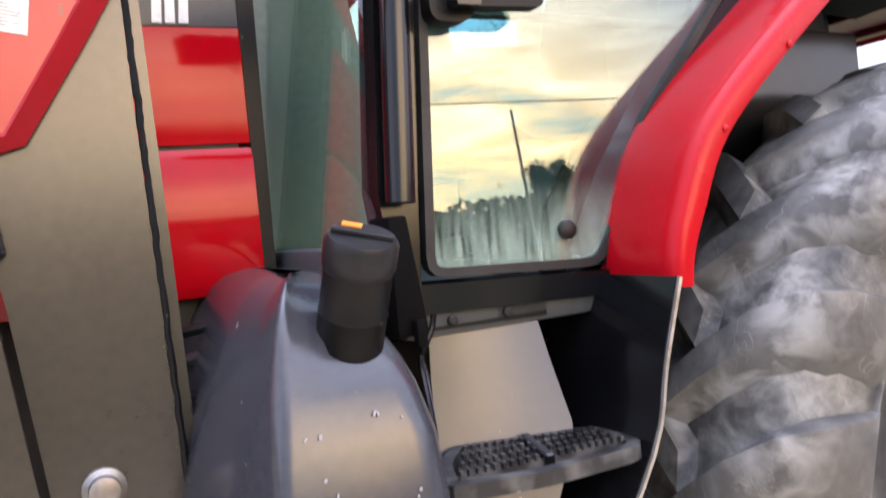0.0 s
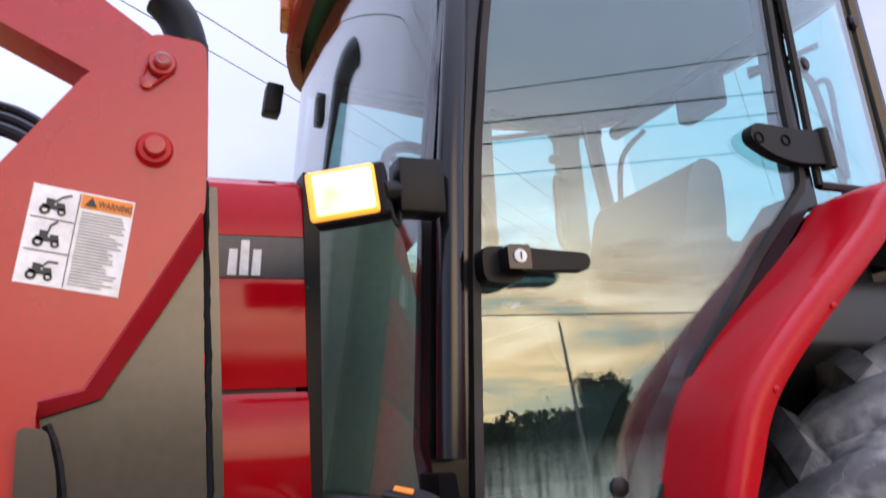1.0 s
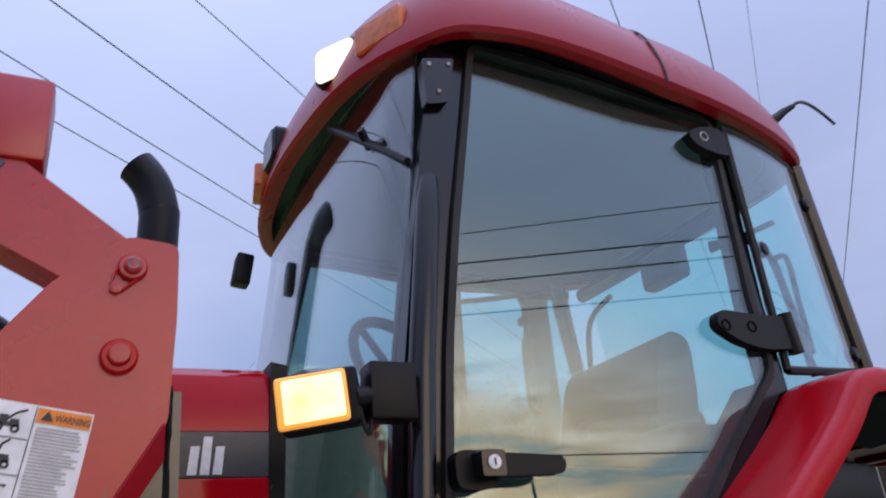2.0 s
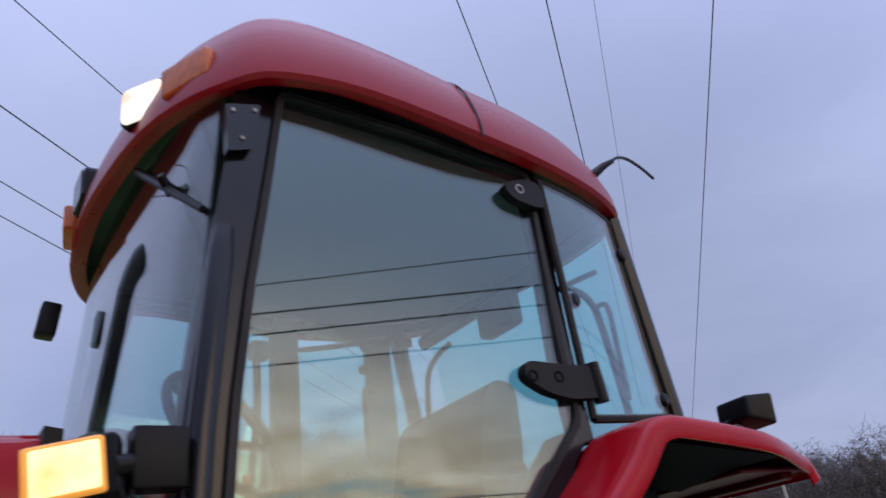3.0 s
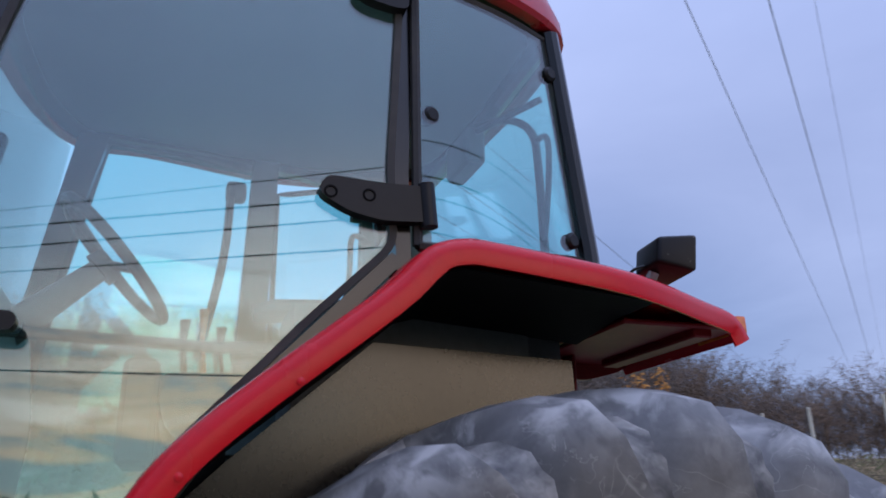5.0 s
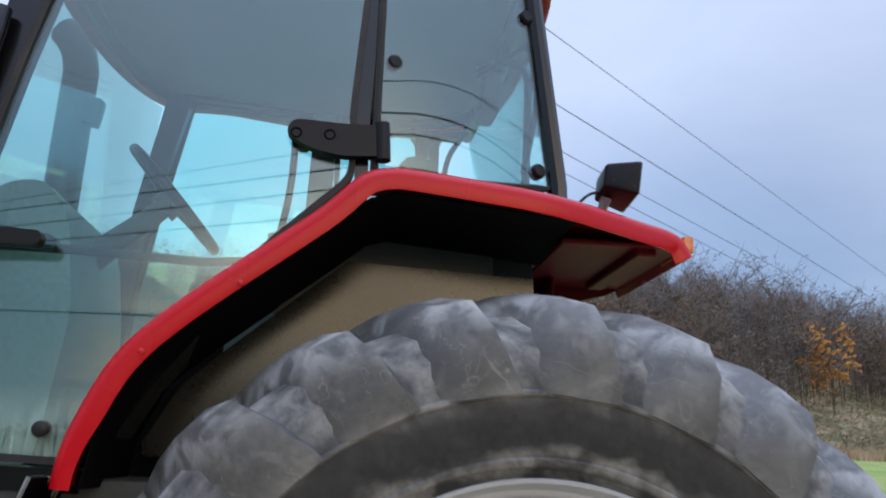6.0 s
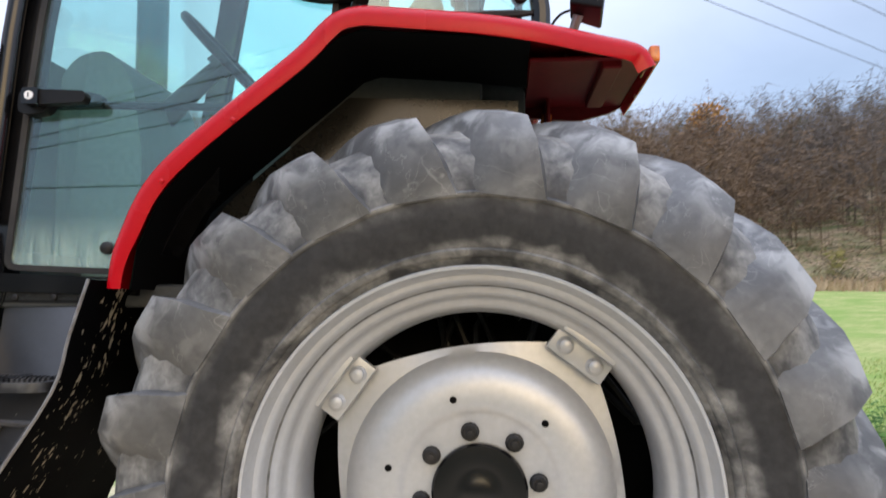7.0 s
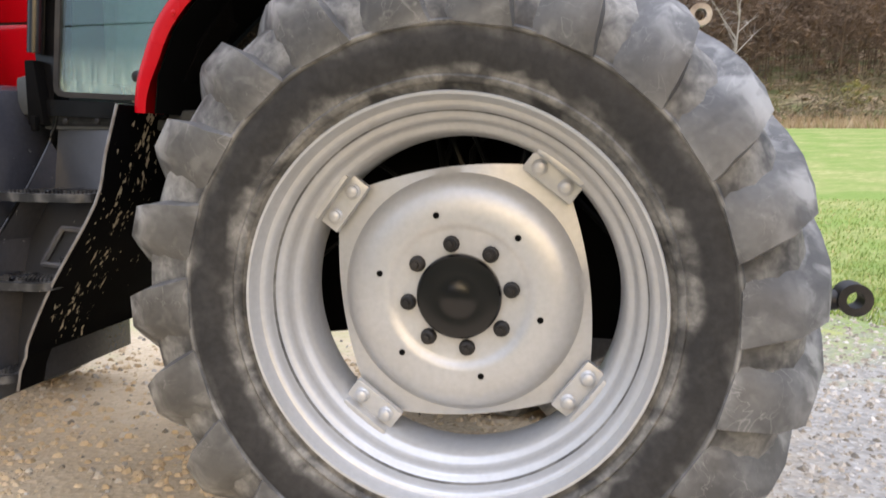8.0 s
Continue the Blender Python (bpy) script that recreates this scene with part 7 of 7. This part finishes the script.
def build_gravel():
    rng = random.Random(21)
    v, f = [], []
    for k in range(13000):
        if k >= 10500:
            x, y = rng.uniform(-2.6, -0.7), rng.uniform(0.3, 2.6)
        elif k >= 7000:
            x, y = rng.uniform(0.8, 2.6), rng.uniform(0.8, 4.4)
        elif k < 4500:
            x, y = rng.uniform(-4.5, 3.6), rng.uniform(-0.6, 4.2)
        else:
            x, y = rng.uniform(-1.5, 2.6), rng.uniform(0.2, 3.0)
        if x < 0.5 and rng.random() < 0.85:
            continue
        s = 0.006 + 0.022 * rng.random() ** 3
        z = height(x, y)
        n = len(v)
        a = rng.uniform(0, 6.28)
        e = rng.uniform(0.6, 1.0)
        pts = [(1, 0, 0), (0.2, 0.9, 0.1), (-0.9, 0.3, 0), (-0.4, -0.8, 0.05), (0.5, -0.8, 0), (0.3, 0.2, 0.75), (-0.3, -0.2, 0.65)]
        for px, py, pz in pts:
            px, py, pz = px * rng.uniform(0.7, 1.2), py * e * rng.uniform(0.7, 1.2), pz * rng.uniform(0.6, 1.1)
            v.append((x + s * (px * math.cos(a) - py * math.sin(a)), y + s * (px * math.sin(a) + py * math.cos(a)), z + s * (pz - 0.05)))
        f += [(n, n + 1, n + 5), (n + 1, n + 2, n + 6, n + 5), (n + 2, n + 3, n + 6), (n + 3, n + 4, n + 6), (n + 4, n, n + 5, n + 6)]
    m = island_material("loose_stones", [(0, (0.17, 0.15, 0.12)), (0.5, (0.36, 0.31, 0.24)), (0.85, (0.46, 0.41, 0.34)), (1, (0.58, 0.55, 0.50))])
    mesh_from("gravel", v, f, m, "loose grey and tan stones on the yard", "gravel", "stuff")


build_gravel()


def build_clods():
    """Crumbled tan dirt ahead of the wheel, in lumps of many sizes."""
    rng = random.Random(27)
    v, f = [], []
    for k in range(15000):
        x, y = rng.uniform(-2.7, 0.4), rng.uniform(-0.8, 2.2)
        if noise.noise((x * 2.3, y * 2.3, 2)) < rng.uniform(-0.45, 0.35):
            continue
        s = 0.003 + 0.026 * rng.random() ** 4
        z = height(x, y)
        n, a, e = len(v), rng.uniform(0, 6.28), rng.uniform(0.55, 1.0)
        for i in range(6):
            b = a + i * 1.047 + rng.uniform(-0.2, 0.2)
            v.append((x + s * math.cos(b), y + s * e * math.sin(b), z - 0.002))
        for i in range(3):
            b = a + i * 2.094 + rng.uniform(-0.4, 0.4)
            v.append((x + 0.55 * s * math.cos(b), y + 0.55 * s * e * math.sin(b), z + s * rng.uniform(0.35, 0.75)))
        f += [(n + 6, n + 7, n + 8)]
        for i in range(3):
            p, q, r = n + 2 * i, n + (2 * i + 1) % 6, n + (2 * i + 2) % 6
            f += [(p, q, n + 6 + i), (q, r, n + 6 + (i + 1) % 3, n + 6 + i)]
    m = island_material("dirt_clods", [(0, (0.50, 0.375, 0.23)), (0.5, (0.62, 0.48, 0.31)), (0.9, (0.70, 0.56, 0.38)), (1, (0.64, 0.58, 0.48))])
    mesh_from("dirt", v, f, m, "crumbled tan dirt strewn over the yard", "dirt", "stuff")


build_clods()


def build_grass():
    rng = random.Random(22)
    v, f = [], []
    for k in range(26000):
        y = 3.0 + 9.5 * rng.random() ** 1.8
        x = rng.uniform(0.6, 2.2) + (y - 2.0) * rng.uniform(-0.1, 0.75)
        if noise.noise((x * 0.8, y * 0.8, 5)) < -0.15 - 0.3 * step(3.2, 4.2, y):
            continue
        z = height(x, y)
        h = rng.uniform(0.02, 0.06)
        a = rng.uniform(0, 6.28)
        w = rng.uniform(0.002, 0.004) * (1 + y * 0.12)
        n = len(v)
        lean = Vector((rng.gauss(0, 0.4), rng.gauss(0, 0.4), 1)) * h
        v += [(x - w * math.cos(a), y - w * math.sin(a), z), (x + w * math.cos(a), y + w * math.sin(a), z), (x + lean.x, y + lean.y, z + lean.z)]
        f.append((n, n + 1, n + 2))
    m = island_material("grass_blades", [(0, (0.12, 0.19, 0.04)), (0.5, (0.25, 0.34, 0.085)), (0.85, (0.40, 0.42, 0.15)), (1, (0.55, 0.46, 0.26))])
    mesh_from("grass", v, f, m, "short green grass with yellowed blades", "grass", "stuff")


build_grass()
